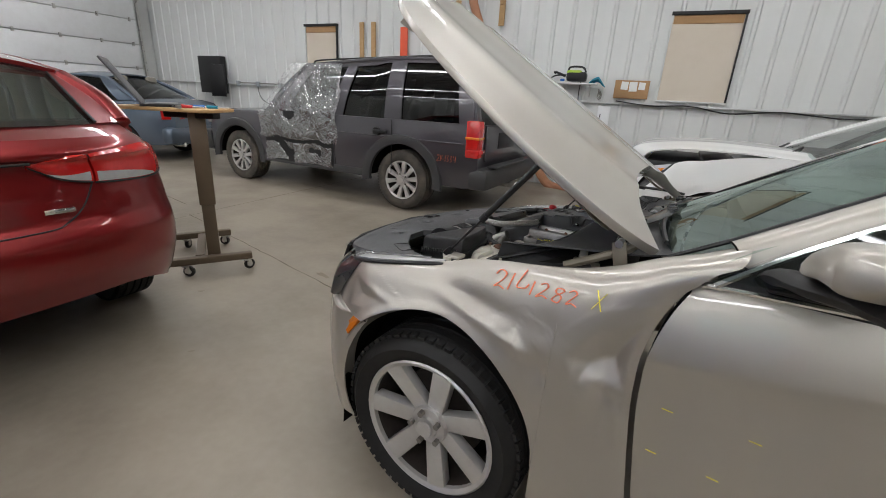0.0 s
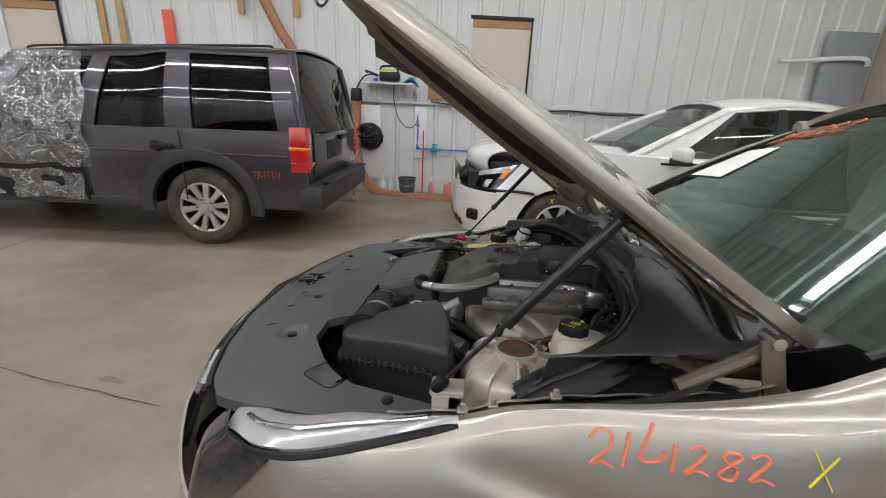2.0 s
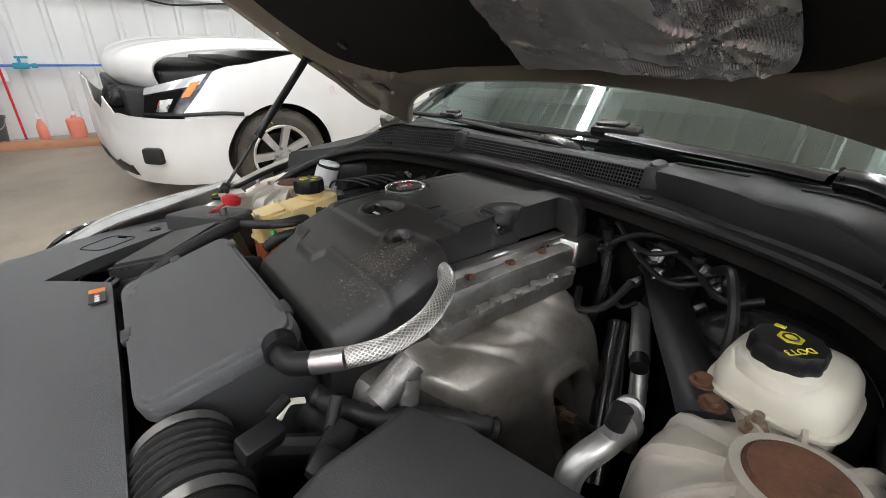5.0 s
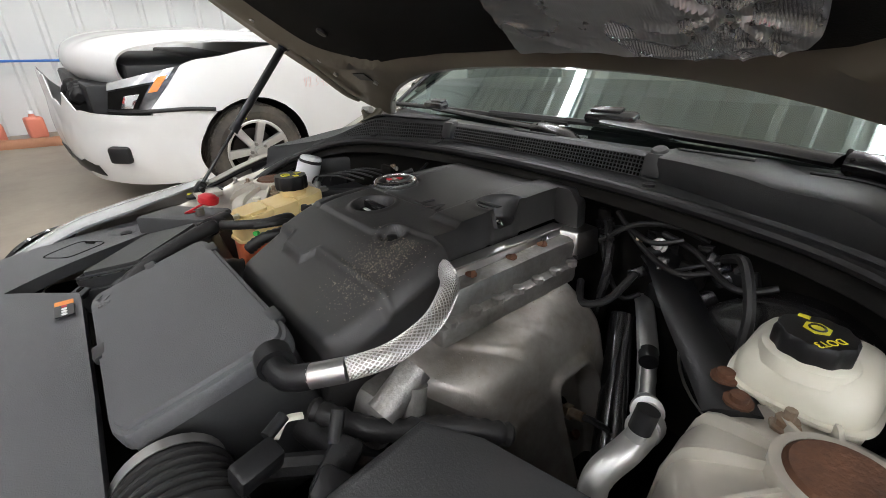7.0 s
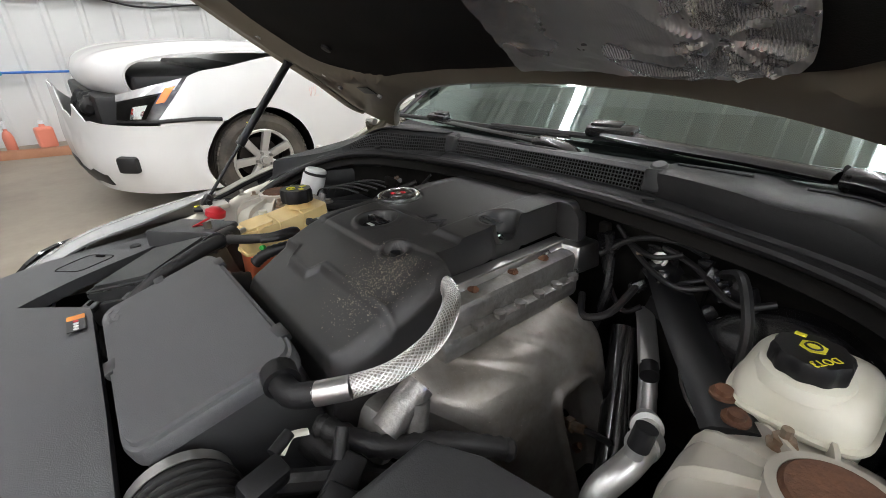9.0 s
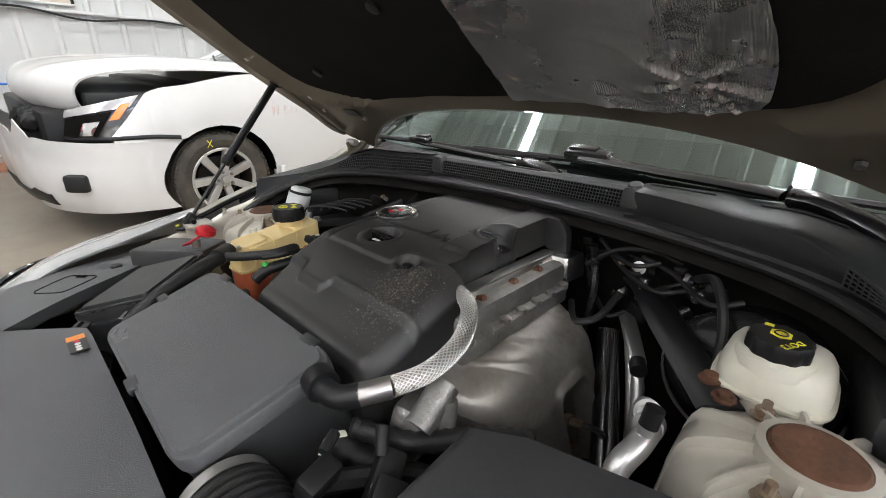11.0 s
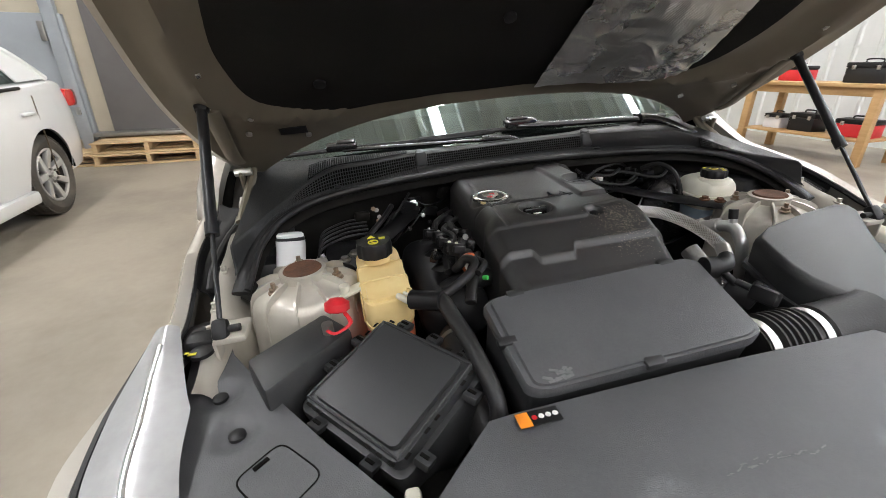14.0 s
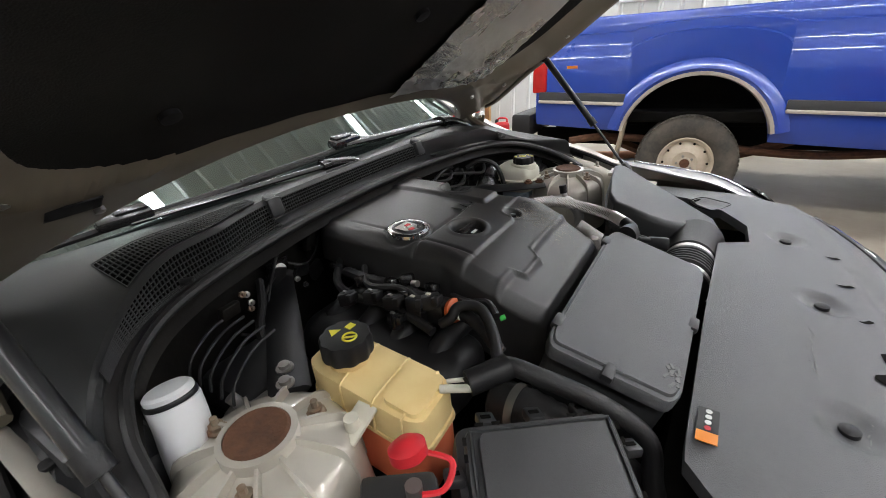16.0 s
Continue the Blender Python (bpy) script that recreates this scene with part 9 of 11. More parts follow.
part("lower_body", bowl(0.205, -0.486, [(0.036, 0.030, 0.775), (0.048, 0.042, 0.782), (0.050, 0.045, 0.806), (0.046, 0.042, 0.812)]), M_BLUEGREYPL, res, "bluish tinted lower bowl")


def fluted_cap(c, r, h, n=12, parent=None, label="", tilt=(0, 0, 1)):
    prof = []
    g = Geo()
    m = 72
    for rr, z in ((r * 0.96, 0), (r, h * 0.2), (r, h * 0.8), (r * 0.93, h)):
        for i in range(m):
            a = 2 * math.pi * i / m
            q = rr * (1 + 0.035 * math.cos(n * a))
            g.v.append((q * math.cos(a), q * math.sin(a), z))
    for j in range(3):
        g.f += [(j * m + i, j * m + (i + 1) % m, (j + 1) * m + (i + 1) % m, (j + 1) * m + i) for i in range(m)]
    g.f.append(tuple(range(3 * m, 4 * m)))
    k = len(g.v)
    me = g.mesh("cap")
    me.transform(facing(tilt, c))
    return part("cap", me, M_BLACK, parent, label)


bcap = fluted_cap((0.185, -0.486, 0.886), 0.0300, 0.022, 10, res, "black ribbed cap with yellow symbols")
part("cap_symbol", Geo().lathe([(0.011, 0.0), (0.011, 0.0008)], pose(0.188, -0.485, 0.9082), 6), M_YELLOW, bcap)
part("symbol_ring", Geo().tube([(0.188 + 0.006 * math.cos(a), -0.485 + 0.006 * math.sin(a), 0.9092) for a in lin(0, 6.283, 16)], 0.0011, 5, steps=1), M_BLACKPRINT, bcap)
text_part("cap_text", "DOT3", 0.011, pose(0.170, -0.497, 0.9082, 0, 0, 150), M_YELLOW, bcap, 0.0004)
part("symbol_book", Geo().box((0.204, -0.472, 0.9084), (0.006, 0.009, 0.0008)), M_YELLOW, bcap)
part("reservoir_lead", Geo().tube([(0.315, -0.37, 0.895), (0.285, -0.395, 0.912), (0.25, -0.415, 0.90), (0.232, -0.428, 0.865), (0.222, -0.432, 0.82)], 0.0065, 8), M_RUBBER, hero)

# refrigerant pipe with its black valve cap
ac = part("ac_pipe", Geo().tube([(-0.02, -0.405, 0.70), (-0.012, -0.402, 0.775), (0.0, -0.402, 0.800), (0.03, -0.41, 0.815), (0.075, -0.405, 0.805), (0.12, -0.385, 0.79)], 0.0130, 14, steps=8), M_ALUPIPE, hero, "cast aluminium refrigerant pipe")
part("pipe_collar", Geo().rod((0.062, -0.406, 0.810), (0.080, -0.404, 0.803), 0.0165, n=18).rod((0.098, -0.395, 0.80), (0.106, -0.391, 0.795), 0.0165, n=18), M_ALUPIPE, ac)
part("valve_stem", Geo().rod((0.030, -0.41, 0.815), (0.036, -0.412, 0.838), 0.008, n=14), M_ALUPIPE, ac)
part("valve_cap", Geo().rod((0.036, -0.412, 0.834), (0.041, -0.414, 0.855), 0.0100, n=18), M_BLACK, ac)
part("pipe_block", Geo().tube([(0.354, -0.266, 0.777), (0.325, -0.284, 0.776), (0.275, -0.312, 0.773), (0.236, -0.334, 0.768)], 0.014, 10, flat=0.65), M_ALUPIPE, hero, "cast aluminium pipe block")
part("pipe_end", Geo().rod((0.240, -0.332, 0.768), (0.222, -0.342, 0.765), 0.0125, n=16), M_BLACK, hero)
part("thin_pipe", Geo().tube([(0.315, -0.290, 0.770), (0.298, -0.300, 0.748), (0.268, -0.322, 0.70), (0.235, -0.345, 0.62)], 0.0085, 10), M_ALUPIPE, hero)
part("pipe_wrap", Geo().tube([(0.285, -0.310, 0.768), (0.262, -0.328, 0.742), (0.236, -0.346, 0.69), (0.215, -0.356, 0.63)], 0.0105, 10, ripple=0.05), M_ALUPIPE, hero)
part("steering_shaft", Geo().rod((0.325, -0.262, 0.752), (0.155, -0.352, 0.60), 0.012, n=12).rod((0.325, -0.250, 0.75), (0.165, -0.335, 0.58), 0.018, n=12), M_GLOSSBLACK, hero)
part("bulkhead_pipe", Geo().tube([(0.33, -0.20, 0.90), (0.335, -0.205, 0.86), (0.32, -0.215, 0.80), (0.30, -0.21, 0.72)], 0.008, 8), M_GLOSSBLACK, hero)
for i in range(9):
    x, y, z = 0.36 - 0.02 * random.random(), -0.22 - 0.22 * random.random(), 0.80 + 0.09 * random.random()
    part("bulkhead_clip", Geo().box((x - 0.02, y, z), (0.02, 0.018, 0.022), 0.004, rot=(random.uniform(0, 60), 20, 30)), M_GLOSSBLACK, hero)

# passenger side: coolant tank, washer neck, battery cover, fuse box
def tank_pt(u, v, lift=0.0):
    a, b = Vector((0.115, 0.352, 0.868)), Vector((0.105, 0.437, 0.868))
    d, c = Vector((-0.072, 0.345, 0.842)), Vector((-0.075, 0.432, 0.838))
    return a.lerp(b, u).lerp(d.lerp(c, u), v) + Vector((0, 0, lift))


tk = part("coolant_tank", slab_on(tank_pt, 0.0, -0.046, 0.0, corner=0.2), M_TANK, hero, "yellowed coolant tank half full of orange fluid")
part("coolant", slab_on(tank_pt, 0.004, -0.13, -0.044, corner=0.2), M_COOLANT, tk, "orange coolant showing through the tank")
part("tank_seam", slab_on(tank_pt, -0.025, -0.049, -0.044, corner=0.2), M_TANK, tk)
for v in (0.34, 0.62, 0.86):
    part("tank_rib", Geo().tube([tank_pt(u, v, l) for u, l in ((-0.012, -0.045), (-0.012, -0.012), (0.06, 0.0015), (0.5, 0.0025), (0.94, 0.0015), (1.012, -0.012), (1.012, -0.045))], 0.0020, 6, steps=3), M_TANK, tk)
part("tank_step", slab_on(lambda u, v, l: tank_pt(0.10 + 0.80 * u, 0.66 + 0.30 * v, l), 0.0, -0.01, 0.006, corner=0.2), M_TANK, tk)
part("neck", Geo().lathe([(0.027, 0.862), (0.027, 0.882)], pose(0.062, 0.396, 0), 24), M_TANK, tk)
tcap = fluted_cap((0.060, 0.397, 0.876), 0.034, 0.028, 10, tk, "black ribbed cap with yellow warning signs")
part("cap_triangle", Geo().prism([(0.072, 0.408), (0.072, 0.392), (0.086, 0.400)], 0.9042, 0.905), M_YELLOW, tcap)
part("cap_ring", Geo().tube([(0.050 + 0.009 * math.cos(a), 0.398 + 0.009 * math.sin(a), 0.9048) for a in lin(0, 6.283, 18)], 0.0014, 5, steps=1), M_YELLOW, tcap)
part("cap_bar", Geo().box((0.050, 0.398, 0.9046), (0.016, 0.003, 0.001), 0, rot=(0, 0, 40)), M_YELLOW, tcap)
part("cap_book", Geo().box((0.066, 0.380, 0.9046), (0.010, 0.012, 0.001)), M_YELLOW, tcap)
part("spigot", Geo().rod((-0.066, 0.372, 0.846), (-0.108, 0.350, 0.848), 0.0055, n=10).rod((-0.07, 0.362, 0.852), (-0.105, 0.338, 0.853), 0.003, n=8), M_MILKY, tk)
part("tank_lug", Geo().box((0.0, 0.455, 0.835), (0.03, 0.05, 0.006), 0.002, rot=(-20, 0, 0)).rod((0.0, 0.462, 0.83), (0.0, 0.462, 0.85), 0.009, n=12), M_MILKY, tk)
wn = part("washer_neck", Geo().tube([(0.135, 0.580, 0.72), (0.15, 0.578, 0.80), (0.170, 0.568, 0.86), (0.178, 0.565, 0.885)], 0.030, 16, steps=6), M_WHITEPL, hero, "white washer bottle neck")
part("neck_ring", Geo().lathe([(0.0285, 0), (0.0295, 0.002), (0.0295, 0.006), (0.0285, 0.008)], facing((0.25, -0.08, 0.96), (0.180, 0.565, 0.884)), 24), M_BLACK, wn)
part("neck_cap", Geo().lathe([(0.0275, 0), (0.0275, 0.006), (0.024, 0.0095), (0.001, 0.0105)], facing((0.25, -0.08, 0.96), (0.182, 0.5645, 0.891)), 24), M_WHITEPL, wn)
fins = part("module_bracket", Geo().box((0.215, 0.445, 0.80), (0.12, 0.12, 0.07), 0.02), M_BLACK, hero, "black module with bent fins")
for i in range(5):
    x = 0.165 + 0.026 * i
    part("fin", Geo().tube([(x + 0.05, 0.40, 0.862), (x + 0.03, 0.45, 0.868), (x, 0.50, 0.862), (x - 0.01, 0.515, 0.84)], 0.0024, 6), M_BLACK, fins)
part("alloy_block", Geo().box((0.155, 0.49, 0.80), (0.07, 0.06, 0.05), 0.01, rot=(0, 0, 25)).rod((0.16, 0.50, 0.82), (0.17, 0.51, 0.845), 0.008), M_CAST, hero)

bat = part("battery_cover", Geo().prism([(-0.045, 0.502), (-0.142, 0.612), (-0.225, 0.575), (-0.112, 0.455)], 0.70, 0.828, 0.008), M_BOXPL, hero, "black battery terminal cover")
part("terminal", Geo().rod((-0.112, 0.492, 0.825), (-0.112, 0.492, 0.845), 0.009, n=12), M_DULLSTEEL, bat)
rc = part("red_cap", Geo().lathe([(0.017, 0), (0.020, 0.003), (0.020, 0.014), (0.015, 0.017), (0.012, 0.020), (0.001, 0.0215)], facing((0.25, -0.1, 0.9), (-0.096, 0.474, 0.855)), 24), M_REDCAP, bat, "bright red terminal cap on a strap")
part("strap", Geo().tube([(-0.110, 0.462, 0.858), (-0.135, 0.455, 0.852), (-0.140, 0.478, 0.842), (-0.122, 0.492, 0.838)], 0.0035, 6, flat=0.6), M_REDCAP, rc)
part("lead", Geo().tube([(-0.10, 0.63, 0.76), (-0.125, 0.60, 0.80), (-0.15, 0.585, 0.805), (-0.19, 0.57, 0.80)], 0.008, 8), M_RUBBER, bat)


def fuse(u, v, lift=0.0):
    a, b = Vector((-0.104, 0.402, 0.839)), Vector((-0.254, 0.275, 0.822))
    d, c = Vector((-0.208, 0.547, 0.789)), Vector((-0.360, 0.418, 0.771))
    n = (b - a).cross(d - a).normalized()
    n = n if n.z > 0 else -n
    return a.lerp(b, u).lerp(d.lerp(c, u), v) + n * lift


fx = part("fuse_box", slab_on(fuse, 0.0, -0.12, -0.016, corner=0.08), M_BOXPL, hero, "black fuse box with clipped lid")
part("lid", slab_on(lambda u, v, l: fuse(0.5 + (u - 0.5) * 0.9, 0.5 + (v - 0.5) * 0.9, l), 0.0, -0.02, 0.003, corner=0.08), M_BOXPL, fx)
part("lid_step", slab_on(lambda u, v, l: fuse(0.5 + (u - 0.5) * 0.76, 0.5 + (v - 0.5) * 0.78, l), 0.0, 0.0, 0.011, corner=0.07), M_BOXPL, fx)
for u, v in ((0.5, -0.02), (0.2, -0.02), (0.8, -0.02), (1.02, 0.25), (1.02, 0.8), (0.25, 1.02), (0.75, 1.02), (-0.02, 0.6), (-0.02, 0.3)):
    p = fuse(u, v, -0.014)
    c = part("latch", Geo().box(p, (0.022, 0.022, 0.012), 0.003, rot=(10, -12, 45)), M_BOXPL, fx)
    part("latch_slot", Geo().box(p + Vector((0, 0, 0.006)), (0.012, 0.005, 0.004), 0, rot=(10, -12, 45)), M_DARK, c)
# slotted rim round the lid
for u, v, du, dv in [(k, w, 0.05, 0.022) for w in (0.045, 0.955) for k in (0.14, 0.24, 0.70, 0.80, 0.90)] + [(w, k, 0.022, 0.05) for w in (0.045, 0.955) for k in (0.14, 0.24, 0.55, 0.66, 0.86)]:
    q = [fuse(u + a * du * 0.5, v + b * dv * 0.5, 0.0042) for a, b in ((-1, -1), (1, -1), (1, 1), (-1, 1))]
    part("rim_slot", Geo().add([tuple(p) for p in q], [(0, 1, 2, 3)]), M_DARK, fx)
for w in (0.085, 0.915):
    part("lid_rib", Geo().tube([fuse(w, k, 0.005) for k in lin(0.08, 0.92, 4)], 0.0022, 6, steps=1), M_BOXPL, fx)
    part("lid_rib", Geo().tube([fuse(k, w, 0.005) for k in lin(0.08, 0.92, 4)], 0.0022, 6, steps=1), M_BOXPL, fx)
part("box_lug", Geo().box(fuse(1.08, 1.02, -0.03), (0.02, 0.02, 0.03), 0.006), M_MILKY, fx)

# hoses at the front of the tank
hz = part("tank_hose", Geo().tube([(-0.098, 0.355, 0.850), (-0.120, 0.312, 0.858), (-0.165, 0.300, 0.850), (-0.240, 0.285, 0.825), (-0.295, 0.275, 0.785), (-0.31, 0.285, 0.73), (-0.33, 0.30, 0.68)], 0.0125, 12, steps=8), M_RUBBER, hero, "black coolant hose")
part("hose_joint", Geo().rod((-0.095, 0.352, 0.851), (-0.130, 0.308, 0.858), 0.0165, n=16), M_BLACK, hz)
part("hose_branch", Geo().tube([(-0.118, 0.315, 0.857), (-0.095, 0.275, 0.862), (-0.06, 0.235, 0.868), (-0.035, 0.225, 0.872), (-0.012, 0.235, 0.868), (-0.006, 0.245, 0.855), (0.01, 0.25, 0.84)], 0.0085, 10, steps=8), M_RUBBER, hz)
part("green_clip", Geo().rod((-0.076, 0.221, 0.858), (-0.082, 0.215, 0.860), 0.0042, n=10), M_GREENCLIP, hz, "bright green clip")
qc = part("quick_connector", Geo().lathe([(0.014, 0), (0.0195, 0.003), (0.0195, 0.009), (0.013, 0.012)], facing((-1, 0.2, 0.3), (0.008, 0.222, 0.850)), 20), M_ORANGERING, hero, "orange-red connector ring")
part("connector_hose", Geo().tube([(0.002, 0.222, 0.848), (-0.03, 0.225, 0.846), (-0.065, 0.24, 0.838), (-0.09, 0.25, 0.82)], 0.0105, 10, steps=8, ripple=0.06), M_RUBBER, qc)
part("connector_tip", Geo().rod((-0.004, 0.223, 0.85), (-0.012, 0.224, 0.852), 0.0125, n=12), M_MILKY, qc)
part("connector_body", Geo().box((0.03, 0.225, 0.845), (0.035, 0.035, 0.04), 0.008).box((0.06, 0.23, 0.84), (0.03, 0.05, 0.03), 0.006), M_BLACK, qc)
mf = part("inlet_manifold", Geo().box((0.12, 0.26, 0.755), (0.34, 0.14, 0.11), 0.045, seg=4), M_BLACK, hero, "black moulded inlet manifold")
for i in range(4):
    x = 0.0 + 0.075 * i
    part("runner", Geo().tube([(x, 0.18, 0.815), (x + 0.005, 0.23, 0.812), (x + 0.01, 0.285, 0.785), (x + 0.01, 0.315, 0.72)], 0.020, 12, steps=5), M_BLACK, mf)
part("fuel_loom", Geo().tube([(0.26, 0.20, 0.85), (0.19, 0.215, 0.858), (0.12, 0.205, 0.852), (0.07, 0.22, 0.856), (0.03, 0.215, 0.85)], 0.011, 8, steps=8, ripple=0.05), M_RUBBER, mf)
for x, y, z in ((0.20, 0.22, 0.855), (0.135, 0.215, 0.862), (0.09, 0.235, 0.86), (0.055, 0.205, 0.866), (0.11, 0.20, 0.868)):
    part("injector_plug", Geo().box((x, y, z), (0.024, 0.018, 0.022), 0.004, rot=(15, 10, random.uniform(-30, 30))), M_GLOSSBLACK, mf)
part("silver_tip", Geo().rod((0.095, 0.205, 0.868), (0.083, 0.207, 0.871), 0.006, n=10), M_STEEL, mf)
part("radiator_hose", Geo().tube([(-0.10, 0.28, 0.76), (-0.16, 0.29, 0.77), (-0.23, 0.285, 0.74), (-0.32, 0.27, 0.66)], 0.032, 14, steps=8, ripple=0.03), M_RUBBER, hero)
part("worm_clamp", Geo().lathe([(0.0335, -0.006), (0.0345, -0.006), (0.0345, 0.006), (0.0335, 0.006)], facing((-1, 0.1, 0.1), (-0.135, 0.287, 0.768)), 28, close=False), M_DULLSTEEL, hero)
# bonnet release and clips at the passenger corner
part("corner_bracket", Geo().box((-0.02, 0.715, 0.80), (0.05, 0.06, 0.05), 0.012, rot=(0, 10, 20)).box((-0.05, 0.70, 0.815), (0.04, 0.05, 0.03), 0.01), M_BLACK, hero)
part("adjuster_dial", Geo().lathe([(0.018, 0), (0.018, 0.006), (0.012, 0.008), (0.001, 0.008)], pose(-0.085, 0.69, 0.815), 20), M_BLACK, hero)
part("dial_marks", Geo().box((-0.095, 0.70, 0.824), (0.006, 0.012, 0.001)).box((-0.088, 0.71, 0.823), (0.006, 0.006, 0.001)), M_YELLOW, hero)
# driver's rear tray
tr = part("bay_tray", Geo().prism([(0.17, -0.575), (0.19, -0.66), (0.45, -0.665), (0.46, -0.60), (0.34, -0.55)], 0.80, 0.865, 0.01), M_BOXPL, hero, "black plastic side tray")
part("clear_clip", Geo().box((0.331, -0.593, 0.922), (0.02, 0.022, 0.026), 0.006).box((0.331, -0.588, 0.910), (0.026, 0.012, 0.012), 0.003), M_MILKY, tr)
part("pale_bracket", Geo().prism([(0.296, -0.578), (0.312, -0.600), (0.385, -0.600), (0.372, -0.578)], 0.845, 0.905, 0.008), M_GOLDIN, tr, "bare champagne bracket")
part("passenger_tray", Geo().prism([(0.20, 0.60), (0.19, 0.67), (0.45, 0.68), (0.48, 0.56), (0.36, 0.55)], 0.82, 0.885, 0.01), M_BOXPL, hero, "black plastic side tray")

# wiring over the inlet side and along the bulkhead
for pts, r in (([(0.30, 0.17, 0.86), (0.25, 0.235, 0.85), (0.20, 0.245, 0.835), (0.13, 0.25, 0.845), (0.07, 0.255, 0.84), (0.02, 0.262, 0.83)], 0.008),
               ([(0.22, 0.19, 0.865), (0.17, 0.235, 0.862), (0.11, 0.228, 0.868), (0.07, 0.235, 0.865), (0.045, 0.25, 0.85)], 0.006),
               ([(0.02, 0.20, 0.86), (-0.02, 0.215, 0.868), (-0.05, 0.21, 0.872), (-0.075, 0.23, 0.868)], 0.006),
               ([(0.34, 0.33, 0.88), (0.30, 0.36, 0.86), (0.26, 0.40, 0.835), (0.2, 0.42, 0.80)], 0.007),
               ([(0.345, -0.34, 0.90), (0.33, -0.30, 0.915), (0.335, -0.24, 0.90), (0.33, -0.19, 0.86)], 0.0042),
               ([(0.32, -0.26, 0.83), (0.27, -0.25, 0.80), (0.25, -0.22, 0.79), (0.29, -0.19, 0.80)], 0.006)):
    part("wiring_loom", Geo().tube(pts, r, 8, steps=7, ripple=0.04), M_RUBBER, hero)
for x, y, z, mm in ((0.06, 0.247, 0.862, M_BLACK), (0.10, 0.255, 0.858, M_BLACK), (0.035, 0.238, 0.868, M_BLACK), (0.15, 0.25, 0.852, M_BLACK), (0.20, 0.262, 0.842, M_BLACK), (0.085, 0.272, 0.838, M_GLOSSBLACK)):
    pl = part("wire_plug", Geo().box((x, y, z), (0.030, 0.020, 0.024), 0.004, rot=(12, 8, random.uniform(-40, 40))).box((x - 0.012, y, z + 0.006), (0.012, 0.024, 0.014), 0.003, rot=(12, 8, 10)), mm, hero)
    part("plug_clip", Geo().box((x + 0.004, y, z + 0.013), (0.008, 0.006, 0.003), 0.001), M_MILKY if x < 0.07 else M_DULLSTEEL, pl)
# thin chrome-edged fuel line loop beside the cover
part("fuel_line", Geo().tube([(0.31, 0.175, 0.84), (0.30, 0.20, 0.855), (0.27, 0.205, 0.86)], 0.006, 8), M_GLOSSBLACK, hero)
# cables, clips and small brackets on the bulkhead
for i in range(10):
    side = 1 if i % 2 else -1
    y0 = side * random.uniform(0.16, 0.30)
    y1 = y0 + side * random.uniform(0.06, 0.18)
    z0, z1 = random.uniform(0.84, 0.915), random.uniform(0.78, 0.90)
    xa, xb = seal_x(y0) - 0.012, seal_x(y1) - 0.022
    part("bulkhead_cable", Geo().tube([(xa, y0, z0), (xa - 0.02, y0 + 0.35 * (y1 - y0), 0.5 * (z0 + z1) - random.uniform(-0.01, 0.035)), (xb - 0.012, y0 + 0.75 * (y1 - y0), z1 - 0.012), (xb, y1, z1)], random.uniform(0.0025, 0.0045), 8, steps=6), random.choice((M_GLOSSBLACK, M_RUBBER, M_BLACK)), hero)
for i in range(12):
    side = 1 if i % 2 else -1
    y, z = side * random.uniform(0.17, 0.42), random.uniform(0.79, 0.915)
    part("bulkhead_bracket", Geo().box((seal_x(y) - 0.008, y, z), (0.012, random.uniform(0.015, 0.04), random.uniform(0.012, 0.035)), 0.003, rot=(random.uniform(-25, 25), -8, side * 12)), random.choice((M_GLOSSBLACK, M_BLACK, M_BULK)), hero)
# bolts, nuts and stone chips low on the bulkhead
for i in range(14):
    y = random.choice((-1, 1)) * random.uniform(0.20, 0.42)
    part("bulkhead_stud", Geo().lathe([(0.006, 0), (0.006, 0.004), (0.003, 0.0045), (0.003, 0.010)], facing((-1, 0, 0.3), (seal_x(y) * 0.92 + 0.012, y, random.uniform(0.80, 0.90))), 6), random.choice((M_DULLSTEEL, M_BLACK, M_RUSTYZINC)), hero)

# black side panels between the seal and the wings
for s in (-1, 1):
    def side_panel(u, v):
        p = smooth_line(SEAL, 5)[u]
        x = p.x + 0.10 * v * (p.x - 0.06) / 0.3
        w = Vector((x, wing_in(x) - 0.006, wing_top(x) - 0.007))
        q = Vector((p.x, p.y + 0.012, p.z - 0.008)).lerp(w, v)
        return (q.x, s * q.y, q.z - 0.035 * math.sin(math.pi * v) ** 0.7 + 0.006 * math.sin(18 * v))
    sp = part("side_panel", Geo().skin(side_panel, range(2, 31), lin(0, 1, 12)), M_BLACK, hero, "black plastic side panel beside the cowl", thick=0.003)
    for k in (6, 14, 24):
        q = Vector(side_panel(k, 0.45))
        part("panel_pin", Geo().lathe([(0.009, 0), (0.009, 0.004), (0.001, 0.005)], Matrix.Translation(q + Vector((0, 0, 0.002))), 12), M_BLACK, sp)
    part("panel_ridge", Geo().tube([side_panel(k, 0.72)[:2] + (side_panel(k, 0.72)[2] + 0.006,) for k in (3, 8, 13, 18, 24, 29)], 0.008, 8, steps=5), M_COVER, sp)

# ---- loose things round the walls and on the floor ----
def pipe(name, pts, r, material, label, category, steps=6, ripple=0.0, n=10, flat=1.0):
    return solid(name, Geo().tube(pts, r, n, steps=steps, ripple=ripple, flat=flat), material, label, category)


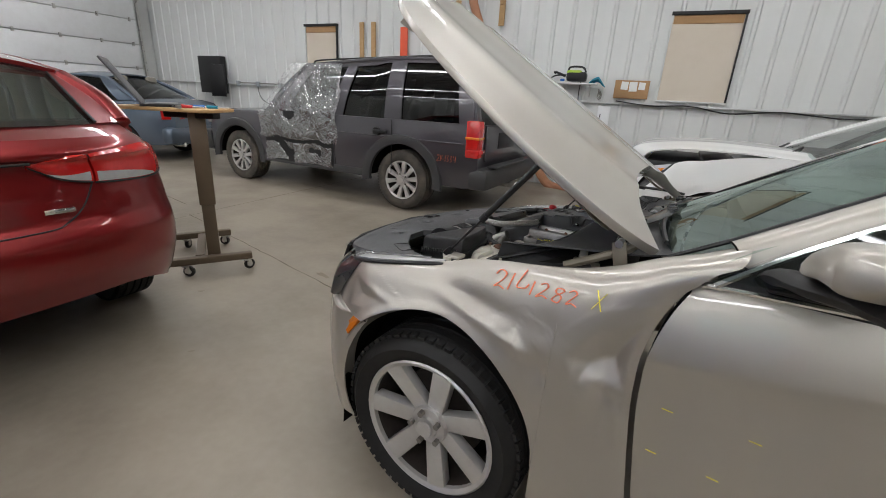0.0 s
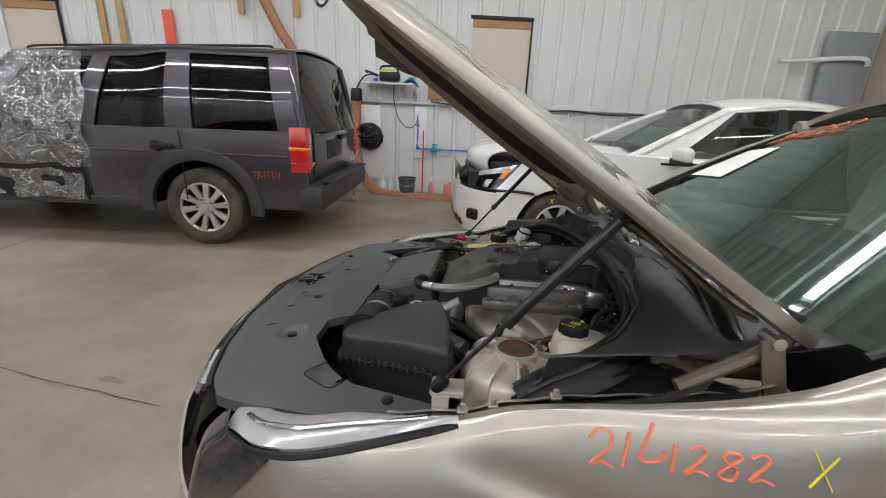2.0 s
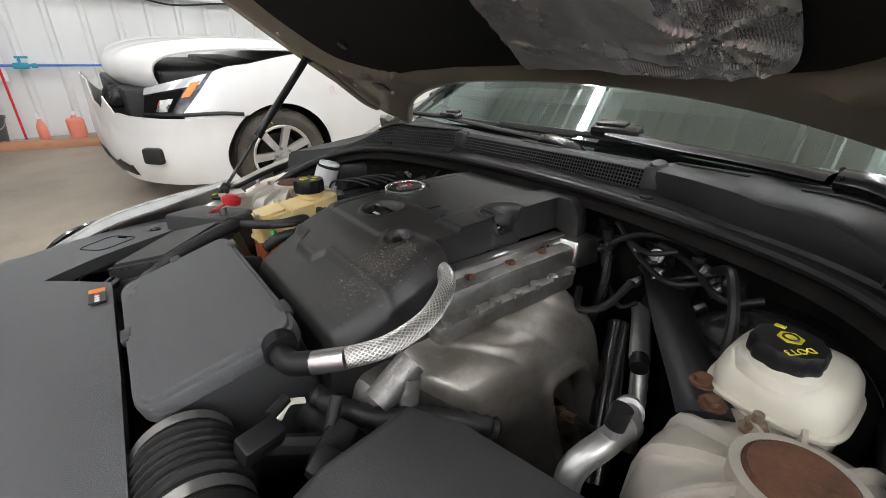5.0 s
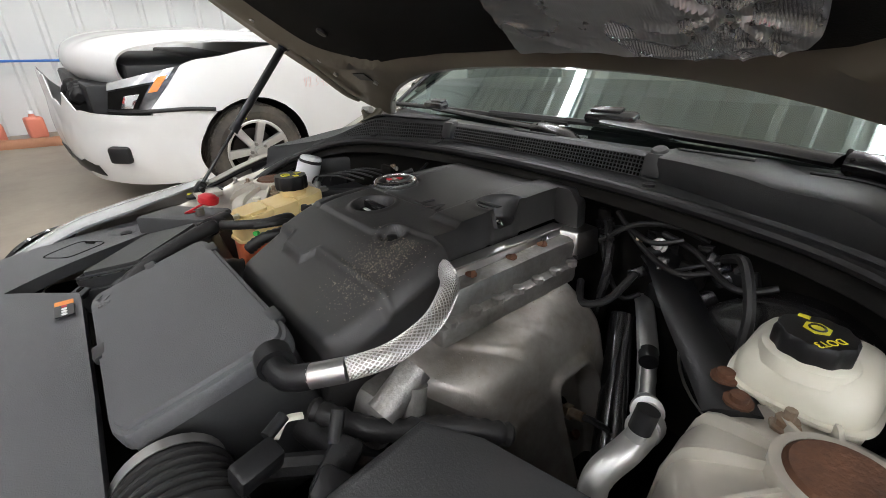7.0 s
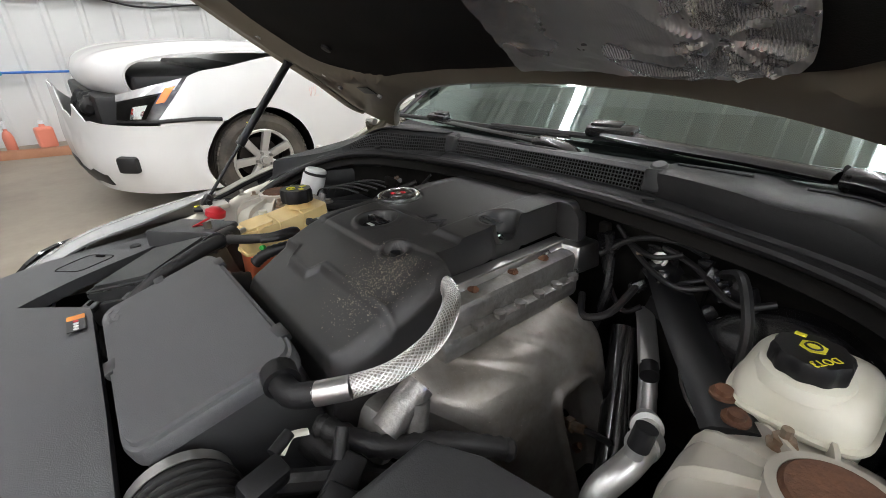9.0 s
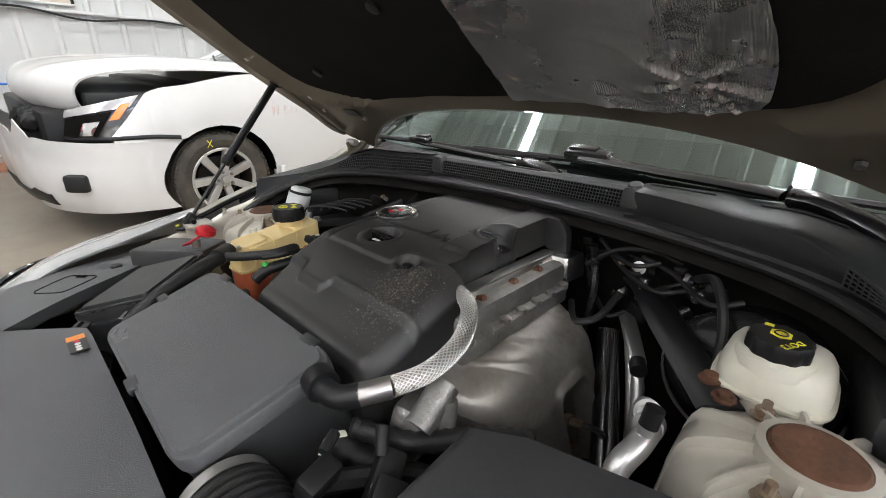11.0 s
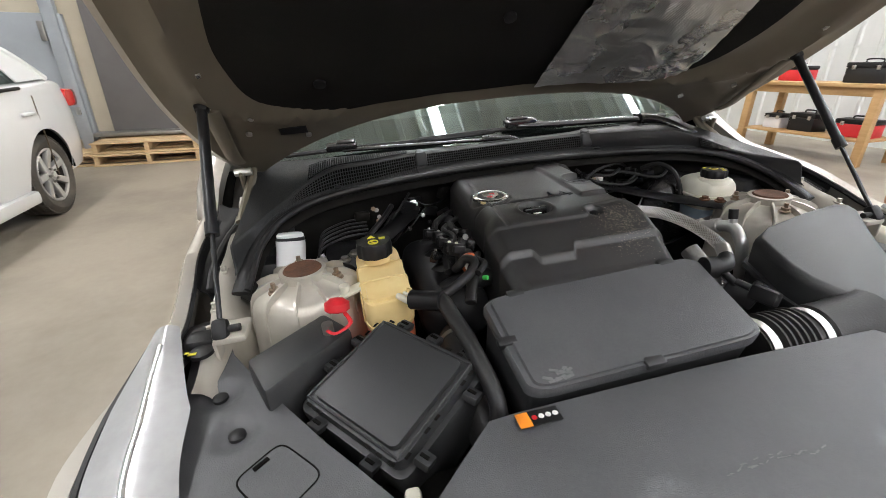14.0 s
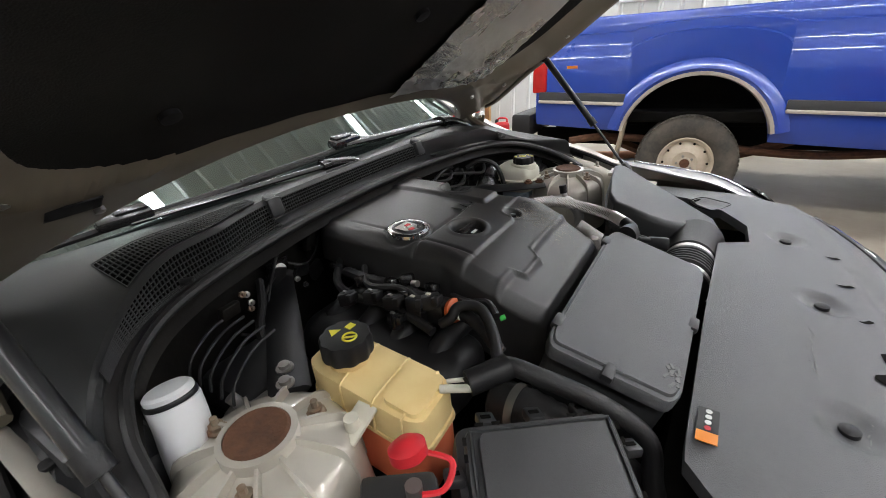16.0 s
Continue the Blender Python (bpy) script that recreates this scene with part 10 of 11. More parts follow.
# rolling table with a brown column
def caster(table, x, y, turn):
    c = part("caster", Geo().box((0, 0, 0.078), (0.05, 0.036, 0.012), 0.003).box((0.012, 0.016, 0.055), (0.035, 0.004, 0.05), 0.001).box((0.012, -0.016, 0.055), (0.035, 0.004, 0.05), 0.001), M_STEEL, table)
    c.matrix_basis = pose(x, y, 0, 0, 0, turn)
    part("caster_wheel", Geo().lathe([(0.012, -0.013), (0.036, -0.013), (0.04, -0.008), (0.04, 0.008), (0.036, 0.013), (0.012, 0.013)], pose(0.02, 0, 0.04, 90, 0, 0), 20), M_RUBBER, c)
    part("caster_hub", Geo().lathe([(0.02, -0.0145), (0.02, 0.0145)], pose(0.02, 0, 0.04, 90, 0, 0), 14), M_ALLOY, c)


tbl = thing("rolling_table", pose(0.115, -0.37, 0), "brown steel rolling table with a wooden top on casters", "table")
part("column_sleeve", Geo().box((-1.857, 2.279, 0.835), (0.105, 0.062, 0.64), 0.008, rot=(0, 0, 52)), M_BROWNSTEEL, tbl)
part("column", Geo().box((-1.857, 2.279, 0.34), (0.085, 0.048, 0.46), 0.006, rot=(0, 0, 52)), M_BROWNSTEEL, tbl)
for a, b in (((-2.05, 1.92), (-1.66, 2.45)), ((-2.55, 2.33), (-2.26, 2.75))):
    mid = ((a[0] + b[0]) / 2, (a[1] + b[1]) / 2, 0.115)
    part("foot_bar", Geo().box(mid, (math.dist(a, b), 0.06, 0.05), 0.006, rot=(0, 0, math.degrees(math.atan2(b[1] - a[1], b[0] - a[0])))), M_BROWNSTEEL, tbl)
part("cross_bar", Geo().box((-2.13, 2.37, 0.115), (0.56, 0.06, 0.045), 0.006, rot=(0, 0, 142)), M_BROWNSTEEL, tbl)
for x, y, turn in ((-1.925, 2.089, 30), (-1.687, 2.418, 80), (-2.283, 2.722, 200), (-2.456, 2.467, 120)):
    caster(tbl, x, y, turn)
part("tabletop", Geo().prism([(-0.37, -0.2), (0.25, -0.21), (0.30, -0.15), (0.30, 0.15), (0.25, 0.21), (-0.37, 0.2)], 1.158, 1.18, 0.006, m=pose(-2.0, 2.27, 0, 0, 0, 24)), M_WOOD, tbl)
part("top_bracket", Geo().box((-1.9, 2.28, 1.135), (0.34, 0.10, 0.04), 0.006, rot=(0, 0, 24)), M_BLACK, tbl)
lap = thing("laptop", pose(-1.985, 1.85, 1.181, 0, 0, 55), "black laptop with its screen raised, on the rolling table", "laptop")
part("base", Geo().box((0, 0, 0.01), (0.25, 0.34, 0.018), 0.005), M_BLACK, lap)
part("screen", Geo().box((-0.20, 0, 0.145), (0.012, 0.34, 0.33), 0.004, rot=(0, -34, 0)), M_PLASTIC, lap)
part("keyboard", Geo().box((0.02, 0, 0.0205), (0.13, 0.29, 0.003), 0.001), M_PLASTIC, lap)
for i, (x, y, l, turn, mm, lab) in enumerate(((-1.80, 2.22, 0.17, 10, M_REDCAP, "red-handled screwdriver lying on the table"), (-1.83, 2.33, 0.14, 60, M_BLUEPL, "blue-handled screwdriver lying on the table"), (-1.74, 2.36, 0.15, 20, M_TEAL, "teal-handled screwdriver lying on the table"))):
    sc = thing("screwdriver", pose(x + 0.115, y - 0.37, 1.192, 0, 0, turn), lab, "screwdriver")
    part("handle", Geo().rod((-l / 2, 0, 0), (0, 0, 0), 0.011, 0.009, 10), mm, sc)
    part("blade", Geo().rod((0, 0, 0), (l / 2, 0, 0), 0.004, n=8), M_STEEL, sc)
sock = thing("ratchet", pose(-1.755, 1.78, 1.188, 0, 0, -20), "small steel ratchet lying on the table", "ratchet")
part("head", Geo().lathe([(0.016, -0.007), (0.018, 0.0), (0.016, 0.012)], pose(0.07, 0, 0), 14), M_STEEL, sock)
part("shaft", Geo().box((0.0, 0, 0), (0.14, 0.014, 0.01), 0.004), M_BLACK, sock)

# north wall ----------------------------------------------------------------
YN = WALL_N - 0.03
before = set(bpy.data.objects)
shelf = thing("wall_shelf", pose(0, 0, 0), "white wall shelf on steel brackets", "shelf")
part("board", Geo().box((-0.15, YN - 0.13, 1.66), (0.72, 0.26, 0.018), 0.003), M_WHITEPL, shelf)
for x in (-0.40, 0.10):
    part("bracket", Geo().box((x, YN - 0.005, 1.57), (0.02, 0.01, 0.18), 0.002).box((x, YN - 0.10, 1.648), (0.02, 0.2, 0.006), 0.001).rod((x, YN - 0.005, 1.49), (x, YN - 0.19, 1.645), 0.005, n=8), M_STEEL, shelf)
saw = thing("pressure_washer", pose(-0.13, YN - 0.14, 1.67, 0, 0, 0), "black and lime pressure washer lying on the wall shelf", "pressure washer")
part("body", Geo().box((0.02, 0, 0.085), (0.30, 0.17, 0.13), 0.04, seg=3), M_BLACK, saw)
part("motor_cover", Geo().box((-0.02, 0.0, 0.14), (0.22, 0.14, 0.07), 0.03, seg=3), M_GREEN, saw)
part("handle", Geo().tube([(-0.12, 0, 0.10), (-0.10, 0, 0.21), (0.04, 0, 0.225), (0.12, 0, 0.20), (0.15, 0, 0.12)], 0.014, 8), M_BLACK, saw)
part("nozzle", Geo().rod((-0.15, 0, 0.09), (-0.31, 0.02, 0.15), 0.02, 0.015, 10).rod((-0.31, 0.02, 0.15), (-0.33, 0.02, 0.13), 0.025, n=10), M_BLACK, saw)
part("knob", Geo().lathe([(0.03, 0), (0.034, 0.02), (0.028, 0.035)], pose(-0.18, -0.06, 0.015), 12), M_BLUEPL, saw)
g = Geo().skin(lambda u, v: (0.10 + 0.22 * u, YN - 0.26 + 0.16 * v + 0.02 * math.sin(7 * u), 1.675 + 0.075 * math.sin(math.pi * u) * (0.6 + 0.4 * math.sin(5 * v)) - 0.11 * max(0, u - 0.55) + 0.02 * noise.noise(Vector((u * 6, v * 6, 2)))), lin(0, 1, 14), lin(0, 1, 10))
solid("cleaning_cloth", g, M_TEAL, "crumpled turquoise cloth hanging off the wall shelf", "cloth", thick=0.006)
g = Geo()
for i in range(5):
    g.tube([(0.26 + 0.03 * math.cos(a + i), YN - 0.10 + 0.03 * math.sin(a), 1.50 + 0.012 * i + 0.05 * math.sin(a + 0.5 * i)) for a in lin(0, 2 * math.pi, 8)], 0.005, 5, steps=2)
solid("hose_fitting", g, M_DULLSTEEL, "coiled bundle of grey steel fittings hung on the wall", "wire coil")
cork = thing("notice_board", pose(0.69, YN - 0.012, 1.61), "small brown notice board with white papers", "notice board")
part("board", Geo().box((0, 0, 0), (0.48, 0.02, 0.25), 0.004), M_CARD, cork)
for dx, dz, w, h, tilt in ((-0.10, 0.05, 0.10, 0.11, 3), (0.02, 0.04, 0.11, 0.13, -2), (0.14, 0.05, 0.09, 0.10, 2)):
    part("paper", Geo().box((dx, -0.0125, dz), (w, 0.002, h), 0, rot=(0, tilt, 0)), M_PAPER, cork)
reel = thing("hose_reel", pose(-0.42, YN - 0.13, 0.92), "black hose reel on a white backing board", "hose reel")
part("drum", Geo().lathe([(0.07, -0.08), (0.07, 0.08)], pose(0, 0, 0, 90, 0, 0), 20), M_BLACK, reel)
part("hose_coil", Geo().tube([((0.09 + 0.0018 * i) * math.cos(i * 0.5), -0.06 + 0.0019 * i, (0.09 + 0.0018 * i) * math.sin(i * 0.5)) for i in range(64)], 0.012, 6, steps=1), M_RUBBER, reel)
for dy in (-0.085, 0.085):
    for i in range(6):
        a = math.pi * i / 3
        part("flange_spoke", Geo().box((0.09 * math.cos(a), dy, 0.09 * math.sin(a)), (0.18, 0.012, 0.028), 0.004, rot=(0, -math.degrees(a), 0)), M_BLACK, reel)
    part("flange", Geo().tube([(0.185 * math.cos(a), dy, 0.185 * math.sin(a)) for a in lin(0, 2 * math.pi, 24)], 0.010, 6, steps=1), M_BLACK, reel)
part("crank", Geo().rod((0, -0.09, 0), (0, -0.17, 0), 0.012).rod((0, -0.165, 0), (0.15, -0.165, 0.03), 0.009).rod((0.15, -0.165, 0.03), (0.15, -0.24, 0.03), 0.014), M_BLACK, reel)
for x0, x1, z0, z1 in ((-0.56, -0.27, 0.28, 1.36), (0.26, 0.44, 0.62, 1.36)):
    solid("backing_board", Geo().box(((x0 + x1) / 2, YN, (z0 + z1) / 2), (x1 - x0, 0.018, z1 - z0), 0.003), M_WHITEPL, "white painted backing board on the wall", "board")
pipe("washer_hose", [(-0.28, YN - 0.1, 1.78), (-0.50, YN - 0.08, 1.74), (-0.66, YN - 0.07, 1.45), (-0.70, YN - 0.07, 1.15), (-0.62, YN - 0.07, 0.95), (-0.44, YN - 0.1, 0.86)], 0.011, M_RUBBER, "thin black hose hanging in a loop on the wall", "hose")
pipe("power_cable", [(-0.05, YN - 0.06, 1.70), (-0.06, YN - 0.03, 1.45), (0.02, YN - 0.03, 1.18), (0.16, YN - 0.03, 1.06), (0.28, YN - 0.03, 1.12), (0.31, YN - 0.03, 1.25)], 0.007, M_RUBBER, "black power cable hanging below the shelf", "cable")
pipe("wall_cable", [(0.5, YN - 0.05, 1.445), (1.0, YN - 0.05, 1.40), (1.5, YN - 0.05, 1.42), (2.0, YN - 0.05, 1.35), (2.6, YN - 0.05, 1.40), (3.3, YN - 0.05, 1.36), (4.2, YN - 0.05, 1.41), (5.2, YN - 0.05, 1.42), (6.2, YN - 0.05, 1.43)], 0.010, M_RUBBER, "black cable sagging along the wall ledge", "cable")
sup = thing("water_pipe", pose(0, 0, 0), "blue water pipe on the wall with a turquoise valve", "pipe")
part("drop", Geo().tube([(0.31, YN - 0.03, 1.18), (0.31, YN - 0.03, 0.95), (0.30, YN - 0.03, 0.74)], 0.011, 8), M_BLUEPL, sup)
part("run", Geo().rod((0.30, YN - 0.03, 0.76), (3.2, YN - 0.03, 0.74), 0.011, n=8), M_BLUEPL, sup)
part("valve", Geo().box((0.56, YN - 0.04, 0.755), (0.13, 0.06, 0.055), 0.02).rod((0.56, YN - 0.04, 0.75), (0.56, YN - 0.04, 0.83), 0.012).box((0.58, YN - 0.05, 0.83), (0.1, 0.02, 0.02), 0.006).box((0.66, YN - 0.04, 0.755), (0.05, 0.04, 0.04), 0.01), M_TEAL, sup)
for z in (0.78, 1.1):
    part("clamp", Geo().box((0.31, YN - 0.02, z), (0.05, 0.03, 0.02), 0.004), M_DARK, sup)
pipe("red_pipe", [(0.40, YN - 0.02, 1.02), (0.40, YN - 0.02, 0.5), (0.40, YN - 0.02, 0.0)], 0.011, M_REDCAP, "red water pipe standing up the wall", "pipe")
bucket = thing("bucket", pose(0.12, 7.2, 0), "black plastic bucket on the floor by the wall", "bucket")
part("shell", Geo().lathe([(0.10, 0.0), (0.105, 0.005), (0.138, 0.28), (0.148, 0.28), (0.148, 0.295), (0.136, 0.295), (0.10, 0.02), (0.001, 0.015)], None, 28), M_PLASTIC, bucket)
part("bail", Geo().tube([(-0.142, 0, 0.27), (-0.10, -0.08, 0.20), (0, -0.14, 0.17), (0.10, -0.08, 0.20), (0.142, 0, 0.27)], 0.003, 6), M_STEEL, bucket)


def bottle(x, y, material, label, h=0.24, can=False):
    b = thing("cleaner_bottle", pose(x, y, 0, 0, 0, random.uniform(0, 180)), label, "bottle", "bottles along the wall")
    if can:
        part("body", Geo().box((0, 0, 0.11), (0.15, 0.10, 0.21), 0.025, seg=3), material, b)
        part("neck", Geo().lathe([(0.04, 0.2), (0.022, 0.235), (0.022, 0.25)], None, 14), material, b)
        part("cap", Geo().lathe([(0.024, 0.245), (0.024, 0.275), (0.02, 0.28)], None, 14), M_WHITEPL, b)
    else:
        part("body", Geo().lathe([(0.04, 0), (0.045, 0.01), (0.045, 0.14), (0.03, 0.19), (0.016, 0.205), (0.016, h - 0.01)], None, 18), material, b)
        part("cap", Geo().lathe([(0.018, h - 0.015), (0.018, h + 0.02), (0.012, h + 0.025)], None, 12), M_WHITEPL, b)
        part("sprayer", Geo().box((0.02, 0, h + 0.04), (0.08, 0.025, 0.03), 0.008), M_WHITEPL, b)


for x, y in ((0.50, 7.32), (0.78, 7.30), (1.12, 7.28), (1.36, 7.3)):
    bottle(x, y, M_PINK, "pink screen wash bottle with a white cap, by the wall", can=x > 0.6)
for x, y in ((-0.27, 7.36), (-0.15, 7.38)):
    bottle(x, y, M_WHITEPL, "white spray bottle standing by the wall")
# extraction hoses
pipe("extraction_hose", [(-0.60, 7.38, 1.42), (-0.62, 7.36, 1.0), (-0.60, 7.34, 0.62), (-0.50, 7.32, 0.32), (-0.32, 7.28, 0.13), (-0.12, 7.24, 0.085), (0.345, 7.05, 0.08), (0.85, 6.92, 0.08), (1.6, 6.75, 0.08), (2.3, 6.6, 0.08)], 0.072, M_HOSEBROWN, "brown corrugated exhaust extraction hose along the floor", "hose", steps=14, ripple=0.03, n=14)
solid("hose_cuff", Geo().lathe([(0.082, 0), (0.086, 0.02), (0.078, 0.16), (0.07, 0.17)], pose(-0.60, 7.38, 1.41), 20), M_BLACK, "black rubber cuff on the extraction hose end", "hose cuff")
pipe("extraction_hose", [(-1.95, 7.36, 3.35), (-1.90, 7.35, 2.83), (-1.66, 7.36, 2.3), (-1.45, 7.38, 1.95), (-1.1, 7.36, 1.1), (-0.9, 7.34, 0.5), (-0.62, 7.28, 0.18)], 0.07, M_HOSEBROWN, "brown corrugated hose slanting down the wall", "hose", steps=16, ripple=0.03, n=14)
for x0, z0, z1, w, mm, lab in ((-4.05, 1.42, 2.58, 0.09, M_WOOD, "pine board hung upright on the wall"), (-3.80, 1.42, 2.58, 0.09, M_WOOD, "pine board hung upright on the wall"), (-3.17, 1.5, 2.49, 0.14, M_ORANGE, "orange-red board hung on the wall")):
    solid("wall_board", Geo().box((x0, YN - 0.01, (z0 + z1) / 2), (w, 0.025, z1 - z0), 0.004), mm, lab, "board")
for x in (-2.17, -1.43):
    solid("wood_bracket", Geo().box((x, YN - 0.015, 2.67), (0.085, 0.04, 0.38), 0.004).box((x, YN - 0.05, 2.78), (0.03, 0.08, 0.03), 0.006), M_WOOD, "short pine block screwed to the wall", "bracket")
bar = solid("wall_rail", Geo().box((-1.8, YN - 0.06, 3.0), (1.2, 0.06, 0.10), 0.004), M_BLACK, "dark rail on the wall above the hose", "rail")
cab = thing("wall_cabinet", pose(-7.99, YN - 0.08, 1.585), "black steel wall cabinet with an open leaf", "cabinet")
part("body", Geo().box((0, 0, 0), (0.70, 0.16, 0.77), 0.01), M_BLACK, cab)
part("door", Geo().box((0.31, -0.15, -0.12), (0.34, 0.05, 0.66), 0.01, rot=(0, 0, 18)), M_BLACK, cab)
con = thing("conduit", pose(0, 0, 0), "grey electric conduit with junction boxes on the wall", "conduit")
part("pipe", Geo().rod((-7.3, YN - 0.03, 1.45), (-5.3, YN - 0.03, 1.45), 0.012, n=8), M_DULLSTEEL, con)
for x in (-7.28, -6.7, -6.07):
    part("junction_box", Geo().box((x, YN - 0.03, 1.43), (0.09, 0.06, 0.11), 0.008), M_GREYSHEET, con)
pipe("conduit_cable", [(-6.7, YN - 0.05, 1.40), (-6.6, YN - 0.06, 1.15), (-6.3, YN - 0.06, 1.02), (-6.0, YN - 0.06, 1.05)], 0.008, M_RUBBER, "black cable hanging from a junction box", "cable")

# the hung things keep to the spacing of the wall's ribs and ledge
for ob in set(bpy.data.objects) - before:
    if ob.parent is None and ob.name.split(".")[0] not in ("bucket", "cleaner_bottle"):
        west = ob.name.split(".")[0] in ("wall_board", "wood_bracket", "wall_rail", "wall_cabinet", "conduit", "conduit_cable")
        k, o = (1.083, -0.005) if west else (1.035, -0.06)
        ob.matrix_basis = Matrix(((k, 0, 0, o), (0, 1, 0, 0), (0, 0, 1.06, -0.085), (0, 0, 0, 1))) @ ob.matrix_basis

# east end ------------------------------------------------------------------
pipe("white_pipe", [(5.72, 7.40, 2.25), (6.27, 7.38, 2.29), (6.95, 7.35, 2.33), (7.06, 7.35, 2.23)], 0.035, M_WHITEPL, "white plastic drain pipe high on the corner wall", "pipe")


def pallet(m, label):
    p = thing("pallet", m, label, "pallet", "pallets at the east door")
    for i in range(5):
        part("deck_plank", Geo().box((-0.27 + 0.135 * i, 0, 0.128), (0.10, 1.2, 0.018), 0.003), M_PALLET, p)
    for y in (-0.56, 0, 0.56):
        part("bearer", Geo().box((0, y, 0.07), (0.62, 0.05, 0.095), 0.003), M_PALLET, p)
    for i in range(3):
        part("base_plank", Geo().box((-0.27 + 0.27 * i, 0, 0.011), (0.10, 1.2, 0.02), 0.003), M_PALLET, p)


pallet(pose(6.80, 3.95, 0, 0, 0, 1), "pine pallet lying on the floor as a step")
pallet(pose(6.87, 3.95, 0.139, 0, 0, -1), "pine pallet stacked on another as a step")
pallet(pose(6.85, 5.1, 0, 0, 0, 2), "pine pallet lying beside the steel door")
solid("door_threshold", Geo().box((7.10, 3.95, 0.32), (0.22, 1.35, 0.05), 0.006), M_DULLSTEEL, "steel threshold plate under the raised door", "threshold")
jam = thing("door_post", pose(7.2, 4.75, 0), "dark steel door post with a closer arm", "door post")
part("post", Geo().box((0, 0, 1.3), (0.12, 0.14, 2.6), 0.01), M_GREYSHEET, jam)
part("closer", Geo().box((-0.07, 0.1, 1.55), (0.04, 0.06, 0.22), 0.006), M_DULLSTEEL, jam)
part("keeper", Geo().box((-0.07, 0.0, 0.62), (0.03, 0.05, 0.09), 0.006), M_STEEL, jam)
pipe("orange_hose", [(7.29, 1.9, 2.1), (7.275, 1.75, 1.5), (7.275, 1.4, 1.15), (7.275, 1.05, 1.5), (7.29, 0.95, 2.0)], 0.018, M_ORANGE, "orange air hose looped on the tan wall", "hose")

# south side ----------------------------------------------------------------
bench = thing("work_bench", pose(4.02, -4.62, 0, 0, 0, 0), "wooden work bench with a thick orange-brown top and shelf", "bench")
for i in range(5):
    part("top_plank", Geo().box((0, -0.34 + 0.17 * i, 0.93), (1.7, 0.166, 0.045), 0.006), M_WOOD, bench)
part("shelf_board", Geo().box((0, 0, 0.30), (1.55, 0.72, 0.025), 0.004), M_WOOD, bench)
for x in (-0.76, 0.76):
    for y in (-0.34, 0.34):
        part("leg", Geo().box((x, y, 0.455), (0.09, 0.09, 0.91), 0.006), M_WOOD, bench)
    part("apron", Geo().box((x, 0, 0.86), (0.04, 0.62, 0.10), 0.004), M_WOOD, bench)
part("apron", Geo().box((0, 0.34, 0.86), (1.44, 0.04, 0.10), 0.004), M_WOOD, bench)


def crate(x, y, z, s, material, label, turn=0):
    c = thing("tool_box", pose(x + 0.22, y + 0.18, z, 0, 0, turn), label, "tool box", "boxes on the bench")
    part("tub", Geo().box((0, 0, s[2] * 0.36), (s[0], s[1], s[2] * 0.72), 0.012), material, c)
    part("lid", Geo().box((0, 0, s[2] * 0.85), (s[0] * 1.03, s[1] * 1.03, s[2] * 0.26), 0.014), M_BLACK, c)
    part("handle", Geo().tube([(-s[0] * 0.2, 0, s[2] * 0.97), (-s[0] * 0.18, 0, s[2] * 1.12), (s[0] * 0.18, 0, s[2] * 1.12), (s[0] * 0.2, 0, s[2] * 0.97)], 0.010, 6), M_BLACK, c)
    for x in (-0.3, 0.3):
        part("latch", Geo().box((x * s[0], s[1] * 0.52, s[2] * 0.74), (0.04, 0.012, 0.05), 0.004), M_STEEL, c)


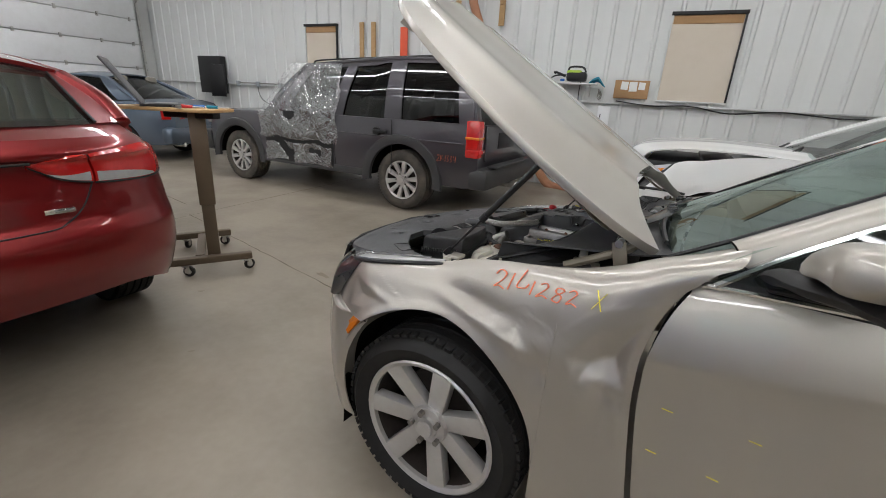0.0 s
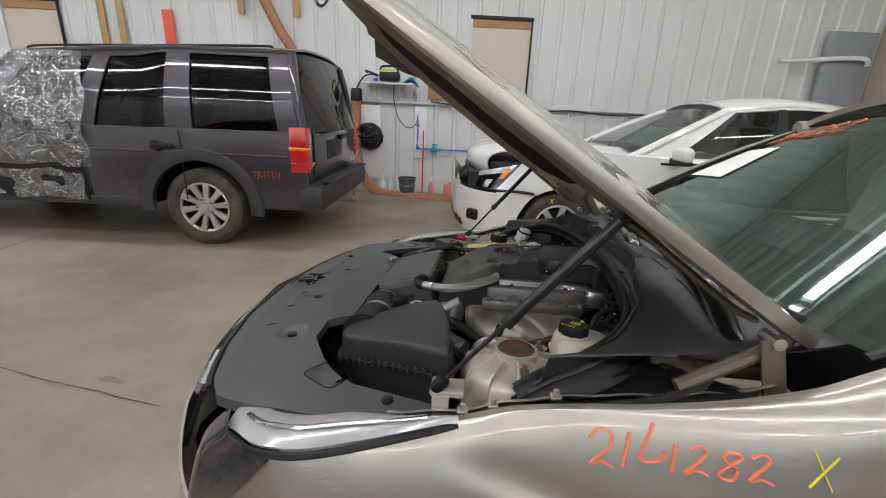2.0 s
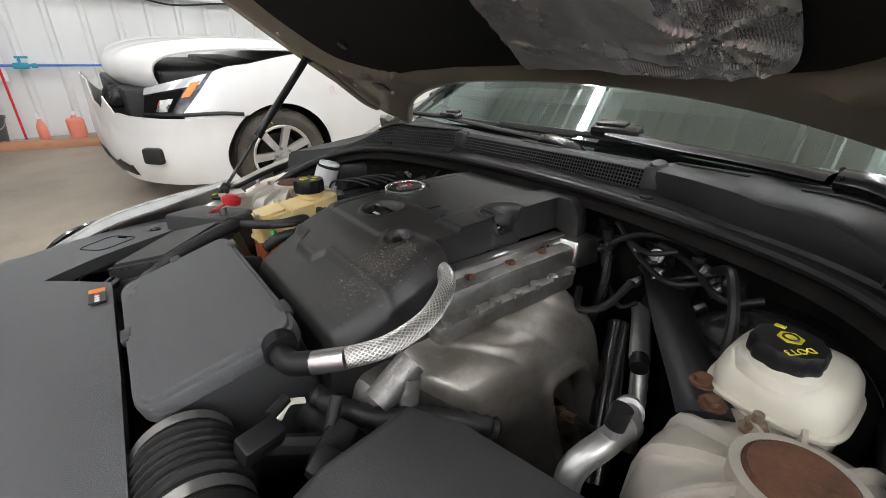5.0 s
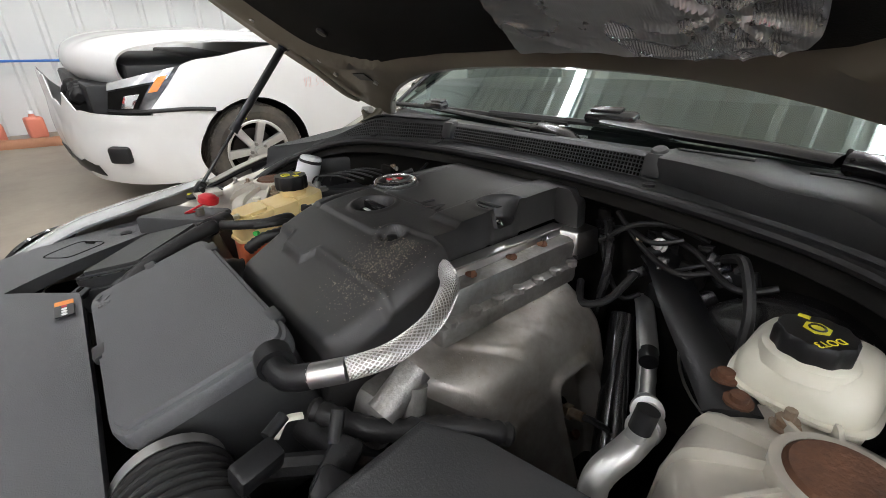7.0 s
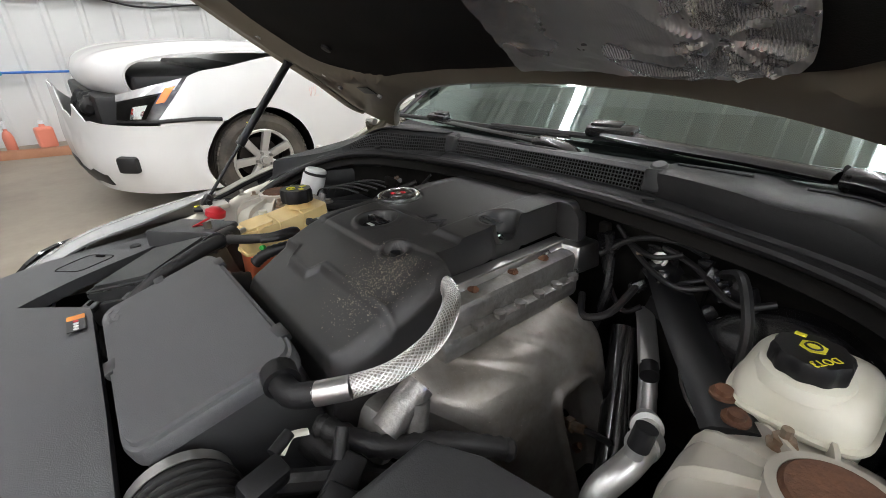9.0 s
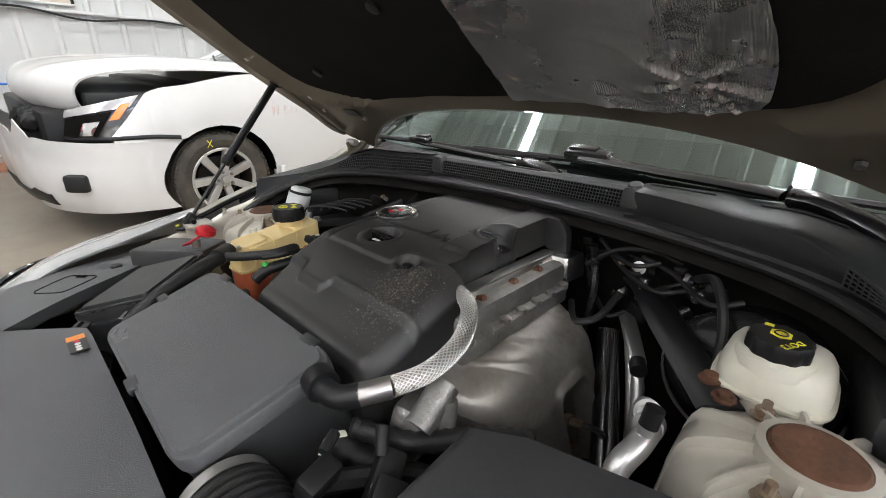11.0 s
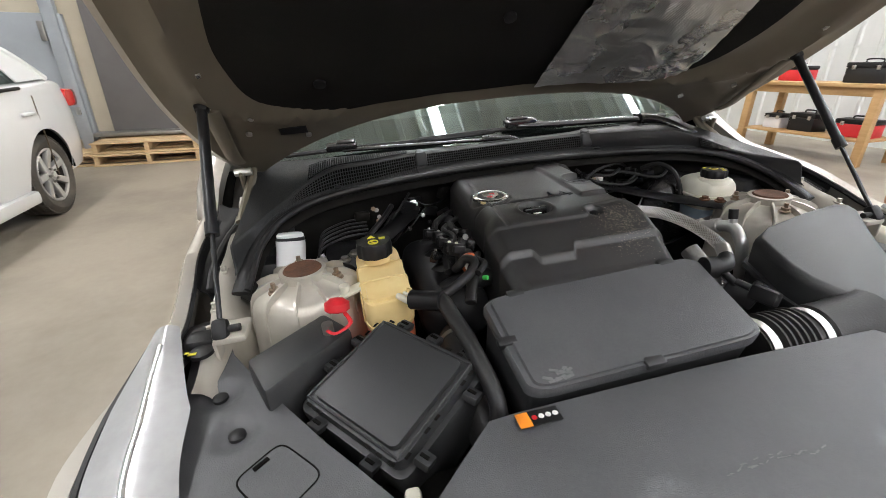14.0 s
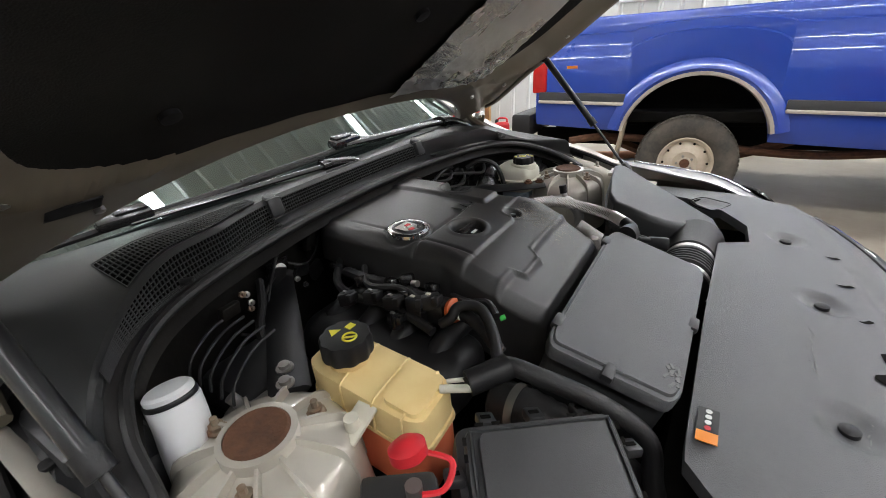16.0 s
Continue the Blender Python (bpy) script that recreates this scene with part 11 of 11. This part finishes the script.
crate(3.35, -4.75, 0.953, (0.42, 0.26, 0.24), M_BLACK, "black plastic tool box on the bench")
crate(4.25, -4.85, 0.953, (0.36, 0.24, 0.2), M_REDCAP, "red tool box on the bench")
crate(3.3, -4.8, 0.313, (0.40, 0.30, 0.22), M_REDCAP, "red tool box on the bench shelf", 5)
crate(3.9, -4.8, 0.313, (0.34, 0.28, 0.24), M_BLACK, "black tool box on the bench shelf", -4)
crate(4.3, -4.8, 0.313, (0.24, 0.28, 0.2), M_WHITEPL, "white box with a black lid on the shelf")
can = thing("fuel_can", pose(2.96, -4.85, 0, 0, 0, 20), "red plastic fuel can standing on the floor", "fuel can")
part("body", Geo().box((0, 0, 0.14), (0.26, 0.19, 0.28), 0.05, seg=3), M_REDCAP, can)
part("handle", Geo().tube([(-0.09, 0, 0.26), (-0.07, 0, 0.335), (0.05, 0, 0.34), (0.08, 0, 0.27)], 0.016, 8), M_REDCAP, can)
part("spout", Geo().lathe([(0.03, 0), (0.03, 0.04), (0.018, 0.06)], pose(0.09, 0, 0.27), 12), M_BLACK, can)
pipe("floor_hose", [(2.16, -2.72, 0.055), (1.97, -2.9, 0.055), (1.47, -3.3, 0.055), (1.05, -3.42, 0.055), (0.28, -3.75, 0.055), (-0.72, -4.2, 0.055), (-2.1, -5.3, 0.055)], 0.05, M_HOSEBROWN, "brown hose lying on the floor beyond the truck", "hose", steps=14, ripple=0.03, n=12)

# daylight window high in the south wall
win = tagged(new("window_3"), "bright blue translucent window high in the white wall", "window", kind="structure")
M_DAYPANE = mat("daylit translucent pane", (0.22, 0.60, 0.72), 0.5, emit=0.9)
for i in range(3):
    part("pane", Geo().box((0.40 + 0.40 * i, WALL_S + 0.012, 2.75), (0.37, 0.012, 1.3)), M_DAYPANE, win)
for i in range(4):
    part("mullion", Geo().box((0.20 + 0.40 * i, WALL_S + 0.02, 2.75), (0.03, 0.05, 1.36), 0.004), M_WHITEPL, win)
for z in (2.08, 3.42):
    part("rail", Geo().box((0.80, WALL_S + 0.02, z), (1.26, 0.05, 0.04), 0.004), M_WHITEPL, win)
